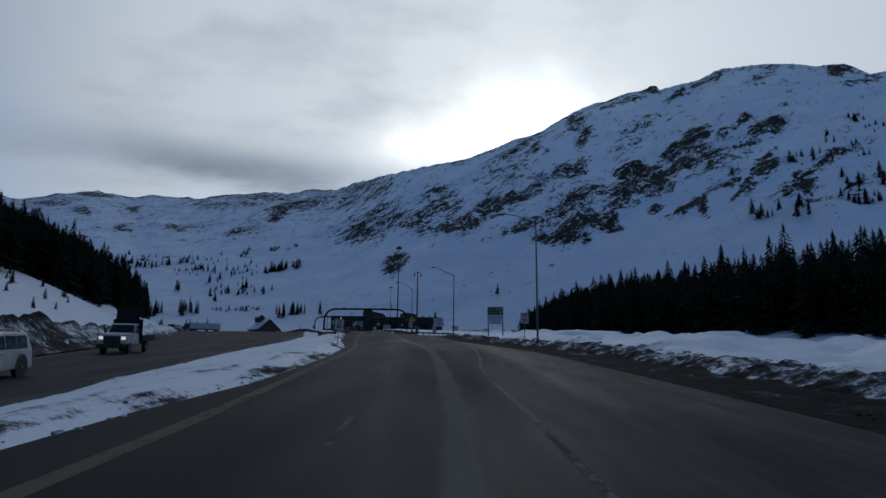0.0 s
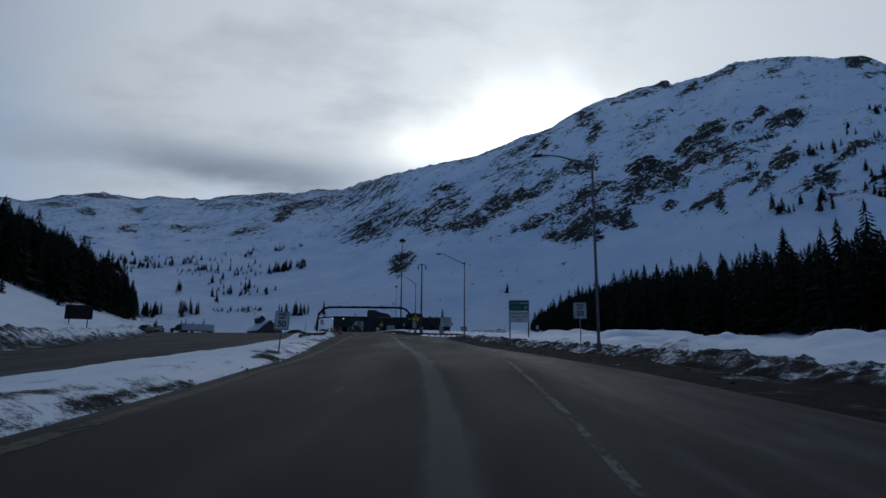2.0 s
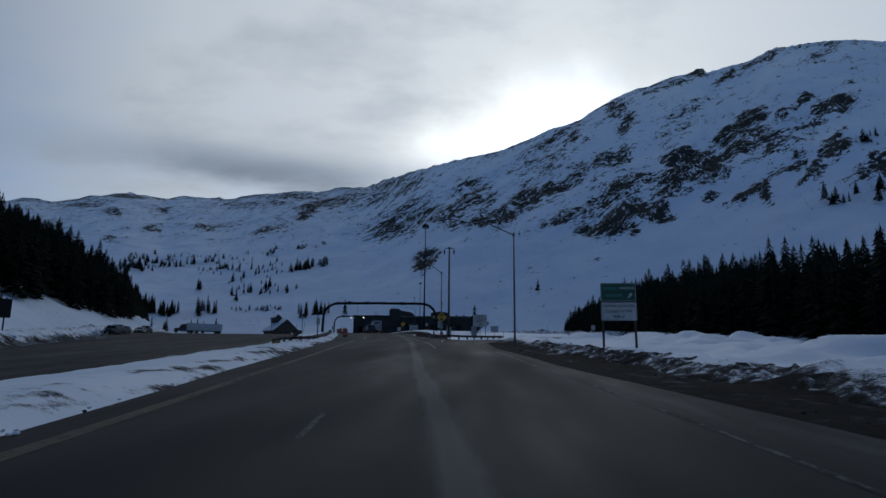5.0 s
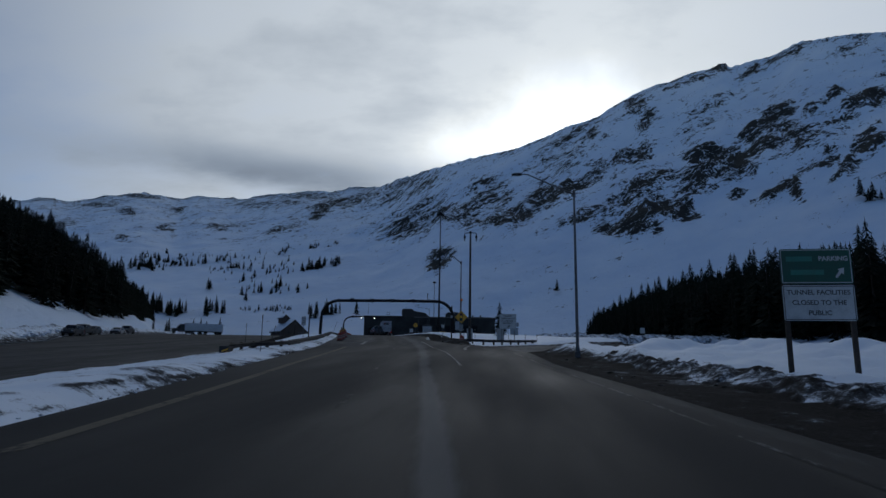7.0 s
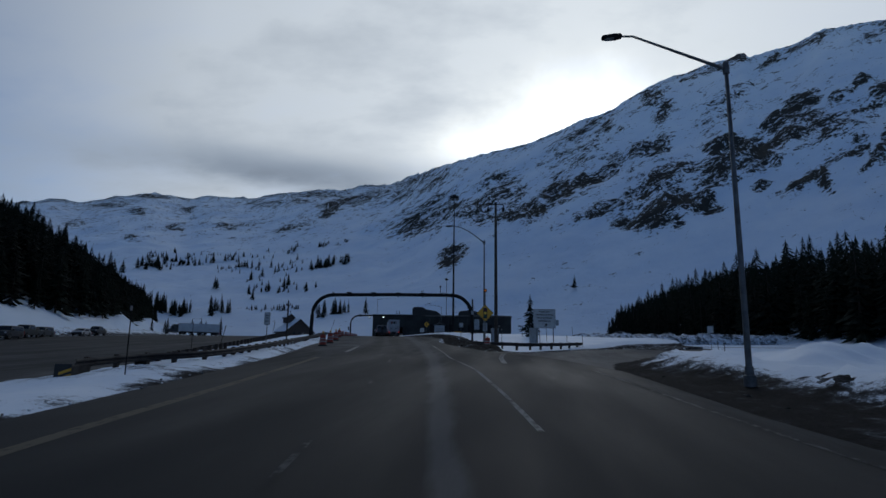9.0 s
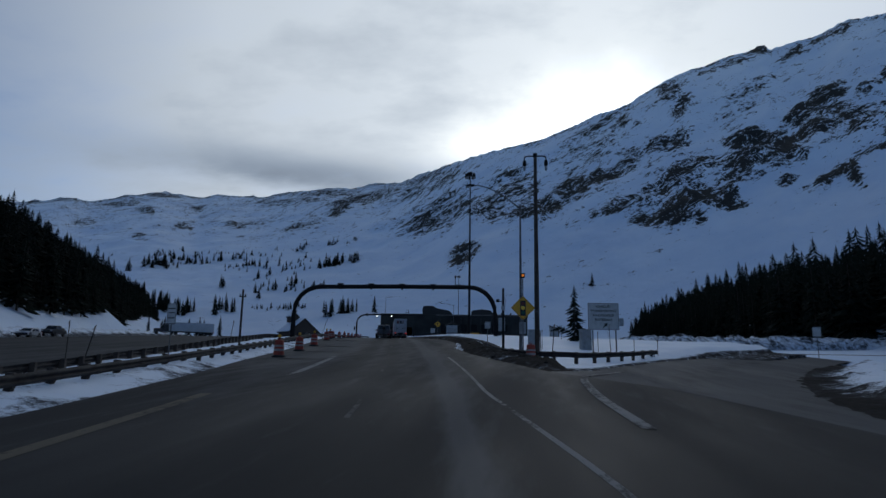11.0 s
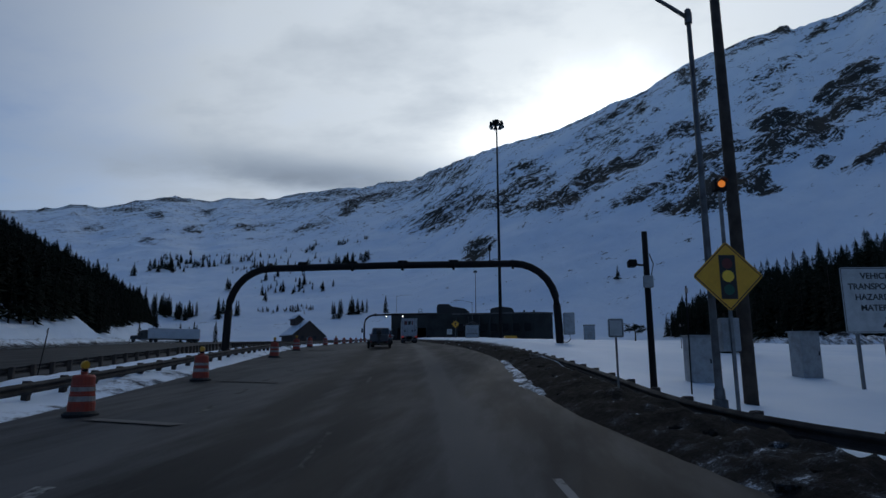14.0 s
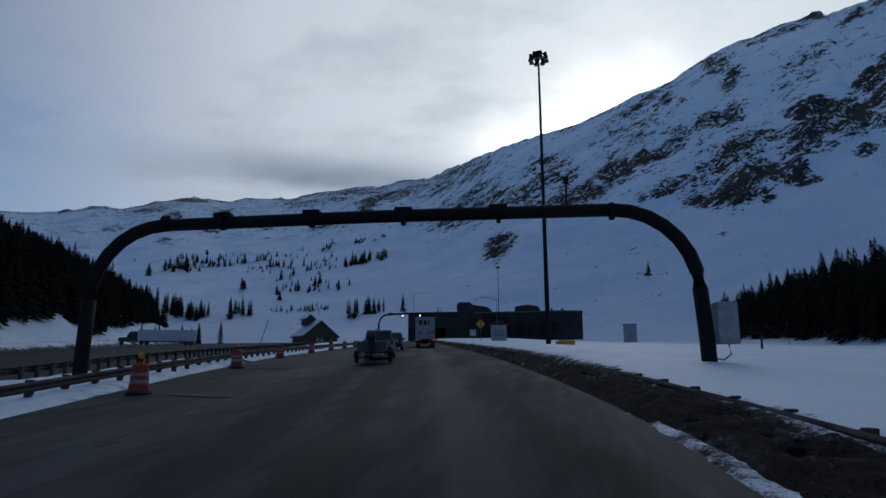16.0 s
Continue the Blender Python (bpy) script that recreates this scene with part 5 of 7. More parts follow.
def hazard_sign():
    s = thing("guide_sign", pose(-1.04, 155.05, 9.43, 0, 0, 6), "white hazardous materials direction sign on two posts in the snowy island", "sign")
    for x in (-0.85, 0.95):
        square_post(s, x, 0.06, -0.5, 3.55, 0.09, STEEL)
    p = plate(s, 2.42, 2.1, 2.62, WHITE_SIGN, BLACK_PAINT, "panel")
    for text, dz in (("VEHICLES", 0.76), ("TRANSPORTING", 0.42), ("HAZARDOUS", 0.08), ("MATERIALS", -0.26)):
        lettering(text, 0.27, BLACK_PAINT, p, pose(0, -0.007, dz), bold=0.006)
    arrow = bmesh.new()
    prism(arrow, [(-0.2, -0.15), (-0.13, -0.2), (0.06, -0.02), (0.14, -0.1), (0.19, 0.19), (-0.1, 0.14), (-0.02, 0.06)], -0.009, -0.006, "y")
    part("arrow", arrow, BLACK_PAINT, p, "", pose(0.12, 0, -0.7))
    b = part("side_box", box(bmesh.new(), (1.24, -0.06, 1.9), (1.55, 0.1, 2.5), 0.02), CABINET_GREY, s, "small grey side box")


hazard_sign()


def signal_ahead(m, z, size, label, symbol, beacon):
    s = thing("warning_sign", m, label, "sign", "yellow diamond signs")
    square_post(s, 0, 0.05, -0.5, z + (2.35 if beacon else 1.0), 0.075)
    h = size / 2
    p = part("panel", panel(bmesh.new(), size, size, 0.08, -0.004, 0.0), YELLOW_SIGN, s, "", pose(0, 0, z, 0, 45, 0))
    part("back_plate", panel(bmesh.new(), size, size, 0.08, 0.0005, 0.006), ALU, p)
    part("border", frame_lines(bmesh.new(), size - 0.06, size - 0.06, 0.025, -0.0075, -0.0055), BLACK_PAINT, p)
    if symbol == "signal":
        sy = part("symbol", box(bmesh.new(), (-0.2, -0.009, -0.56), (0.2, -0.0065, 0.52)), BLACK_PAINT, s, "black traffic light symbol", pose(0, 0, z))
        for mat, dz, r in ((DARK_RED, 0.31, 0.13), (AMBER_SHEET, 0.0, 0.145), (GREEN_SIGN, -0.33, 0.13)):
            d = bmesh.new()
            lathe(d, [(r, -0.0015), (r, 0.0015)], 20, pose(0, -0.011, dz, 90, 0, 0))
            part("disc", d, mat, sy)
    else:
        a = bmesh.new()
        prism(a, [(-0.1, -0.45), (0.1, -0.45), (0.1, 0.1), (0.26, 0.1), (0.0, 0.5), (-0.26, 0.1), (-0.1, 0.1)], -0.009, -0.0065, "y")
        part("symbol", a, BLACK_PAINT, s, "black arrow symbol", pose(0, 0, z))
    if beacon:
        hd = part("beacon_housing", box(bmesh.new(), (-0.15, -0.14, -0.16), (0.15, 0.12, 0.16), 0.03), BLACK_STEEL, s, "dark beacon housing", pose(0, 0.05, z + 2.3))
        ln = bmesh.new()
        lathe(ln, [(0.09, -0.01), (0.09, 0.02), (0.04, 0.04)], 16, pose(0, -0.14, 0, 90, 0, 0))
        part("lens", ln, AMBER, hd, "lit amber lens")
        vz = bmesh.new()
        prism(vz, [(0.14 * math.cos(radians(a)), 0.14 * math.sin(radians(a))) for a in range(20, 161, 20)] + [(0.13 * math.cos(radians(a)), 0.13 * math.sin(radians(a))) for a in range(160, 19, -20)], -0.28, -0.14, "y")
        part("visor", vz, BLACK_PAINT, hd)
        part("control_box", box(bmesh.new(), (-0.22, 0.09, -0.9), (0.22, 0.32, -0.1), 0.02), CABINET_GREY, s, "grey control box", pose(0, 0, z - 0.9))


DARK_RED = worn("dark_red_sheet", (0.10, 0.012, 0.010), 0.5, amount=0.15)
AMBER_SHEET = worn("amber_sheet", (0.85, 0.55, 0.03), 0.4, amount=0.05)
signal_ahead(pose(-7.36, 149.4, 9.1, 0, 0, 8), 3.07, 1.22, "yellow signal ahead diamond with a lit amber beacon on top", "signal", True)
signal_ahead(pose(-28.0, 268.0, 14.7, 0, 0, 10), 3.8, 1.22, "small yellow diamond warning sign beside the road", "arrow", False)


def small_notice(m, z, w, h, label, plain=False):
    s = thing("notice_sign", m, label, "sign")
    square_post(s, 0, 0.03, -0.4, z + h / 2, 0.05)
    p = plate(s, w, h, z, WHITE_SIGN, BLACK_PAINT)
    if plain:
        return
    bars(p, [(0, h * 0.25, w * 0.7, 0.05), (0, h * 0.05, w * 0.6, 0.05), (0, -h * 0.2, w * 0.7, 0.05)], BLACK_PAINT)


small_notice(pose(-9.9, 150.7, 9.5, 0, 0, 8), 1.52, 0.42, 0.5, "small plain grey notice plate on a thin post in the snow", True)
small_notice(pose(20.83, 168.7, 9.3, 0, 0, -8), 2.5, 0.75, 0.9, "small white sign at the foot of the dark conifers", True)
small_notice(pose(-23.42, 132.1, 8.24, 0, 0, -10), 2.0, 0.5, 0.95, "narrow grey notice board on a post between the guard rails")
small_notice(pose(-31.5, 285.0, 15.5, 0, 0, 10), 2.2, 1.3, 1.3, "small white notice near the tunnel booth")


def street_lamp(m, height, arm, rise, turn, label, curve=True, box_on=0.0):
    """A tapered steel pole with a bracket arm and a flat lamp head."""
    s = thing("street_lamp", m, label, "street lamp", "street lamps")
    part("pole", tube(bmesh.new(), [(0, 0, -0.5), (0, 0, 0.1), (0, 0, height * 0.5), (0, 0, height)], [0.105, 0.10, 0.085, 0.06], 14), LAMP_STEEL, s, smooth=True)
    base = part("base", lathe(bmesh.new(), [(0.19, -0.3), (0.19, 0.04), (0.14, 0.06), (0.13, 0.3), (0.106, 0.34)], 14), LAMP_STEEL, s)
    part("cap", lathe(bmesh.new(), [(0.09, 0), (0.09, 0.12), (0.03, 0.18)], 12), LAMP_STEEL, s, "", pose(0, 0, height))
    root = pose(0, 0, 0, 0, 0, turn)
    pts = []
    for i in range(9):
        f = i / 8
        pts.append(root @ Vector((-arm * f, 0, height - 0.12 + rise * (math.sin(f * math.pi / 2) if curve else min(1, f * 1.12)))))
    part("arm", tube(bmesh.new(), pts, [0.06 - 0.025 * i / 8 for i in range(9)], 10), LAMP_STEEL, s, smooth=True)
    hb = bmesh.new()
    prism(hb, [(0.06, -0.04), (0.06, 0.05), (-0.2, 0.075), (-0.58, 0.04), (-0.66, -0.01), (-0.56, -0.07), (-0.15, -0.07)], -0.14, 0.14, "y")
    bmesh.ops.bevel(hb, geom=list(hb.edges), offset=0.025, segments=1, affect="EDGES")
    hd = part("lamp_head", hb, BLACK_STEEL, s, "dark grey lamp head", Matrix.Translation(pts[-1]) @ root @ pose(0, 0, 0, 0, 0, 0))
    part("lens", box(bmesh.new(), (-0.52, -0.10, -0.092), (-0.2, 0.10, -0.072), 0.02), WALL_PAINT, hd, "unlit glass lens")
    part("photocell", lathe(bmesh.new(), [(0.035, 0.03), (0.035, 0.11), (0.02, 0.13)], 8), BLACK_STEEL, hd)
    part("bracket", lathe(bmesh.new(), [(0.105, -0.28), (0.105, 0.02)], 12), LAMP_STEEL, s, "", pose(0, 0, height))
    if box_on:
        part("service_box", box(bmesh.new(), (-0.75, -0.16, box_on - 0.3), (-0.12, 0.12, box_on + 0.3), 0.02), CABINET_GREY, s, "grey service box")
    return s


street_lamp(pose(8.95, 56.6, 3.85, 0, 0, 0), 11.2, 3.1, 1.05, -14, "tall steel street lamp with a curved arm in roadside snow")
street_lamp(pose(2.03, 107.0, 6.75, 0, 0, 0), 10.4, 3.45, 1.5, -4, "tall steel street lamp with a straight raised arm", False)
street_lamp(pose(-7.5, 150.4, 9.15, 0, 0, 0), 10.6, 3.45, 1.85, 0, "tall steel street lamp with curved arm on snowy island")
street_lamp(pose(-77.5, 436.0, 21.4, 0, 0, 0), 22.0, 7.0, 0.6, 180, "distant tall lamp post above the tunnel roof")
street_lamp(pose(-30.8, 340.0, 17.6, 0, 0, 0), 12.6, 4.3, 0.9, 0, "distant street lamp near the tunnel booth")


def timber_lamp():
    s = thing("lamp_pole", pose(-6.3, 151.8, 9.1), "tall dark timber pole with two hanging lamps on a crossarm", "lamp pole")
    part("pole", tube(bmesh.new(), [(0, 0, -0.6), (0, 0, 4), (0, 0, 15.3)], [0.19, 0.175, 0.12], 14), OLD_WOOD, s, smooth=True)
    part("crossarm", tube(bmesh.new(), [(-0.82, 0, 14.72), (-0.82, 0, 14.95), (-0.74, 0, 15.04), (-0.55, 0, 15.07), (0.55, 0, 15.07), (0.74, 0, 15.04), (0.82, 0, 14.95), (0.82, 0, 14.72)], 0.055, 8), BLACK_STEEL, s, "black steel crossarm")
    part("collar", lathe(bmesh.new(), [(0.16, 15.00), (0.16, 15.25)], 12), BLACK_STEEL, s)
    for x in (-0.82, 0.82):
        l_ = part("lamp", lathe(bmesh.new(), [(0.04, 0.02), (0.1, -0.02), (0.15, -0.2), (0.15, -0.38), (0.1, -0.48)], 14), BLACK_STEEL, s, "hanging black lamp housing", pose(x, 0, 14.74))
        part("lens", lathe(bmesh.new(), [(0.1, -0.49), (0.11, -0.7), (0.05, -0.86)], 14), CABINET_GREY, l_, "clouded glass lens")
    part("band", lathe(bmesh.new(), [(0.2, 3.0), (0.2, 3.05)], 14), STEEL, s)


timber_lamp()


def high_mast(m, height, n, label, scale=1.0):
    s = thing("high_mast_lamp", m, label, "light mast", "high masts")
    part("pole", tube(bmesh.new(), [(0, 0, -0.5), (0, 0, height * 0.4), (0, 0, height)], [0.24, 0.18, 0.09], 14), BLACK_STEEL, s, smooth=True)
    part("head_cap", lathe(bmesh.new(), [(0.16, height - 0.1), (0.24, height + 0.1), (0.42, height + 0.34), (0.40, height + 0.42), (0.12, height + 0.52)], 14), BLACK_STEEL, s)
    ring = bmesh.new()
    pts = [(0.70 * math.cos(a), 0.70 * math.sin(a), height + 0.02) for a in (2 * math.pi * k / 20 for k in range(21))]
    tube(ring, pts, 0.045, 6)
    part("ring", ring, BLACK_STEEL, s)
    for k in range(n):
        a = 360 * k / n + 15
        f = part("floodlight", lathe(bmesh.new(), [(0.05, 0.26), (0.15, 0.20), (0.17, -0.08), (0.12, -0.14), (0.24, -0.42), (0.26, -0.54)], 12), BLACK_STEEL, s, "black flood lamp",
                 pose(0.80 * math.cos(radians(a)), 0.80 * math.sin(radians(a)), height - 0.05, 0, 0, a))
        part("lens", lathe(bmesh.new(), [(0.23, -0.55), (0.21, -0.58)], 12), CABINET_GREY, f)
        part("bracket", box(bmesh.new(), (-0.72, -0.03, 0.02), (0.0, 0.03, 0.09)), BLACK_STEEL, f)


high_mast(pose(-15.7, 212.7, 12.5), 29.5, 8, "very tall dark light mast with a ring of flood lamps")
high_mast(pose(-38.5, 446.0, 22.0), 34.5, 6, "distant tall light mast behind the tunnel building")


# ---------------------------------------------------------------- guard rails
def rail_line(points, step=0.95):
    return smooth_line(points, step)


def w_profile(top):
    """Side profile of a W-shaped beam: (offset towards the road, height)."""
    z0 = top - 0.31
    out = [(0.0, z0), (0.03, z0 + 0.02), (0.075, z0 + 0.06), (0.08, z0 + 0.09), (0.02, z0 + 0.14), (0.02, z0 + 0.17), (0.08, z0 + 0.22), (0.075, z0 + 0.25), (0.03, z0 + 0.29), (0.0, z0 + 0.31)]
    return out + [(a - 0.012, b) for a, b in reversed(out)]


def guard_rail(name, line, lift, top, side, label, post_gap=2, post_mat=OLD_WOOD, beam_mat=RUST_STEEL, tops=False):
    pts = rail_line(line)
    s = thing(name, Matrix(), label, "guard rail", "guard rails")
    bm = bmesh.new()
    rings = []
    prof = w_profile(top)
    for i, p in enumerate(pts):
        d = (pts[min(i + 1, len(pts) - 1)] - pts[max(i - 1, 0)]).normalized()
        nrm = Vector((d.y, -d.x)) * side
        z = float(road_z(p.y)) + (min(lift, float(side_drop(p.x, p.y))) if lift < 0 else lift)
        rings.append([bm.verts.new((p.x + nrm.x * (a + 0.12), p.y + nrm.y * (a + 0.12), z + b)) for a, b in prof])
    k = len(prof)
    for r0, r1 in zip(rings, rings[1:]):
        for j in range(k):
            bm.faces.new((r0[j], r0[(j + 1) % k], r1[(j + 1) % k], r1[j]))
    bm.faces.new(rings[0]), bm.faces.new(rings[-1][::-1])
    part("beam", bm, beam_mat, s, "weathered steel beam")
    pm = bmesh.new()
    box(pm, (-0.09, -0.09, -0.6), (0.09, 0.09, top + 0.04), 0.012)
    post_me = mesh_from(pm, "post", post_mat)
    bb = bmesh.new()
    box(bb, (-0.075, 0.085, top - 0.36), (0.075, 0.125, top + 0.02), 0.01)
    block_me = mesh_from(bb, "spacer", post_mat)
    for i in range(1, len(pts) - 1, post_gap):
        p = pts[i]
        d = (pts[i + 1] - pts[i - 1]).normalized()
        ang = math.degrees(math.atan2(d.y, d.x)) - 180 * (side > 0)
        ob = new("post", post_me)
        ob.parent = s
        ob.matrix_basis = pose(p.x, p.y, float(road_z(p.y)) + (min(lift, float(side_drop(p.x, p.y))) if lift < 0 else lift), random.uniform(-1.5, 1.5), random.uniform(-1.5, 1.5), ang)
        sp = new("spacer", block_me)
        sp.parent = ob
    return s


def by_road(u, y0, y1, step=20):
    n = max(2, int((y1 - y0) / step) + 1)
    return [(float(road_x(y)) + float(u(y)), y) for y in np.linspace(y0, y1, n)]


rail_near = guard_rail("guard_rail", [(-21.2, 108.0), (-21.3, 112.0)] + by_road(lambda y: np.interp(y, [107.7, 114.0, 131.9, 151.5, 173.7, 197.6, 300.5, 410], [-11.1, -11.0, -11.5, -12.0, -12.3, -13.7, -13.0, -10.5]), 118.0, 405), -0.20, 0.78, 1,
                       "long weathered steel guard rail on timber posts along the snowy median")
guard_rail("guard_rail", [(-21.02, 111.9), (-25.34, 128.1), (-31.82, 151.5), (-35.56, 164.7), (-39.1, 178.7), (-48.53, 206.5), (-65.51, 265.7), (-85.71, 330.4), (-112.0, 405.0)], -0.36, 0.80, -1,
           "second dark guard rail facing the opposite carriageway")
guard_rail("guard_rail", [(2.82, 155.2), (-0.3, 149.4), (-3.5, 144.5), (-4.95, 143.2), (-6.45, 143.2)] + by_road(lambda y: np.interp(y, [145.5, 151.5, 158.6, 171.7, 201.6, 300.5], [5.2, 5.4, 5.9, 6.2, 6.5, 6.8]), 147.4, 300, 8), -0.33, 0.72, -1,
           "dark guard rail round the island half buried in dirty snow", 2)


def rail_terminal():
    s = thing("rail_terminal", pose(-21.2, 107.6, 6.0, 0, 0, 8), "black and yellow striped guard rail end terminal in snow", "guard rail end")
    part("end_box", box(bmesh.new(), (-0.12, 0.0, 0.25), (0.3, 1.2, 0.82), 0.04), RUST_STEEL, s)
    f = part("end_plate", box(bmesh.new(), (-0.3, -0.05, 0.2), (0.32, 0.0, 0.85), 0.02), BLACK_PAINT, s, "black end plate")
    for k in range(2):
        st = bmesh.new()
        z = 0.25 + 0.2 * k
        prism(st, [(-0.12, z), (0.31, z + 0.16), (0.31, z + 0.26), (-0.12, z + 0.1)], -0.056, -0.052, "y")
        part("stripe", st, YELLOW_SIGN, f, "yellow stripe")
    part("leg", box(bmesh.new(), (-0.07, 0.1, -0.5), (0.09, 0.26, 0.3), 0.01), OLD_WOOD, s)


rail_terminal()


def snow_stake(x, y, z, h, lean_x=0.0, lean_y=0.0, reflector=True, r=0.022):
    s = thing("snow_stake", pose(x, y, z, lean_x, lean_y, 0), "thin dark delineator stake standing in the snow", "stake", "snow stakes")
    part("rod", tube(bmesh.new(), [(0, 0, -0.4), (0, 0, h)], r, 6), BLACK_STEEL, s)
    if reflector:
        part("reflector", box(bmesh.new(), (-0.04, -0.03, h - 0.22), (0.04, -0.02, h - 0.06)), REFLECT, s)


for a in [(-6.53, 139.8, 8.24, 1.86, 0, -2), (-6.08, 138.6, 8.18, 2.17, 0, 5), (-1.63, 154.0, 8.85, 1.95, 0, -1), (-1.01, 152.0, 8.73, 2.5, 0, -2), (1.48, 156.5, 8.98, 1.35, 0, 0), (3.06, 155.5, 8.81, 1.5, 0, 0), (2.54, 154.4, 8.7, 0.75, 0, 0), (-7.6, 152.7, 9.34, 3.0, 0, 1), (-5.71, 157.0, 9.68, 1.4, 0, 0), (-18.41, 106.9, 6.52, 2.4, 0, 0), (-26.27, 130.5, 8.05, 1.6, 0, 14), (-31.14, 135.7, 8.44, 1.7, 0, 0), (-37.15, 197.5, 12.06, 2.8, 0, 18), (-32.7, 157.6, 9.88, 1.8, 0, 8), (-2.9, 173.7, 10.91, 1.6, 0, 0), (25.05, 197.6, 12.06, 2.4, 0, 4), (16.93, 211.4, 12.67, 2.2, 0, -3), (9.8, 226.2, 13.26, 2.2, 0, 0), (11.72, 138.6, 7.6, 1.5, 0, -4), (11.67, 137.0, 7.45, 1.5, 0, -5)]:
    snow_stake(*a)


def median_pole():
    s = thing("utility_post", pose(-27.87, 149.0, 9.08), "dark timber post with a small crossbar between the guard rails", "post")
    part("pole", tube(bmesh.new(), [(0, 0, -0.7), (0, 0, 4.3)], [0.085, 0.07], 10), OLD_WOOD, s)
    part("crossbar", box(bmesh.new(), (-0.26, -0.04, 3.72), (0.26, 0.04, 3.8), 0.01), OLD_WOOD, s)
    for x in (-0.2, 0.2):
        part("insulator", lathe(bmesh.new(), [(0.03, 3.8), (0.05, 3.86), (0.035, 3.96)], 8), BLACK_STEEL, s, "", pose(x, 0, 0))


median_pole()


def camera_post():
    s = thing("camera_post", pose(-8.79, 151.9, 9.1), "tall dark post with a camera and cable near its top", "post")
    part("pole", tube(bmesh.new(), [(0, 0, -0.5), (0, 0, 4.75)], [0.1, 0.08], 12), BLACK_STEEL, s, smooth=True)
    part("base", lathe(bmesh.new(), [(0.16, -0.3), (0.16, 0.12)], 12), BLACK_STEEL, s)
    a = part("arm", tube(bmesh.new(), [(0, 0, 3.75), (-0.3, 0, 3.8)], 0.03, 8), BLACK_STEEL, s)
    part("camera_housing", box(bmesh.new(), (-0.52, -0.2, 3.72), (-0.28, 0.14, 3.92), 0.03), BLACK_STEEL, a, "dark camera housing")
    part("cable", tube(bmesh.new(), [(0.1, 0, 4.1), (0.2, 0, 3.8), (0.12, 0, 3.45)], 0.015, 6), RUBBER, s)
    bm = bmesh.new()
    part("junction_box", box(bm, (-0.14, -0.2, 3.1), (0.14, -0.09, 3.45), 0.02), CABINET_GREY, s)


camera_post()


def cabinet(m, w, d, h, label):
    s = thing("utility_cabinet", m, label, "cabinet", "utility cabinets")
    part("body", box(bmesh.new(), (-w / 2, -d / 2, -0.3), (w / 2, d / 2, h), 0.02), CABINET_GREY, s)
    dr = part("door", box(bmesh.new(), (-w / 2 + 0.04, -d / 2 - 0.02, 0.08), (w / 2 - 0.04, -d / 2 - 0.003, h - 0.08), 0.006), CABINET_GREY, s)
    part("handle", box(bmesh.new(), (w / 2 - 0.14, -d / 2 - 0.05, h * 0.5), (w / 2 - 0.1, -d / 2 - 0.02, h * 0.5 + 0.14), 0.005), BLACK_STEEL, dr)
    lid = bmesh.new()
    prism(lid, [(-d / 2 - 0.05, h), (d / 2 + 0.05, h), (d / 2 + 0.05, h + 0.05), (-d / 2 - 0.05, h + 0.03)], -w / 2 - 0.04, w / 2 + 0.04, "x")
    part("lid", lid, CABINET_GREY, s)


cabinet(pose(-6.45, 156.2, 9.15, 0, 0, 8), 0.8, 0.6, 1.85, "grey steel utility cabinet standing in snow")
cabinet(pose(-2.07, 158.5, 9.5, 0, 0, 20), 0.85, 0.6, 1.7, "pale grey utility cabinet on the snowy island")


# traffic drums
def make_drum(light):
    s = thing("traffic_drum", Matrix(), "orange and white striped traffic drum on a black rubber base", "traffic drum", "traffic drums along the median")
    part("base", lathe(bmesh.new(), [(0.40, 0.0), (0.40, 0.05), (0.34, 0.10), (0.31, 0.11)], 16), RUBBER, s, "black rubber base")
    prof = [(0.30, 0.08), (0.295, 0.30), (0.285, 0.31), (0.28, 0.50), (0.27, 0.51), (0.265, 0.70), (0.255, 0.71), (0.25, 0.90), (0.22, 0.95), (0.08, 0.96), (0.07, 1.02), (0.03, 1.03)]
    part("body", lathe(bmesh.new(), prof, 20), ORANGE, s, "scuffed orange plastic body", smooth=False)
    for z0, z1, r0, r1 in ((0.335, 0.455, 0.288, 0.285), (0.57, 0.67, 0.272, 0.270)):
        part("band", lathe(bmesh.new(), [(r0, z0), (r1, z1)], 20), REFLECT, s, "dirty white reflective band")
    part("handle", tube(bmesh.new(), [(-0.08, 0, 1.0), (-0.07, 0, 1.1), (0.07, 0, 1.1), (0.08, 0, 1.0)], 0.015, 6), ORANGE, s)
    if light:
        lp = part("warning_lamp", lathe(bmesh.new(), [(0.07, 0), (0.07, 0.05), (0.03, 0.06)], 10), BLACK_STEEL, s, "", pose(0, 0, 1.03))
        part("lens", lathe(bmesh.new(), [(0.09, -0.05), (0.1, 0.0), (0.09, 0.05)], 14, pose(0, 0, 0.16, 90, 0, 0)), YELLOW_SIGN, lp, "unlit yellow lens")
    return s


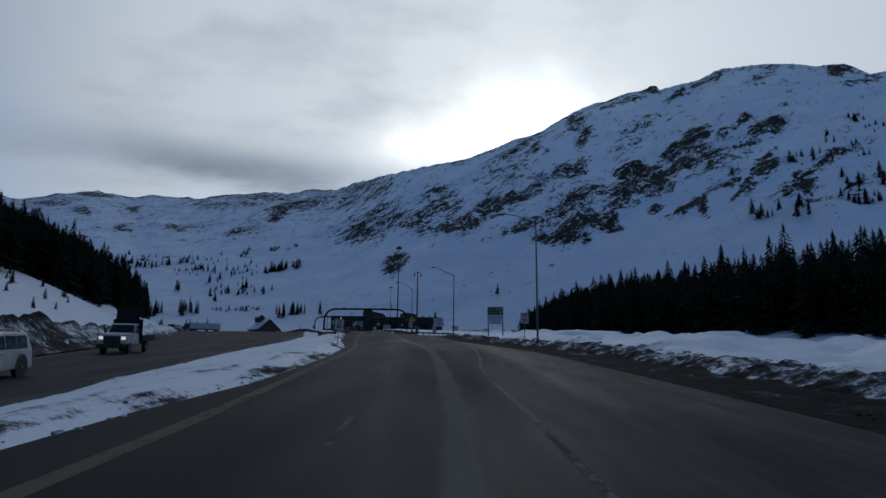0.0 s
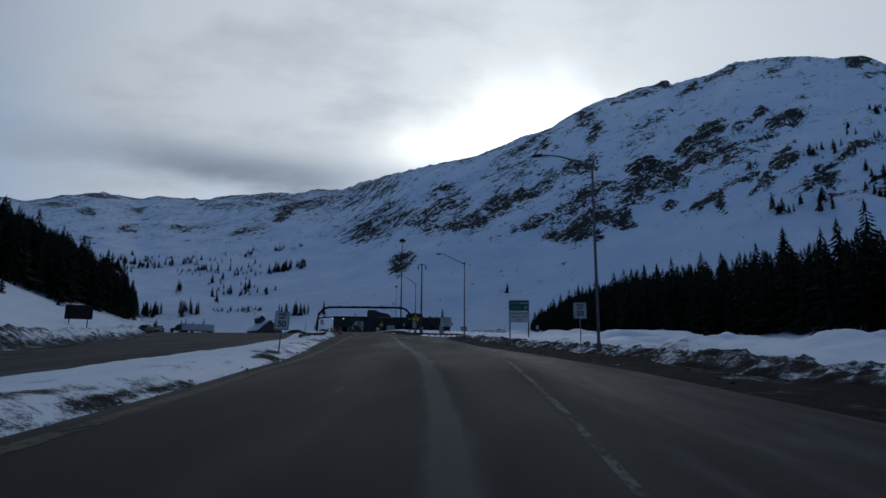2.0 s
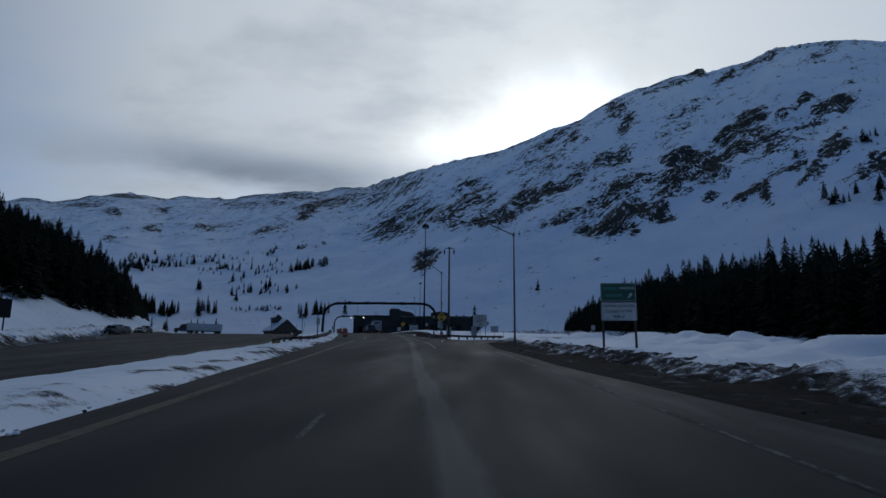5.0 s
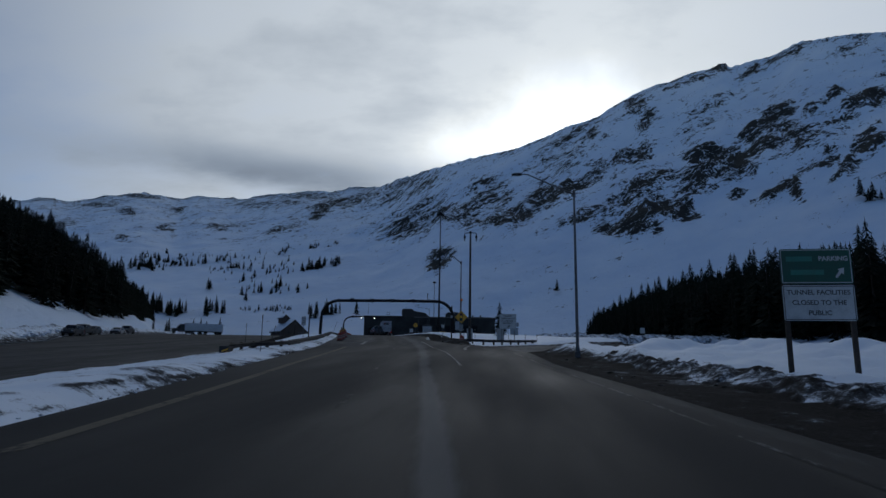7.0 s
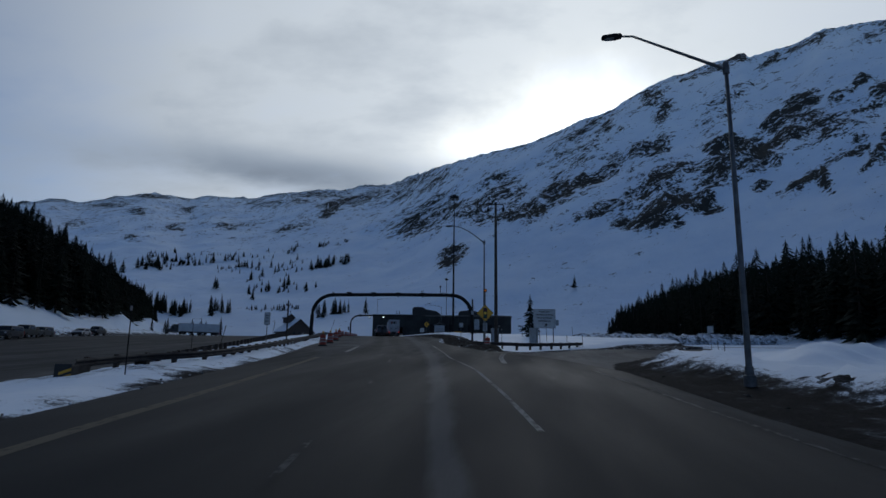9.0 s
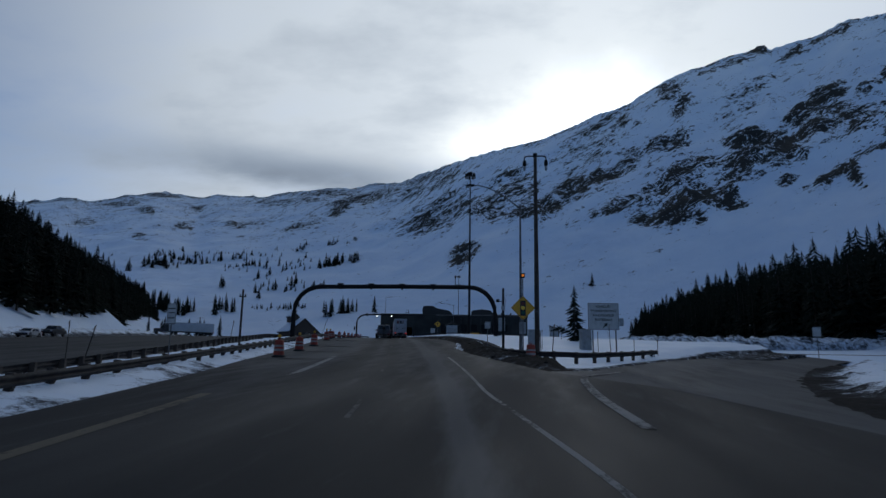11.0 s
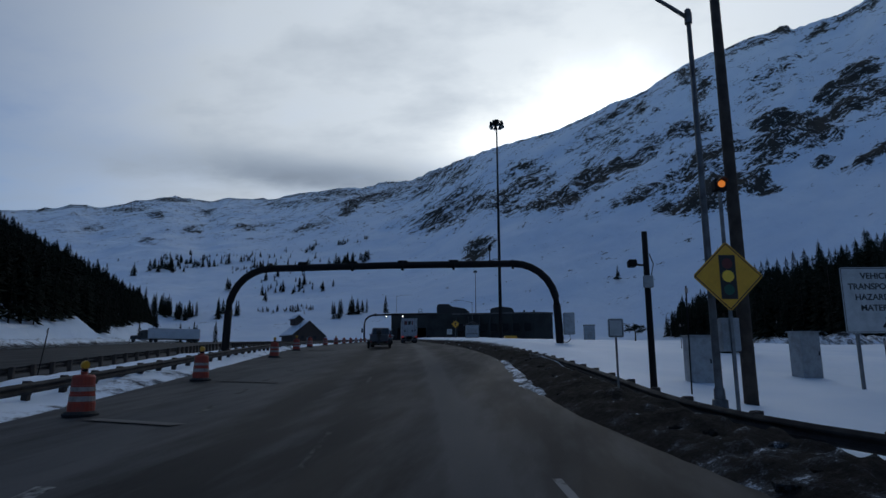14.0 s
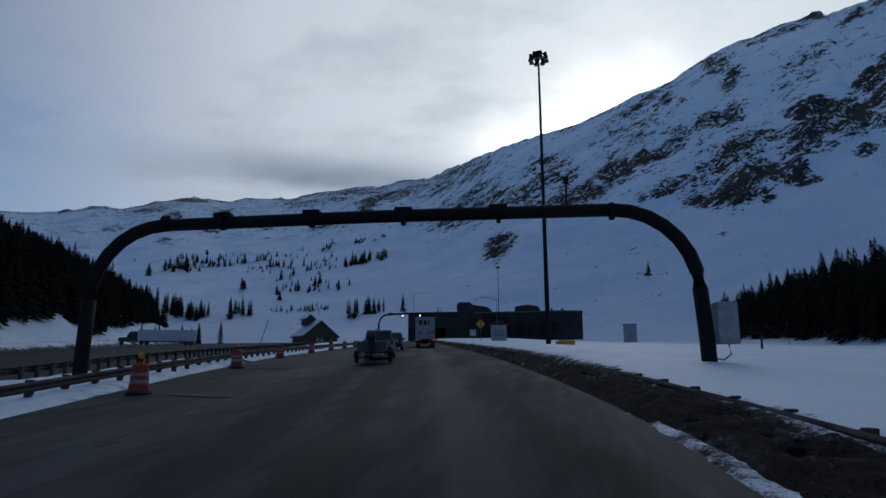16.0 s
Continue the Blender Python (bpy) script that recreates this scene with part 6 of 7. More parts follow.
drum_y = [140.0, 147.6, 156.2, 172.1, 184.7, 198.1, 211.4, 224.2, 237.0, 250.8, 264.7, 279.6, 294.6]
proto = {}
for i, y in enumerate(drum_y):
    light = i in (0, 1, 2, 3, 4, 7)
    u = float(np.interp(y, [140.0, 156.5, 171.7, 184.7, 198.1, 300.5], [-8.8, -9.1, -9.8, -10.6, -11.4, -10.4]))
    m = on_road(u, y, 0.0, random.uniform(0, 90))
    if light not in proto:
        proto[light] = make_drum(light)
        proto[light].matrix_basis = m
    else:
        copy_thing(proto[light], m)
copy_thing(proto[False], pose(-7.0, 143.3, 8.47))


# ---------------------------------------------------------------- gantry over the road
def gantry():
    s = thing("road_gantry", pose(-22.0, 176.8, 0.25, 0, 0, 4.0), "black tubular steel arch gantry spanning the road", "gantry")
    zl, top, half, rad = 11.05, 16.72, 11.85, 3.0
    pts = [(-half - 0.05, 0, zl - 1.0), (-half, 0, zl + 1.0), (-half + 0.05, 0, top - rad)]
    arc_l = [(-half + 0.05 + rad * (1 - math.cos(radians(a))), 0, top - rad + rad * math.sin(radians(a))) for a in range(12, 91, 13)]
    arc_r = [(half - rad * (1 - math.cos(radians(a))), 0, top - rad + 0.12 + rad * math.sin(radians(a))) for a in range(90, 11, -13)]
    part("leg", tube(bmesh.new(), pts, [0.27, 0.27, 0.27], 16), BLACK_STEEL, s, smooth=True)
    part("leg", tube(bmesh.new(), [(half + 0.15, 0, zl - 1.0), (half + 0.1, 0, zl + 1.0), (half, 0, top - rad + 0.12)], [0.27, 0.27, 0.27], 16), BLACK_STEEL, s, smooth=True)
    part("bend", tube(bmesh.new(), [pts[-1]] + arc_l, 0.262, 16), BLACK_STEEL, s, smooth=True)
    part("bend", tube(bmesh.new(), arc_r + [(half, 0, top - rad + 0.12)], 0.262, 16), BLACK_STEEL, s, smooth=True)
    part("beam", tube(bmesh.new(), [arc_l[-1], (0, 0, top + 0.12), arc_r[0]], 0.252, 16), BLACK_STEEL, s, smooth=True)
    for x in (arc_l[-1][0], -6.4, -2.75, 0.92, 4.6, arc_r[0][0]):
        fl = bmesh.new()
        lathe(fl, [(0.34, -0.08), (0.34, 0.08)], 18, pose(x, 0, top + 0.07, 0, 90, 0))
        part("flange", fl, BLACK_STEEL, s)
    for x in (-6.4, -2.75, 0.92, 4.6):
        part("sensor_box", box(bmesh.new(), (x - 0.34, -0.22, top + 0.22), (x + 0.34, 0.22, top + 0.44), 0.03), BLACK_STEEL, s, "black sensor box")
    for sx in (-half, half + 0.15):
        part("footing", lathe(bmesh.new(), [(0.4, zl - 1.2), (0.4, zl - 0.55), (0.34, zl - 0.5)], 16), DARK_CONCRETE, s, "concrete footing", pose(sx, 0, 0))
    bx = part("control_cabinet", box(bmesh.new(), (half + 0.42, -0.3, zl + 0.75), (half + 1.15, 0.3, zl + 2.25), 0.03), CABINET_GREY, s, "grey control cabinet")
    part("conduit", tube(bmesh.new(), [(half + 0.8, -0.1, zl + 0.75), (half + 0.85, -0.1, zl + 0.4), (half + 0.6, -0.1, zl + 0.2), (half + 0.3, -0.1, zl + 0.25)], 0.03, 8), STEEL, s)
    an = part("antenna", tube(bmesh.new(), [(7.2, 0, top + 0.25), (7.2, 0, top + 1.5)], 0.04, 8), BLACK_STEEL, s)
    part("antenna_arm", tube(bmesh.new(), [(7.2, 0, top + 0.36), (7.6, 0, top + 0.48), (7.85, 0, top + 0.42), (7.9, 0, top + 0.2)], 0.025, 8), BLACK_STEEL, an)
    part("antenna_tip", box(bmesh.new(), (7.1, -0.06, top + 1.2), (7.3, 0.06, top + 1.5), 0.02), BLACK_STEEL, an)


gantry()


def far_gantry():
    s = thing("signal_gantry", pose(-80.1, 385.0, 19.3, 0, 0, 8), "dark steel signal arm with two lit lamps before the tunnel", "gantry")
    pts = [(0, 0, -0.5), (0, 0, 7.0), (0.5, 0, 8.8), (1.8, 0, 10.1), (3.6, 0, 10.7), (14, 0, 11.0), (26, 0, 11.0)]
    part("arm", tube(bmesh.new(), pts, 0.36, 12), BLACK_STEEL, s, smooth=True)
    part("flange", box(bmesh.new(), (4.2, -0.5, 10.2), (5.0, 0.5, 11.4), 0.1), BLACK_STEEL, s)
    for x in (9.2, 16.0):
        h_ = part("signal_head", box(bmesh.new(), (x - 0.4, -0.5, 9.5), (x + 0.4, -0.1, 10.7), 0.05), BLACK_STEEL, s, "black signal head")
        part("lens", lathe(bmesh.new(), [(0.3, -0.02), (0.26, 0.06)], 14, pose(x, -0.5, 10.1, 90, 0, 0)), SIGNAL_LIT, h_, "lit white signal lens")
    part("side_signal", box(bmesh.new(), (-1.2, -0.3, 3.5), (-0.6, 0.3, 5.2), 0.05), BLACK_STEEL, s, "black side signal")


far_gantry()


# ---------------------------------------------------------------- buildings
def tunnel_portal():
    zf = 20.6
    s = thing("tunnel_portal", pose(0, 424.0, zf), "long dark concrete tunnel portal building under a snow slope", "building")
    x0, x1, top = -77.4, -2.0, 12.6
    o0, o1, oh = -74.5, -60.5, 6.2
    W = bmesh.new()
    box(W, (x0, 0, -1), (o0, 1.2, top))
    part("wall", W, DARK_CONCRETE, s)
    part("wall", box(bmesh.new(), (o0, 0.002, oh), (o1, 1.2, top)), DARK_CONCRETE, s)
    part("wall", box(bmesh.new(), (o1, 0, -1), (-48, 1.2, top)), DARK_CONCRETE, s)
    wing = bmesh.new()
    prism(wing, [(-48, 0.0), (-9, -2.5), (-1, 1.5), (-1, 26), (-48, 26)], -1, top - 0.5, "z")
    part("wing", wing, DARK_CONCRETE, s, "dark side wing")
    part("wall", box(bmesh.new(), (x0, 1.2, -1), (x0 + 1.2, 26, top)), DARK_CONCRETE, s)
    part("roof", box(bmesh.new(), (x0 - 0.3, -0.4, top), (-47.5, 26, top + 0.5), 0.08), DARK_ROOF, s)
    cop = bmesh.new()
    prism(cop, [(-48.2, -0.3), (-9, -2.8), (-0.7, 1.4), (-0.7, 26.3), (-48.2, 26.3)], top - 0.5, top + 0.1, "z")
    part("coping", cop, CONCRETE, s, "paler concrete coping")
    tun = bmesh.new()
    for lo, hi in (((o0 - 0.6, 1.2, -1), (o0, 70, oh + 0.6)), ((o1, 1.2, -1), (o1 + 0.6, 70, oh + 0.6)), ((o0, 1.2, oh), (o1, 70, oh + 0.6)), ((o0, 69.4, -1), (o1, 70, oh))):
        box(tun, lo, hi)
    part("tunnel_lining", tun, DARK_CONCRETE, s, "dark tunnel lining")
    for k in range(9):
        x = -56 + k * 5.2 if k else -58.5
        part("pilaster", box(bmesh.new(), (x - 0.35, -3.2 if x > -47 else -0.25, 0), (x + 0.35, -0.002 if x < -47 else 0.2, top - 1.5), 0.05), DARK_CONCRETE, s)
    for k in range(7):
        x = -45.5 + k * 5.2
        part("louvre", box(bmesh.new(), (x, -3.0, 4.0), (x + 3.2, -1.0, 7.5), 0.05), BLACK_STEEL, s, "dark louvred opening")
    for x, w in ((-56.0, 15.0), (-30.0, 11.0)):
        v = bmesh.new()
        prism(v, [(0, 0), (w, 0), (w, 1.6), (w * 0.9, 2.7), (w * 0.45, 3.4 if w > 12 else 3.0), (w * 0.4, 4.9 if w > 12 else 3.2), (w * 0.02, 5.0 if w > 12 else 2.6), (-0.4, 3.2 if w > 12 else 1.2)], 6, 16, "y")
        bmesh.ops.bevel(v, geom=list(v.edges), offset=0.35, segments=2, affect="EDGES")
        part("ventilation_hood", v, DARK_ROOF, s, "dark rounded ventilation hood", pose(x, 0, top + 0.3))
    fr = part("roof_frame", tube(bmesh.new(), [(-64.5, 2, top), (-64.3, 2, top + 2.6), (-62.9, 2, top + 2.6), (-62.7, 2, top)], 0.12, 6), BLACK_STEEL, s, "steel roof frame")
    part("crossbar", tube(bmesh.new(), [(-64.4, 2, top + 1.3), (-62.8, 2, top + 1.3)], 0.1, 6), BLACK_STEEL, fr)
    for x in (-14.0, -9.5):
        part("roof_post", box(bmesh.new(), (x - 0.4, 0, top - 0.2), (x + 0.4, 1, top + 1.2), 0.1), DARK_ROOF, s)


tunnel_portal()


def booth():
    s = thing("control_booth", pose(-26.4, 290.0, 15.5, 0, 0, 8), "small grey booth with a dark roof and pale panel", "booth")
    part("body", box(bmesh.new(), (-1.6, -1.6, -0.5), (1.6, 1.6, 4.0), 0.05), CABINET_GREY, s)
    r = bmesh.new()
    prism(r, [(-2.0, 3.9), (0, 4.9), (2.0, 3.9), (2.0, 4.12), (0, 5.15), (-2.0, 4.12)], -2.0, 2.0, "y")
    part("roof", r, DARK_ROOF, s)
    w = part("window", box(bmesh.new(), (-1.2, -1.66, 1.9), (1.2, -1.602, 3.1), 0.02), WALL_PAINT, s, "pale panel across the front")
    part("window_frame", box(bmesh.new(), (-1.35, -1.64, 1.75), (1.35, -1.605, 1.88)), DARK_ROOF, w)


booth()


def lodge():
    s = thing("house", pose(-127.3, 440.0, 21.6, 0, 0, 48), "dark timber house with a steep snow-covered gable roof", "house")
    part("wall", prism(bmesh.new(), [(-9.0, -1), (9.0, -1), (9.0, 2.6), (0, 9.6), (-9.0, 2.6)], -6.0, 6.0, "y"), TIMBER_WALL, s)
    for sg in (-1, 1):
        r = bmesh.new()
        prism(r, [(sg * 9.8, 2.0), (0, 9.75), (0, 10.1), (sg * 9.9, 2.35)], -6.8, 6.8, "y")
        rf = part("roof", r, DARK_ROOF, s)
        if sg < 0:
            sn = bmesh.new()
            prism(sn, [(sg * 9.6, 2.6), (sg * 0.3, 9.9), (sg * 0.3, 10.35), (sg * 9.5, 3.1)], -6.6, 6.6, "y")
            part("roof_snow", sn, SNOW, rf, "thick snow on the roof")
    d = part("dormer", prism(bmesh.new(), [(-5.0, 8.0), (-0.5, 8.0), (-0.5, 11.0), (-2.7, 12.6), (-5.0, 11.0)], 0.0, 5.0, "y"), TIMBER_WALL, s)
    part("dormer_roof", prism(bmesh.new(), [(-5.6, 10.7), (-2.7, 12.9), (0.1, 10.7), (0.1, 11.0), (-2.7, 13.3), (-5.6, 11.0)], -0.5, 5.5, "y"), DARK_ROOF, d)
    part("roof_snow", prism(bmesh.new(), [(-5.5, 11.1), (-2.8, 13.35), (-2.8, 13.7), (-5.5, 11.5)], -0.4, 5.4, "y"), SNOW, d, "thick snow on the dormer roof")
    for x in (-3.5, 0.0, 3.5):
        w = part("window", box(bmesh.new(), (x - 0.7, -6.06, 1.0), (x + 0.7, -6.003, 2.4)), BLACK_PAINT, s, "dark window")
        part("window_frame", frame_lines(bmesh.new(), 1.6, 1.6, 0.1, -6.1, -6.065), OLD_WOOD, w, "", pose(x, 0, 1.7))


lodge()


def tank():
    s = thing("utility_shed", pose(6.4, 330.0, 17.2), "square grey utility block in the snow beyond the road", "shed")
    part("body", box(bmesh.new(), (-1.6, -1.5, -0.5), (1.6, 1.5, 4.2), 0.08), CABINET_GREY, s)
    part("roof", box(bmesh.new(), (-1.75, -1.65, 4.2), (1.75, 1.65, 4.4), 0.04), DARK_ROOF, s)
    part("door", box(bmesh.new(), (-0.6, -1.56, 0), (0.6, -1.503, 2.2), 0.01), WALL_PAINT, s)


tank()


def sand_box():
    s = thing("grit_bin", pose(-14.33, 206.5, 12.41, 0, 0, 8), "yellow plastic grit bin beside the light mast", "grit bin")
    part("body", prism(bmesh.new(), [(-0.6, -0.3), (0.6, -0.3), (0.7, 0.62), (-0.7, 0.62)], -0.6, 0.6, "y"), YELLOW_SIGN, s)
    part("lid", prism(bmesh.new(), [(-0.75, 0.62), (0.75, 0.62), (0.62, 0.8), (-0.62, 0.8)], -0.7, 0.7, "y"), YELLOW_SIGN, s)


sand_box()


def shrub():
    """A low ragged conifer, bent by the wind, with boughs spread to the sides."""
    r = random.Random(77)
    s = thing("shrub", pose(-1.37, 199.6, 12.37), "low ragged dark conifer shrub standing in deep snow", "shrub")
    part("trunk", tube(bmesh.new(), [(0, 0, -0.6), (0.05, 0, 0.7), (-0.05, 0.02, 1.5)], [0.09, 0.07, 0.03], 7), BARK, s)
    for k in range(9):
        a = k * 2.4 + r.uniform(-0.3, 0.3)
        ln, z0 = r.uniform(0.9, 1.6), r.uniform(0.6, 1.35)
        tip = Vector((math.cos(a) * ln, math.sin(a) * ln * 0.7, z0 + r.uniform(0.0, 0.5)))
        b = part("branch", tube(bmesh.new(), [(0, 0, z0), tip * 0.55 + Vector((0, 0, z0 * 0.42)), tip], [0.035, 0.025, 0.01], 5), BARK, s)
        bm = bmesh.new()
        for _ in range(46):
            f = r.uniform(0.3, 1.05)
            c = Vector((tip.x * f, tip.y * f, z0 + (tip.z - z0) * f)) + Vector((r.gauss(0, 0.11), r.gauss(0, 0.11), r.gauss(0, 0.09)))
            d = Vector((r.gauss(0, 1), r.gauss(0, 1), r.gauss(0, 0.6))).normalized() * 0.16
            e = d.orthogonal().normalized() * 0.05
            bm.faces.new([bm.verts.new(c - d), bm.verts.new(c + e), bm.verts.new(c + d), bm.verts.new(c - e)])
        part("needles", bm, NEEDLES, b)


shrub()
tree(-2.0, 168.0, 5.8, 6, 40, "small sparse conifer on the snowy island", "", 10.55)


# ---------------------------------------------------------------- vehicles
GLASS = worn("dark_car_glass", (0.012, 0.014, 0.016), 0.08, 0.0, amount=0.15, relief=0.0)
CHROME = worn("dull_chrome", (0.45, 0.46, 0.47), 0.25, 0.9, amount=0.3)
PLASTIC = worn("black_bumper_plastic", (0.02, 0.02, 0.021), 0.6, amount=0.5)
RIM = worn("alloy_rim", (0.30, 0.31, 0.32), 0.4, 0.7, amount=0.5)
RED_LENS = worn("red_tail_lens", (0.35, 0.012, 0.01), 0.25, amount=0.2)
CLEAR_LENS = worn("clear_lamp_lens", (0.55, 0.56, 0.58), 0.2, amount=0.2)
PLATE_GREY = worn("plate_grey", (0.35, 0.36, 0.38), 0.5, amount=0.2)


def paint(name, colour):
    m = worn(name, colour, 0.32, 0.0, dirt=(0.075, 0.07, 0.063), amount=0.55, scale=1.6)
    return m


def wheel(parent, x, y, r, w, dual=False):
    side = 1 if x > 0 else -1
    t = bmesh.new()
    lathe(t, [(r * 0.62, -w / 2), (r * 0.93, -w / 2), (r, -w * 0.36), (r, w * 0.36), (r * 0.93, w / 2), (r * 0.62, w / 2)], 22, pose(0, 0, 0, 0, 90, 0))
    wh = part("wheel", t, RUBBER, parent, "dirty black tyre", pose(x, y, r))
    rm = bmesh.new()
    lathe(rm, [(r * 0.6, -0.02), (r * 0.6, 0.0), (r * 0.5, -0.015), (r * 0.22, -0.02), (r * 0.18, 0.025), (r * 0.05, 0.03)], 18, pose(side * w * 0.47, 0, 0, 0, 90 * side, 0))
    part("rim", rm, RIM, wh, "grey rim")
    return wh


def hull(parent, name, width, outline, material, bevel=0.06, label="", m=None, taper=None):
    """A car body from its side outline (y, z); taper narrows it above a height."""
    bm = bmesh.new()
    prism(bm, outline, -width / 2, width / 2, "x")
    if taper:
        z0, z1, k = taper
        for v in bm.verts:
            f = min(1, max(0, (v.co.z - z0) / (z1 - z0)))
            v.co.x *= 1 - (1 - k) * f
    bmesh.ops.bevel(bm, geom=list(bm.edges), offset=bevel, segments=2, affect="EDGES", profile=0.6)
    return part(name, bm, material, parent, label, m)


def pane(parent, pts, material=GLASS, label="dark tinted glass", name="window", t=0.012):
    """A flat pane with a little thickness through four corners."""
    pts = [Vector(p) for p in pts]
    n = (pts[1] - pts[0]).cross(pts[2] - pts[0]).normalized() * t
    bm = bmesh.new()
    a = [bm.verts.new(p - n) for p in pts]
    b = [bm.verts.new(p + n) for p in pts]
    k = len(pts)
    bm.faces.new(a[::-1]), bm.faces.new(b)
    for j in range(k):
        bm.faces.new((a[j], a[(j + 1) % k], b[(j + 1) % k], b[j]))
    return part(name, bm, material, parent, label)


def wagon(name, m, label, category, colour, L, W, H, clear, rear, front, roof_rails=False, white_roof=False, plate_label="", lit=False, mirrors=True, pillar=0.06):
    """A boxy car: length, width, height, sill height; rear and front give where the roof ends and the screens slope to."""
    s = thing(name, m, label, category)
    belt = clear + (H - clear) * 0.52
    y0, y1 = -L / 2, L / 2
    bonnet = belt - 0.06
    body = [(y0 + 0.05, clear), (y1 - 0.1, clear), (y1, clear + 0.2), (y1 - 0.02, bonnet - 0.12), (y1 - 0.16, bonnet), (front[1], belt), (y0 + 0.02, belt), (y0, clear + 0.3)]
    hull(s, "body", W, body, colour, 0.05, "", None, (clear + 0.3, belt, 0.97))
    cab = [(rear[1], belt - 0.02), (front[1], belt - 0.02), (front[0], H - 0.06), (front[0] - 0.2, H), (rear[0] + 0.12, H), (rear[0], H - 0.05)]
    top_k = 0.84
    hull(s, "cabin", W * 0.965, cab, colour, 0.04, "", None, (belt, H, top_k))
    w2 = W * 0.965 / 2

    def side(y, z, sg):
        f = min(1, max(0, (z - belt) / (H - belt)))
        return (sg * (w2 * (1 - (1 - top_k) * f) + 0.006), y, z)

    zb, zt = belt + 0.05, H - 0.13
    span = front[0] - rear[0]
    slope_f = (front[1] - front[0]) * (1 - (zb - belt) / (H - belt))
    slope_r = (rear[1] - rear[0]) * (1 - (zb - belt) / (H - belt))
    cuts = [(rear[0] + 0.18 + slope_r * 0.0, rear[0] + span * 0.33), (rear[0] + span * 0.33 + 0.1, rear[0] + span * 0.66), (rear[0] + span * 0.66 + 0.1, front[0] - 0.08)]
    for sg in (-1, 1):
        for j, (a, b) in enumerate(cuts):
            b2 = b + (slope_f * 0.8 if j == 2 else 0)
            pane(s, [side(a, zb, sg), side(b2, zb, sg), side(b, zt, sg), side(a, zt, sg)])
        part("handle", box(bmesh.new(), (sg * W * 0.485 - 0.02, 0.1, belt - 0.14), (sg * W * 0.485 + 0.02, 0.28, belt - 0.1), 0.008), PLASTIC, s)
        if mirrors:
            mi = part("mirror", box(bmesh.new(), (-0.12, -0.06, -0.09), (0.12, 0.06, 0.11), 0.03), PLASTIC, s, "dark door mirror", pose(sg * (W / 2 + 0.1), front[0] + slope_f * 0.4, belt + 0.1))
            part("mirror_glass", box(bmesh.new(), (-0.1, -0.07, -0.07), (0.1, -0.06, 0.09)), CHROME, mi)
    wr = w2 * 0.86

    def rear_pt(x, z):
        f = (z - belt) / (H - belt)
        return (x, rear[1] + (rear[0] - rear[1]) * f - 0.012, z)

    pane(s, [rear_pt(-wr, zb), rear_pt(wr, zb), rear_pt(wr * 0.92, zt + 0.03), rear_pt(-wr * 0.92, zt + 0.03)], name="rear_window")

    def front_pt(x, z):
        f = (z - belt) / (H - belt)
        return (x, front[1] + (front[0] - front[1]) * f + 0.012, z)

    pane(s, [front_pt(wr, zb), front_pt(-wr, zb), front_pt(-wr * 0.92, zt + 0.03), front_pt(wr * 0.92, zt + 0.03)], name="windscreen")
    part("rear_bumper", box(bmesh.new(), (-W / 2 + 0.02, y0 - 0.08, clear + 0.02), (W / 2 - 0.02, y0 + 0.12, clear + 0.34), 0.05), PLASTIC, s)
    part("front_bumper", box(bmesh.new(), (-W / 2 + 0.02, y1 - 0.12, clear + 0.0), (W / 2 - 0.02, y1 + 0.07, clear + 0.3), 0.05), PLASTIC, s)
    part("grille", box(bmesh.new(), (-W * 0.28, y1 - 0.03, clear + 0.36), (W * 0.28, y1 + 0.02, bonnet - 0.16), 0.02), PLASTIC, s, "black grille")
    for sg in (-1, 1):
        part("headlight", box(bmesh.new(), (sg * W * 0.40 - 0.15, y1 - 0.08, bonnet - 0.36), (sg * W * 0.40 + 0.15, y1 + 0.015, bonnet - 0.14), 0.03), HEAD_LIT if lit else CLEAR_LENS, s, "lit headlight" if lit else "clear headlight")
        tl = part("tail_light", box(bmesh.new(), (sg * W * 0.455 - 0.085, y0 - 0.025, belt - 0.52), (sg * W * 0.455 + 0.085, y0 + 0.1, belt + 0.06), 0.02), RED_LENS, s, "red and clear tail light")
        part("reverse_lens", box(bmesh.new(), (sg * W * 0.455 - 0.07, y0 - 0.032, belt - 0.48), (sg * W * 0.455 + 0.07, y0 - 0.026, belt - 0.26)), CLEAR_LENS, tl)
    pl = part("number_plate", box(bmesh.new(), (-0.16, y0 - 0.03, belt - 0.42), (0.16, y0 - 0.012, belt - 0.26), 0.004), PLATE_GREY, s, "grey plate with plain bars")
    part("writing", box(bmesh.new(), (-0.12, y0 - 0.034, belt - 0.37), (0.12, y0 - 0.031, belt - 0.31)), BLACK_PAINT, pl)
    r = (0.38 if H > 1.7 else 0.33)
    for sg in (-1, 1):
        for yy in (y0 + L * 0.19, y1 - L * 0.19):
            ar = bmesh.new()
            lathe(ar, [(r + 0.09, -0.04), (r + 0.09, 0.012), (r * 0.9, 0.014)], 20, pose(0, 0, 0, 0, 90 * sg, 0))
            part("wheel_arch", ar, PLASTIC, s, "dark wheel arch", pose(sg * W / 2 * 0.995, yy, r + 0.02))
            wheel(s, sg * (W / 2 - 0.11), yy, r, 0.25)
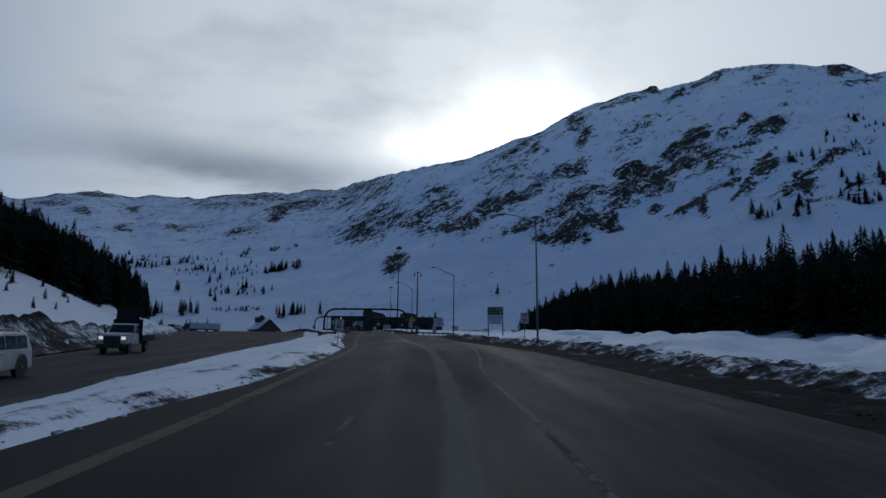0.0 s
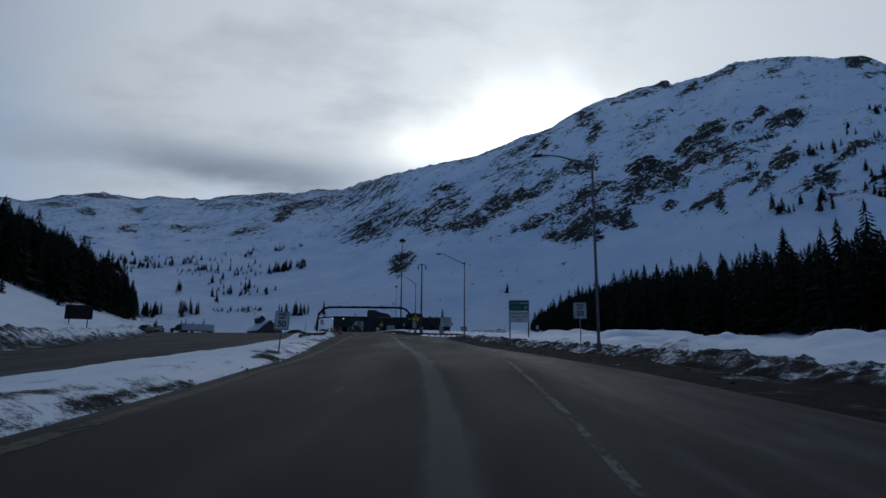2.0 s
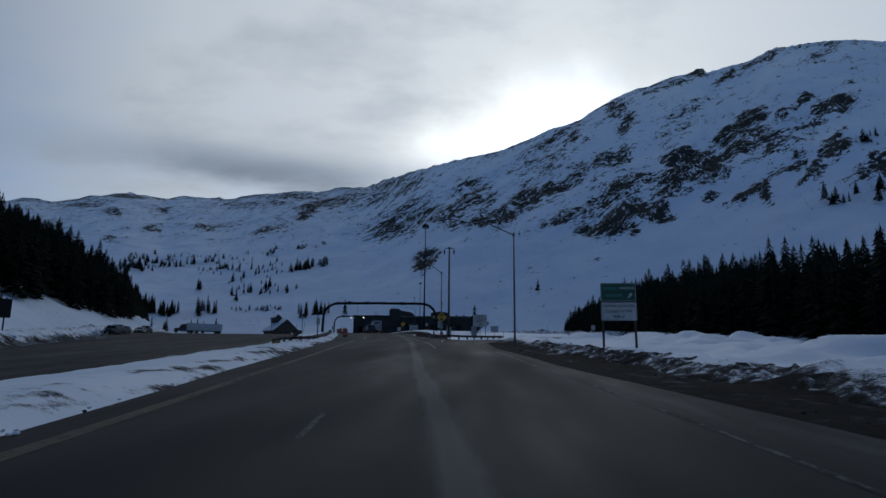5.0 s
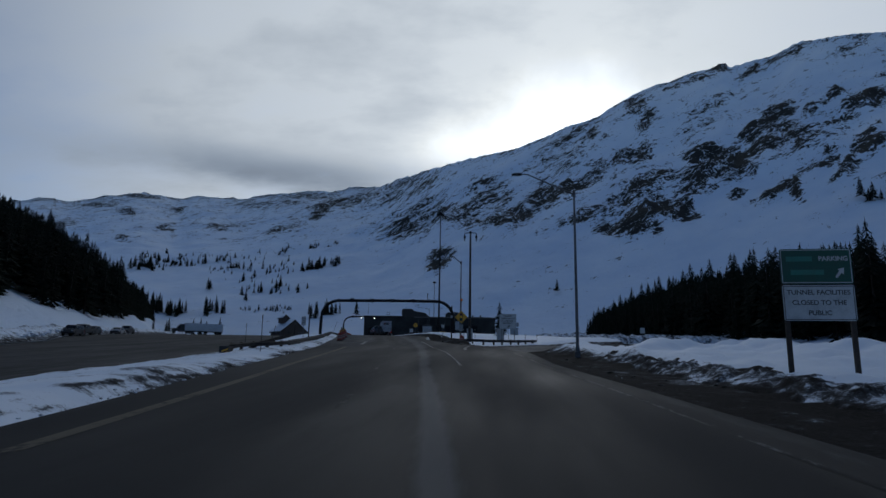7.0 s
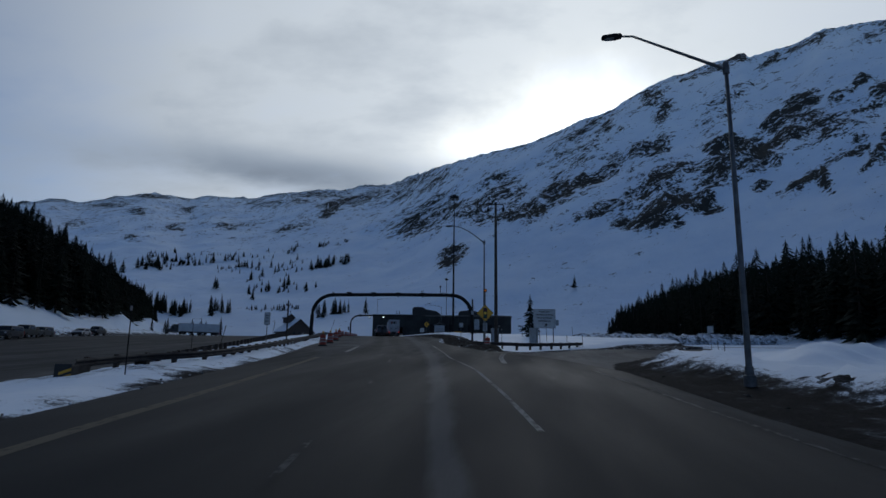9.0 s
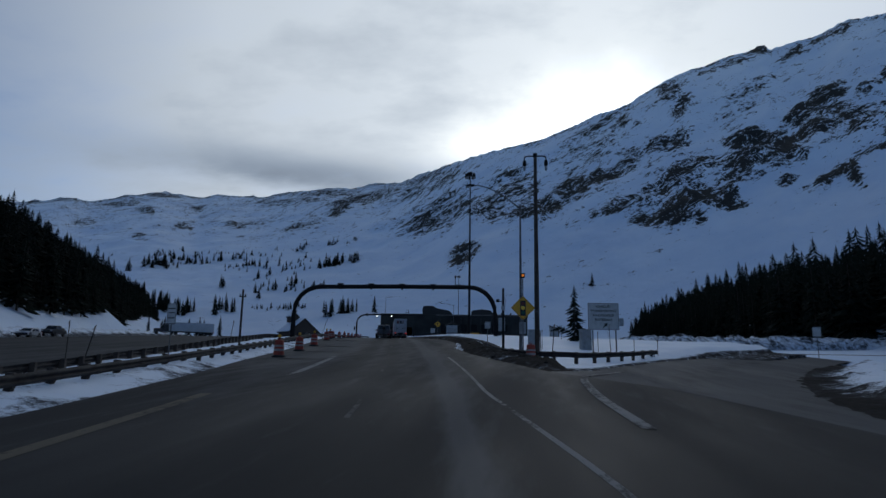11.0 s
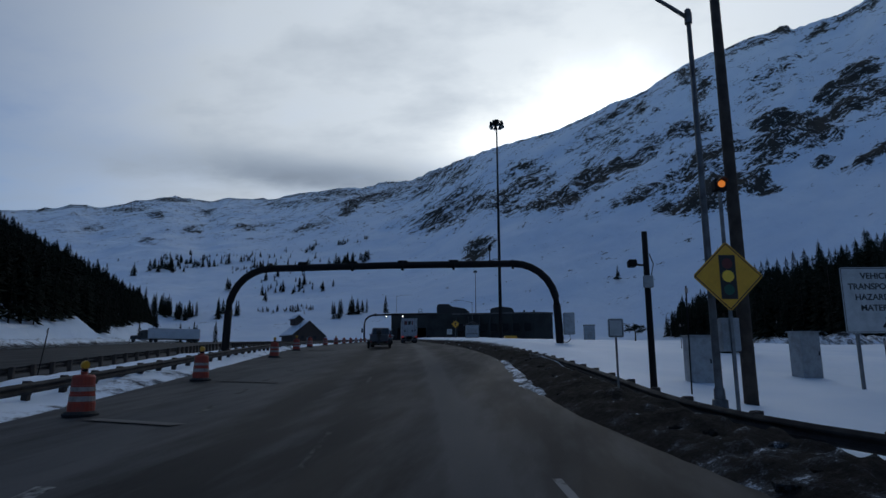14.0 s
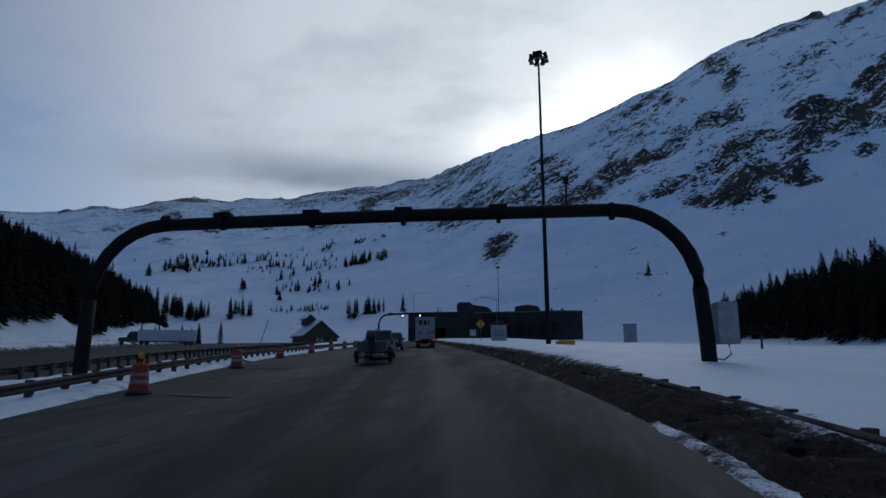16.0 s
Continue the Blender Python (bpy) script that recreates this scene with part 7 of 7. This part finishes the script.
    if roof_rails:
        for sg in (-1, 1):
            x = sg * w2 * top_k * 0.86
            part("roof_rail", tube(bmesh.new(), [(x, rear[0] + 0.3, H), (x, rear[0] + 0.4, H + 0.07), (x, front[0] - 0.4, H + 0.07), (x, front[0] - 0.25, H)], 0.022, 8), STEEL, s)
        for yy in (rear[0] + 0.9, front[0] - 0.8):
            part("cross_bar", tube(bmesh.new(), [(-w2 * 0.75, yy, H + 0.085), (w2 * 0.75, yy, H + 0.085)], 0.02, 8), STEEL, s)
    return s


BLACK_CAR = paint("black_car_paint", (0.012, 0.012, 0.014))
GREY_CAR = paint("grey_car_paint", (0.16, 0.16, 0.17))
WHITE_CAR = paint("white_car_paint", (0.52, 0.52, 0.52))
GREEN_CAR = paint("dark_green_car_paint", (0.025, 0.032, 0.028))
BLUE_BOAT = paint("dark_blue_boat_paint", (0.03, 0.036, 0.055))

wagon("car", on_road(-3.4, 222), "black boxy off-road estate car with roof rails on the road", "car", BLACK_CAR, 4.84, 1.92, 1.86, 0.42, (-2.3, -2.38), (0.75, 1.35), roof_rails=True)
wagon("van", on_road(-3.5, 196), "grey minivan with dark windows towing a boat", "van", GREY_CAR, 4.85, 1.95, 1.85, 0.36, (-2.25, -2.4), (1.15, 1.95))
wagon("car", pose(-16.75, 22.6, float(road_z(22.6) + far_drop(22.6)), -3.5, 0, 190), "white estate car with roof rails on the opposite carriageway", "car", WHITE_CAR, 4.7, 1.88, 1.72, 0.32, (-2.05, -2.28), (0.6, 1.3), roof_rails=True)
wagon("car", pose(-83.6, 195.0, float(road_z(195) + far_drop(195)), 0, 0, 195), "pale saloon car parked beside the snow bank", "car", WHITE_CAR, 4.6, 1.8, 1.45, 0.28, (-1.3, -2.1), (0.4, 1.3))
wagon("car", pose(-72.2, 164.5, float(road_z(164.5) + far_drop(164.5)), 0, 0, 195), "dark estate car parked beside the snow bank", "car", BLACK_CAR, 4.7, 1.9, 1.8, 0.38, (-2.2, -2.3), (0.7, 1.3))
wagon("car", pose(-77.6, 177.5, float(road_z(177.5) + far_drop(177.5)), 0, 0, 195), "grey hatchback parked beside the snow bank", "car", GREEN_CAR, 4.5, 1.8, 1.6, 0.34, (-1.9, -2.2), (0.5, 1.2))
wagon("car", pose(-99.0, 372.0, float(road_z(372)), 0, 0, 205), "distant car with lit headlights on the opposite carriageway", "car", GREY_CAR, 4.7, 1.9, 1.75, 0.36, (-2.1, -2.3), (0.7, 1.3), lit=True)


def pickup(m, label, colour):
    s = thing("pickup_truck", m, label, "pickup truck")
    hull(s, "body", 1.95, [(-2.7, 0.5), (2.6, 0.5), (2.75, 0.7), (2.7, 1.05), (2.5, 1.18), (1.35, 1.22), (-2.72, 1.2), (-2.74, 0.7)], colour, 0.05)
    hull(s, "cabin", 1.85, [(-0.9, 1.18), (1.4, 1.18), (0.75, 1.86), (0.55, 1.9), (-0.75, 1.9), (-0.88, 1.8)], colour, 0.04, "", None, (1.2, 1.9, 0.85))
    for sg in (-1, 1):
        for a, b, c, d in ((-0.75, -0.05, -0.05, -0.72), (0.05, 1.05, 0.6, 0.05)):
            pane(s, [(sg * 0.93, a, 1.26), (sg * 0.93, b, 1.26), (sg * 0.82, c, 1.76), (sg * 0.82, d, 1.76)])
        for yy in (-1.7, 1.75):
            wheel(s, sg * 0.86, yy, 0.4, 0.27)
        part("tail_light", box(bmesh.new(), (sg * 0.86 - 0.08, -2.76, 0.85), (sg * 0.86 + 0.08, -2.68, 1.15), 0.02), RED_LENS, s)
        part("headlight", box(bmesh.new(), (sg * 0.76 - 0.16, 2.66, 0.85), (sg * 0.76 + 0.16, 2.745, 1.05), 0.02), CLEAR_LENS, s)
    pane(s, [(0.8, 1.34, 1.26), (-0.8, 1.34, 1.26), (-0.74, 0.83, 1.8), (0.74, 0.83, 1.8)], name="windscreen")
    part("bumper", box(bmesh.new(), (-0.95, -2.85, 0.5), (0.95, -2.68, 0.7), 0.03), CHROME, s)
    hull(s, "load", 1.5, [(-2.4, 1.2), (-1.1, 1.2), (-1.2, 1.5), (-2.2, 1.6)], PLASTIC, 0.08, "dark covered load")


pickup(pose(-88.6, 206.5, float(road_z(206.5) + far_drop(206.5)), 0, 0, 195), "dark pickup truck parked beside the snow bank", BLACK_CAR)
pickup(pose(-75.0, 171.0, float(road_z(171) + far_drop(171)), 0, 0, 195), "dark pickup truck parked beside the snow bank", GREEN_CAR)


def boat_trailer(m):
    s = thing("boat_trailer", m, "low galvanised boat trailer with two wheels behind the van", "trailer")
    fr = bmesh.new()
    for sg in (-1, 1):
        tube(fr, [(sg * 0.75, -1.9, 0.48), (sg * 0.75, 1.2, 0.48), (0, 2.6, 0.45)], 0.045, 8)
    part("frame", fr, STEEL, s)
    part("drawbar", tube(bmesh.new(), [(0, 2.5, 0.45), (0, 3.4, 0.48)], 0.05, 8), STEEL, s)
    part("axle", tube(bmesh.new(), [(-0.95, -0.6, 0.32), (0.95, -0.6, 0.32)], 0.04, 8), STEEL, s)
    for sg in (-1, 1):
        wheel(s, sg * 0.98, -0.6, 0.31, 0.19)
        g = bmesh.new()
        prism(g, [(0.42 * math.cos(radians(a)) - 0.6, 0.31 + 0.42 * math.sin(radians(a))) for a in range(0, 181, 20)] + [(0.39 * math.cos(radians(a)) - 0.6, 0.31 + 0.39 * math.sin(radians(a))) for a in range(180, -1, -20)], sg * 0.98 - 0.12, sg * 0.98 + 0.12, "x")
        part("mudguard", g, BLACK_STEEL, s)
        part("tail_light", box(bmesh.new(), (sg * 0.7 - 0.07, -1.98, 0.5), (sg * 0.7 + 0.07, -1.92, 0.62), 0.01), RED_LENS, s)
    return s


def boat(m):
    s = thing("motor_boat", m, "small dark blue open boat with black outboard motor on trailer", "boat")
    secs = [(-2.1, 0.82, 0.28, 0.0), (-1.0, 0.88, 0.3, 0.0), (0.4, 0.85, 0.28, 0.02), (1.4, 0.6, 0.2, 0.1), (2.1, 0.25, 0.12, 0.25), (2.45, 0.03, 0.02, 0.42)]
    bm = bmesh.new()
    rings = []
    for y, w, k, zb in secs:
        top = 0.72 + 0.10 * max(0, y) / 2.4
        outer = [(-w, top), (-w * 0.93, zb + 0.25), (-k, zb + 0.06), (0, zb), (k, zb + 0.06), (w * 0.93, zb + 0.25), (w, top)]
        inner = [(a * 0.93, max(b, zb + 0.2) if i not in (0, 6) else top) for i, (a, b) in enumerate(outer)]
        rings.append([bm.verts.new((a, y, b)) for a, b in outer + inner[::-1]])
    for r0, r1 in zip(rings, rings[1:]):
        for j in range(14):
            bm.faces.new((r0[j], r0[(j + 1) % 14], r1[(j + 1) % 14], r1[j]))
    bm.faces.new(rings[0]), bm.faces.new(rings[-1][::-1])
    part("hull", bm, BLUE_BOAT, s, "", smooth=False)
    part("transom", box(bmesh.new(), (-0.8, -2.13, 0.1), (0.8, -2.05, 0.7), 0.02), BLUE_BOAT, s)
    for sg in (-1, 1):
        part("gunwale", tube(bmesh.new(), [(sg * w, y, 0.73 + 0.10 * max(0, y) / 2.4) for y, w, _, _ in secs], 0.03, 8), ALU, s, "bare aluminium gunwale")
    for y in (-1.2, 0.2):
        part("bench", box(bmesh.new(), (-0.78, y - 0.18, 0.45), (0.78, y + 0.18, 0.52), 0.02), WALL_PAINT, s)
    mo = hull(s, "outboard_motor", 0.42, [(-2.55, 0.7), (-2.15, 0.7), (-2.1, 1.0), (-2.2, 1.22), (-2.55, 1.2), (-2.65, 0.95)], PLASTIC, 0.05, "black outboard motor")
    part("shaft", box(bmesh.new(), (-0.07, -2.42, -0.2), (0.07, -2.2, 0.72), 0.03), PLASTIC, mo)
    part("clamp", box(bmesh.new(), (-0.15, -2.22, 0.45), (0.15, -2.0, 0.78), 0.02), PLASTIC, mo)
    part("fender", lathe(bmesh.new(), [(0.04, -0.35), (0.14, -0.28), (0.14, 0.28), (0.04, 0.35)], 12, pose(0.9, 0.6, 0.35, 90, 0, 0)), BLUE_BOAT, s)


boat_trailer(on_road(-3.5, 189.6))
boat(on_road(-3.5, 189.6, 0.48))


def box_trailer(parent_m, length, H, colour, label, art):
    """A van trailer with rear doors, lock rods, underrun bar, wheels."""
    s = thing("semi_trailer", parent_m, label, "trailer")
    W = 2.6
    part("body", box(bmesh.new(), (-W / 2, 0.06, 1.15), (W / 2, length, H), 0.03), colour, s)
    fr = part("door_frame", frame_lines(bmesh.new(), W, H - 1.15, 0.1, -0.02, 0.06), ALU, s, "bare metal rear frame", pose(0, 0, (H + 1.15) / 2))
    for sg in (-1, 1):
        d = part("rear_door", box(bmesh.new(), (min(sg * 0.01, sg * 1.19), 0.0, 1.27), (max(sg * 0.01, sg * 1.19), 0.055, H - 0.12), 0.01), colour, s, "grimy white rear door")
        for x in (0.3, 0.85):
            part("lock_rod", tube(bmesh.new(), [(sg * x, -0.03, 1.25), (sg * x, -0.03, H - 0.1)], 0.018, 6), STEEL, d)
        part("lock_handle", box(bmesh.new(), (sg * 0.45 - 0.15, -0.05, 1.95), (sg * 0.45 + 0.15, -0.02, 2.0), 0.01), STEEL, d)
        for z in (1.6, 2.5, 3.4):
            part("hinge", box(bmesh.new(), (sg * 1.2 - 0.09, -0.04, z), (sg * 1.2 + 0.05, -0.005, z + 0.1), 0.01), STEEL, d)
        part("tail_light", box(bmesh.new(), (sg * 1.12 - 0.12, -0.03, 1.0), (sg * 1.12 + 0.12, 0.02, 1.13), 0.01), TAIL_LIT, s, "lit red tail light")
        part("mud_flap", box(bmesh.new(), (sg * 0.95 - 0.3, 0.35, 0.25), (sg * 0.95 + 0.3, 0.37, 0.95)), RUBBER, s)
        for yy in (1.0, 2.25):
            wheel(s, sg * 1.13, yy, 0.5, 0.28)
            wheel(s, sg * 0.8, yy, 0.5, 0.28)
    part("underrun_bar", box(bmesh.new(), (-1.2, 0.0, 0.5), (1.2, 0.09, 0.6), 0.01), STEEL, s)
    for x in (-0.6, 0.6):
        part("underrun_strut", box(bmesh.new(), (x - 0.05, 0.0, 0.6), (x + 0.05, 0.09, 1.15)), STEEL, s)
    part("chassis", box(bmesh.new(), (-0.5, 0.1, 0.85), (0.5, length - 0.5, 1.15), 0.02), BLACK_STEEL, s)
    if art:
        for x, w, lean in ((-0.62, 0.5, 8), (0.0, 0.42, 8), (0.5, 0.2, 8)):
            part("emblem", box(bmesh.new(), (-w / 2, -0.006, -0.32), (w / 2, -0.001, 0.32), 0.0), RED_DULL if x else BLACK_PAINT, s, "dark red and black emblem shape", pose(x, -0.003, H - 0.75, 0, lean, 0))
        for x, z in ((-0.75, 2.0), (0.5, 2.0), (0.95, 2.1)):
            part("sticker", box(bmesh.new(), (x - 0.1, -0.006, z - 0.12), (x + 0.1, -0.002, z + 0.12)), BLACK_PAINT, s, "small dark sticker")
    return s


RED_DULL = worn("dull_red_print", (0.13, 0.03, 0.028), 0.6, amount=0.4)
TRAILER_WHITE = worn("grimy_white_trailer", (0.42, 0.43, 0.45), 0.5, 0.0, dirt=(0.14, 0.135, 0.13), amount=0.5, scale=0.5)
CLEAN_WHITE = worn("clean_white_trailer", (0.74, 0.75, 0.76), 0.5, 0.0, dirt=(0.4, 0.39, 0.38), amount=0.3, scale=0.5)
DARK_CAB = paint("dark_cab_paint", (0.02, 0.024, 0.028))


def tractor(m, label, colour):
    """A bonneted lorry tractor, nose towards +y."""
    s = thing("lorry_tractor", m, label, "lorry")
    hull(s, "cab", 2.4, [(-1.6, 1.0), (1.0, 1.0), (1.1, 2.0), (0.75, 2.9), (0.2, 3.6), (-1.5, 3.7)], colour, 0.08)
    hull(s, "bonnet", 2.0, [(1.0, 0.9), (3.0, 0.8), (3.1, 1.7), (2.9, 1.95), (1.0, 2.05)], colour, 0.1)
    pane(s, [(1.05, 1.12, 2.05), (-1.05, 1.12, 2.05), (-1.0, 0.8, 2.85), (1.0, 0.8, 2.85)], name="windscreen")
    for sg in (-1, 1):
        pane(s, [(sg * 1.21, 0.0, 2.05), (sg * 1.21, 0.9, 2.05), (sg * 1.21, 0.6, 2.8), (sg * 1.21, 0.0, 2.8)])
        for yy in (2.2, -2.6, -3.9):
            wheel(s, sg * 1.08, yy, 0.5, 0.3)
        part("exhaust_stack", tube(bmesh.new(), [(sg * 1.1, -1.8, 1.0), (sg * 1.1, -1.8, 4.0)], 0.07, 8), CHROME, s)
        part("fuel_tank", lathe(bmesh.new(), [(0.32, -0.7), (0.32, 0.7)], 14, pose(sg * 0.95, -0.6, 0.8, 90, 0, 0)), CHROME, s)
        part("headlight", box(bmesh.new(), (sg * 0.8 - 0.15, 3.0, 1.0), (sg * 0.8 + 0.15, 3.12, 1.25), 0.03), CLEAR_LENS, s)
    part("grille", box(bmesh.new(), (-0.55, 3.05, 0.95), (0.55, 3.14, 1.75), 0.03), CHROME, s)
    part("bumper", box(bmesh.new(), (-1.15, 3.05, 0.4), (1.15, 3.25, 0.8), 0.04), CHROME, s)
    part("chassis", box(bmesh.new(), (-0.45, -4.6, 0.75), (0.45, 1.0, 1.0), 0.02), BLACK_STEEL, s)
    return s


# the lorry ahead
box_trailer(on_road(0.35, 235.0), 16.0, 4.1, TRAILER_WHITE, "grimy white box trailer seen from its rear doors on the road", True)
tractor(on_road(0.35, 254.0), "dark lorry tractor pulling the white box trailer", DARK_CAB)
# the lorry parked across the valley floor
ang = 126.0
base = pose(-121.5, 310.0, float(road_z(310)) + 0.2, 0, 0, ang)
box_trailer(base @ pose(0, -9.0, 0), 14.6, 4.2, CLEAN_WHITE, "white box trailer parked beside the snow bank", False)
tractor(base @ pose(0, 7.2, 0), "dark lorry tractor of the parked trailer", DARK_CAB)


def flatbed(m):
    s = thing("flatbed_truck", m, "white work truck with a dark flatbed and lit headlights", "truck")
    hull(s, "cab", 2.1, [(-0.6, 0.75), (1.6, 0.75), (1.65, 1.45), (0.95, 1.55), (0.75, 1.6), (0.3, 2.3), (0.1, 2.4), (-0.55, 2.4)], WHITE_CAR, 0.06, "", None, (1.55, 2.4, 0.86))
    hull(s, "bonnet", 2.0, [(0.9, 0.8), (2.7, 0.8), (2.75, 1.45), (2.55, 1.6), (0.9, 1.68)], WHITE_CAR, 0.09)
    pane(s, [(0.92, 0.8, 1.68), (-0.92, 0.8, 1.68), (-0.82, 0.38, 2.28), (0.82, 0.38, 2.28)], name="windscreen")
    part("grille", box(bmesh.new(), (-0.62, 2.68, 0.85), (0.62, 2.79, 1.42), 0.03), PLASTIC, s, "black grille")
    part("bumper", box(bmesh.new(), (-1.05, 2.65, 0.5), (1.05, 2.9, 0.8), 0.04), PLASTIC, s)
    for sg in (-1, 1):
        pane(s, [(sg * 1.03, -0.4, 1.62), (sg * 1.03, 0.65, 1.62), (sg * 0.92, 0.3, 2.25), (sg * 0.92, -0.4, 2.25)])
        part("headlight", box(bmesh.new(), (sg * 0.82 - 0.16, 2.66, 1.15), (sg * 0.82 + 0.16, 2.78, 1.4), 0.03), HEAD_LIT, s, "lit headlight")
        part("mirror", box(bmesh.new(), (sg * 1.25 - 0.1, 0.55, 1.6), (sg * 1.25 + 0.1, 0.65, 2.0), 0.03), PLASTIC, s)
        for yy in (1.75, -2.6):
            wheel(s, sg * 0.9, yy, 0.45, 0.3)
    part("flatbed", box(bmesh.new(), (-1.2, -4.4, 0.95), (1.2, -0.7, 1.12), 0.02), BLACK_STEEL, s, "dark steel flatbed")
    part("headboard", box(bmesh.new(), (-1.15, -0.85, 1.12), (1.15, -0.72, 2.75), 0.03), BLACK_STEEL, s, "tall dark headboard")
    part("side_rail", box(bmesh.new(), (-1.2, -4.4, 1.12), (-1.12, -0.85, 1.45), 0.01), BLACK_STEEL, s)
    part("side_rail", box(bmesh.new(), (1.12, -4.4, 1.12), (1.2, -0.85, 1.45), 0.01), BLACK_STEEL, s)
    part("chassis", box(bmesh.new(), (-0.45, -4.2, 0.65), (0.45, 1.0, 0.95), 0.02), BLACK_STEEL, s)


flatbed(pose(-22.2, 43.6, float(road_z(43.6) + far_drop(43.6)), -3.5, 0, 190) @ Matrix.Scale(0.86, 4))
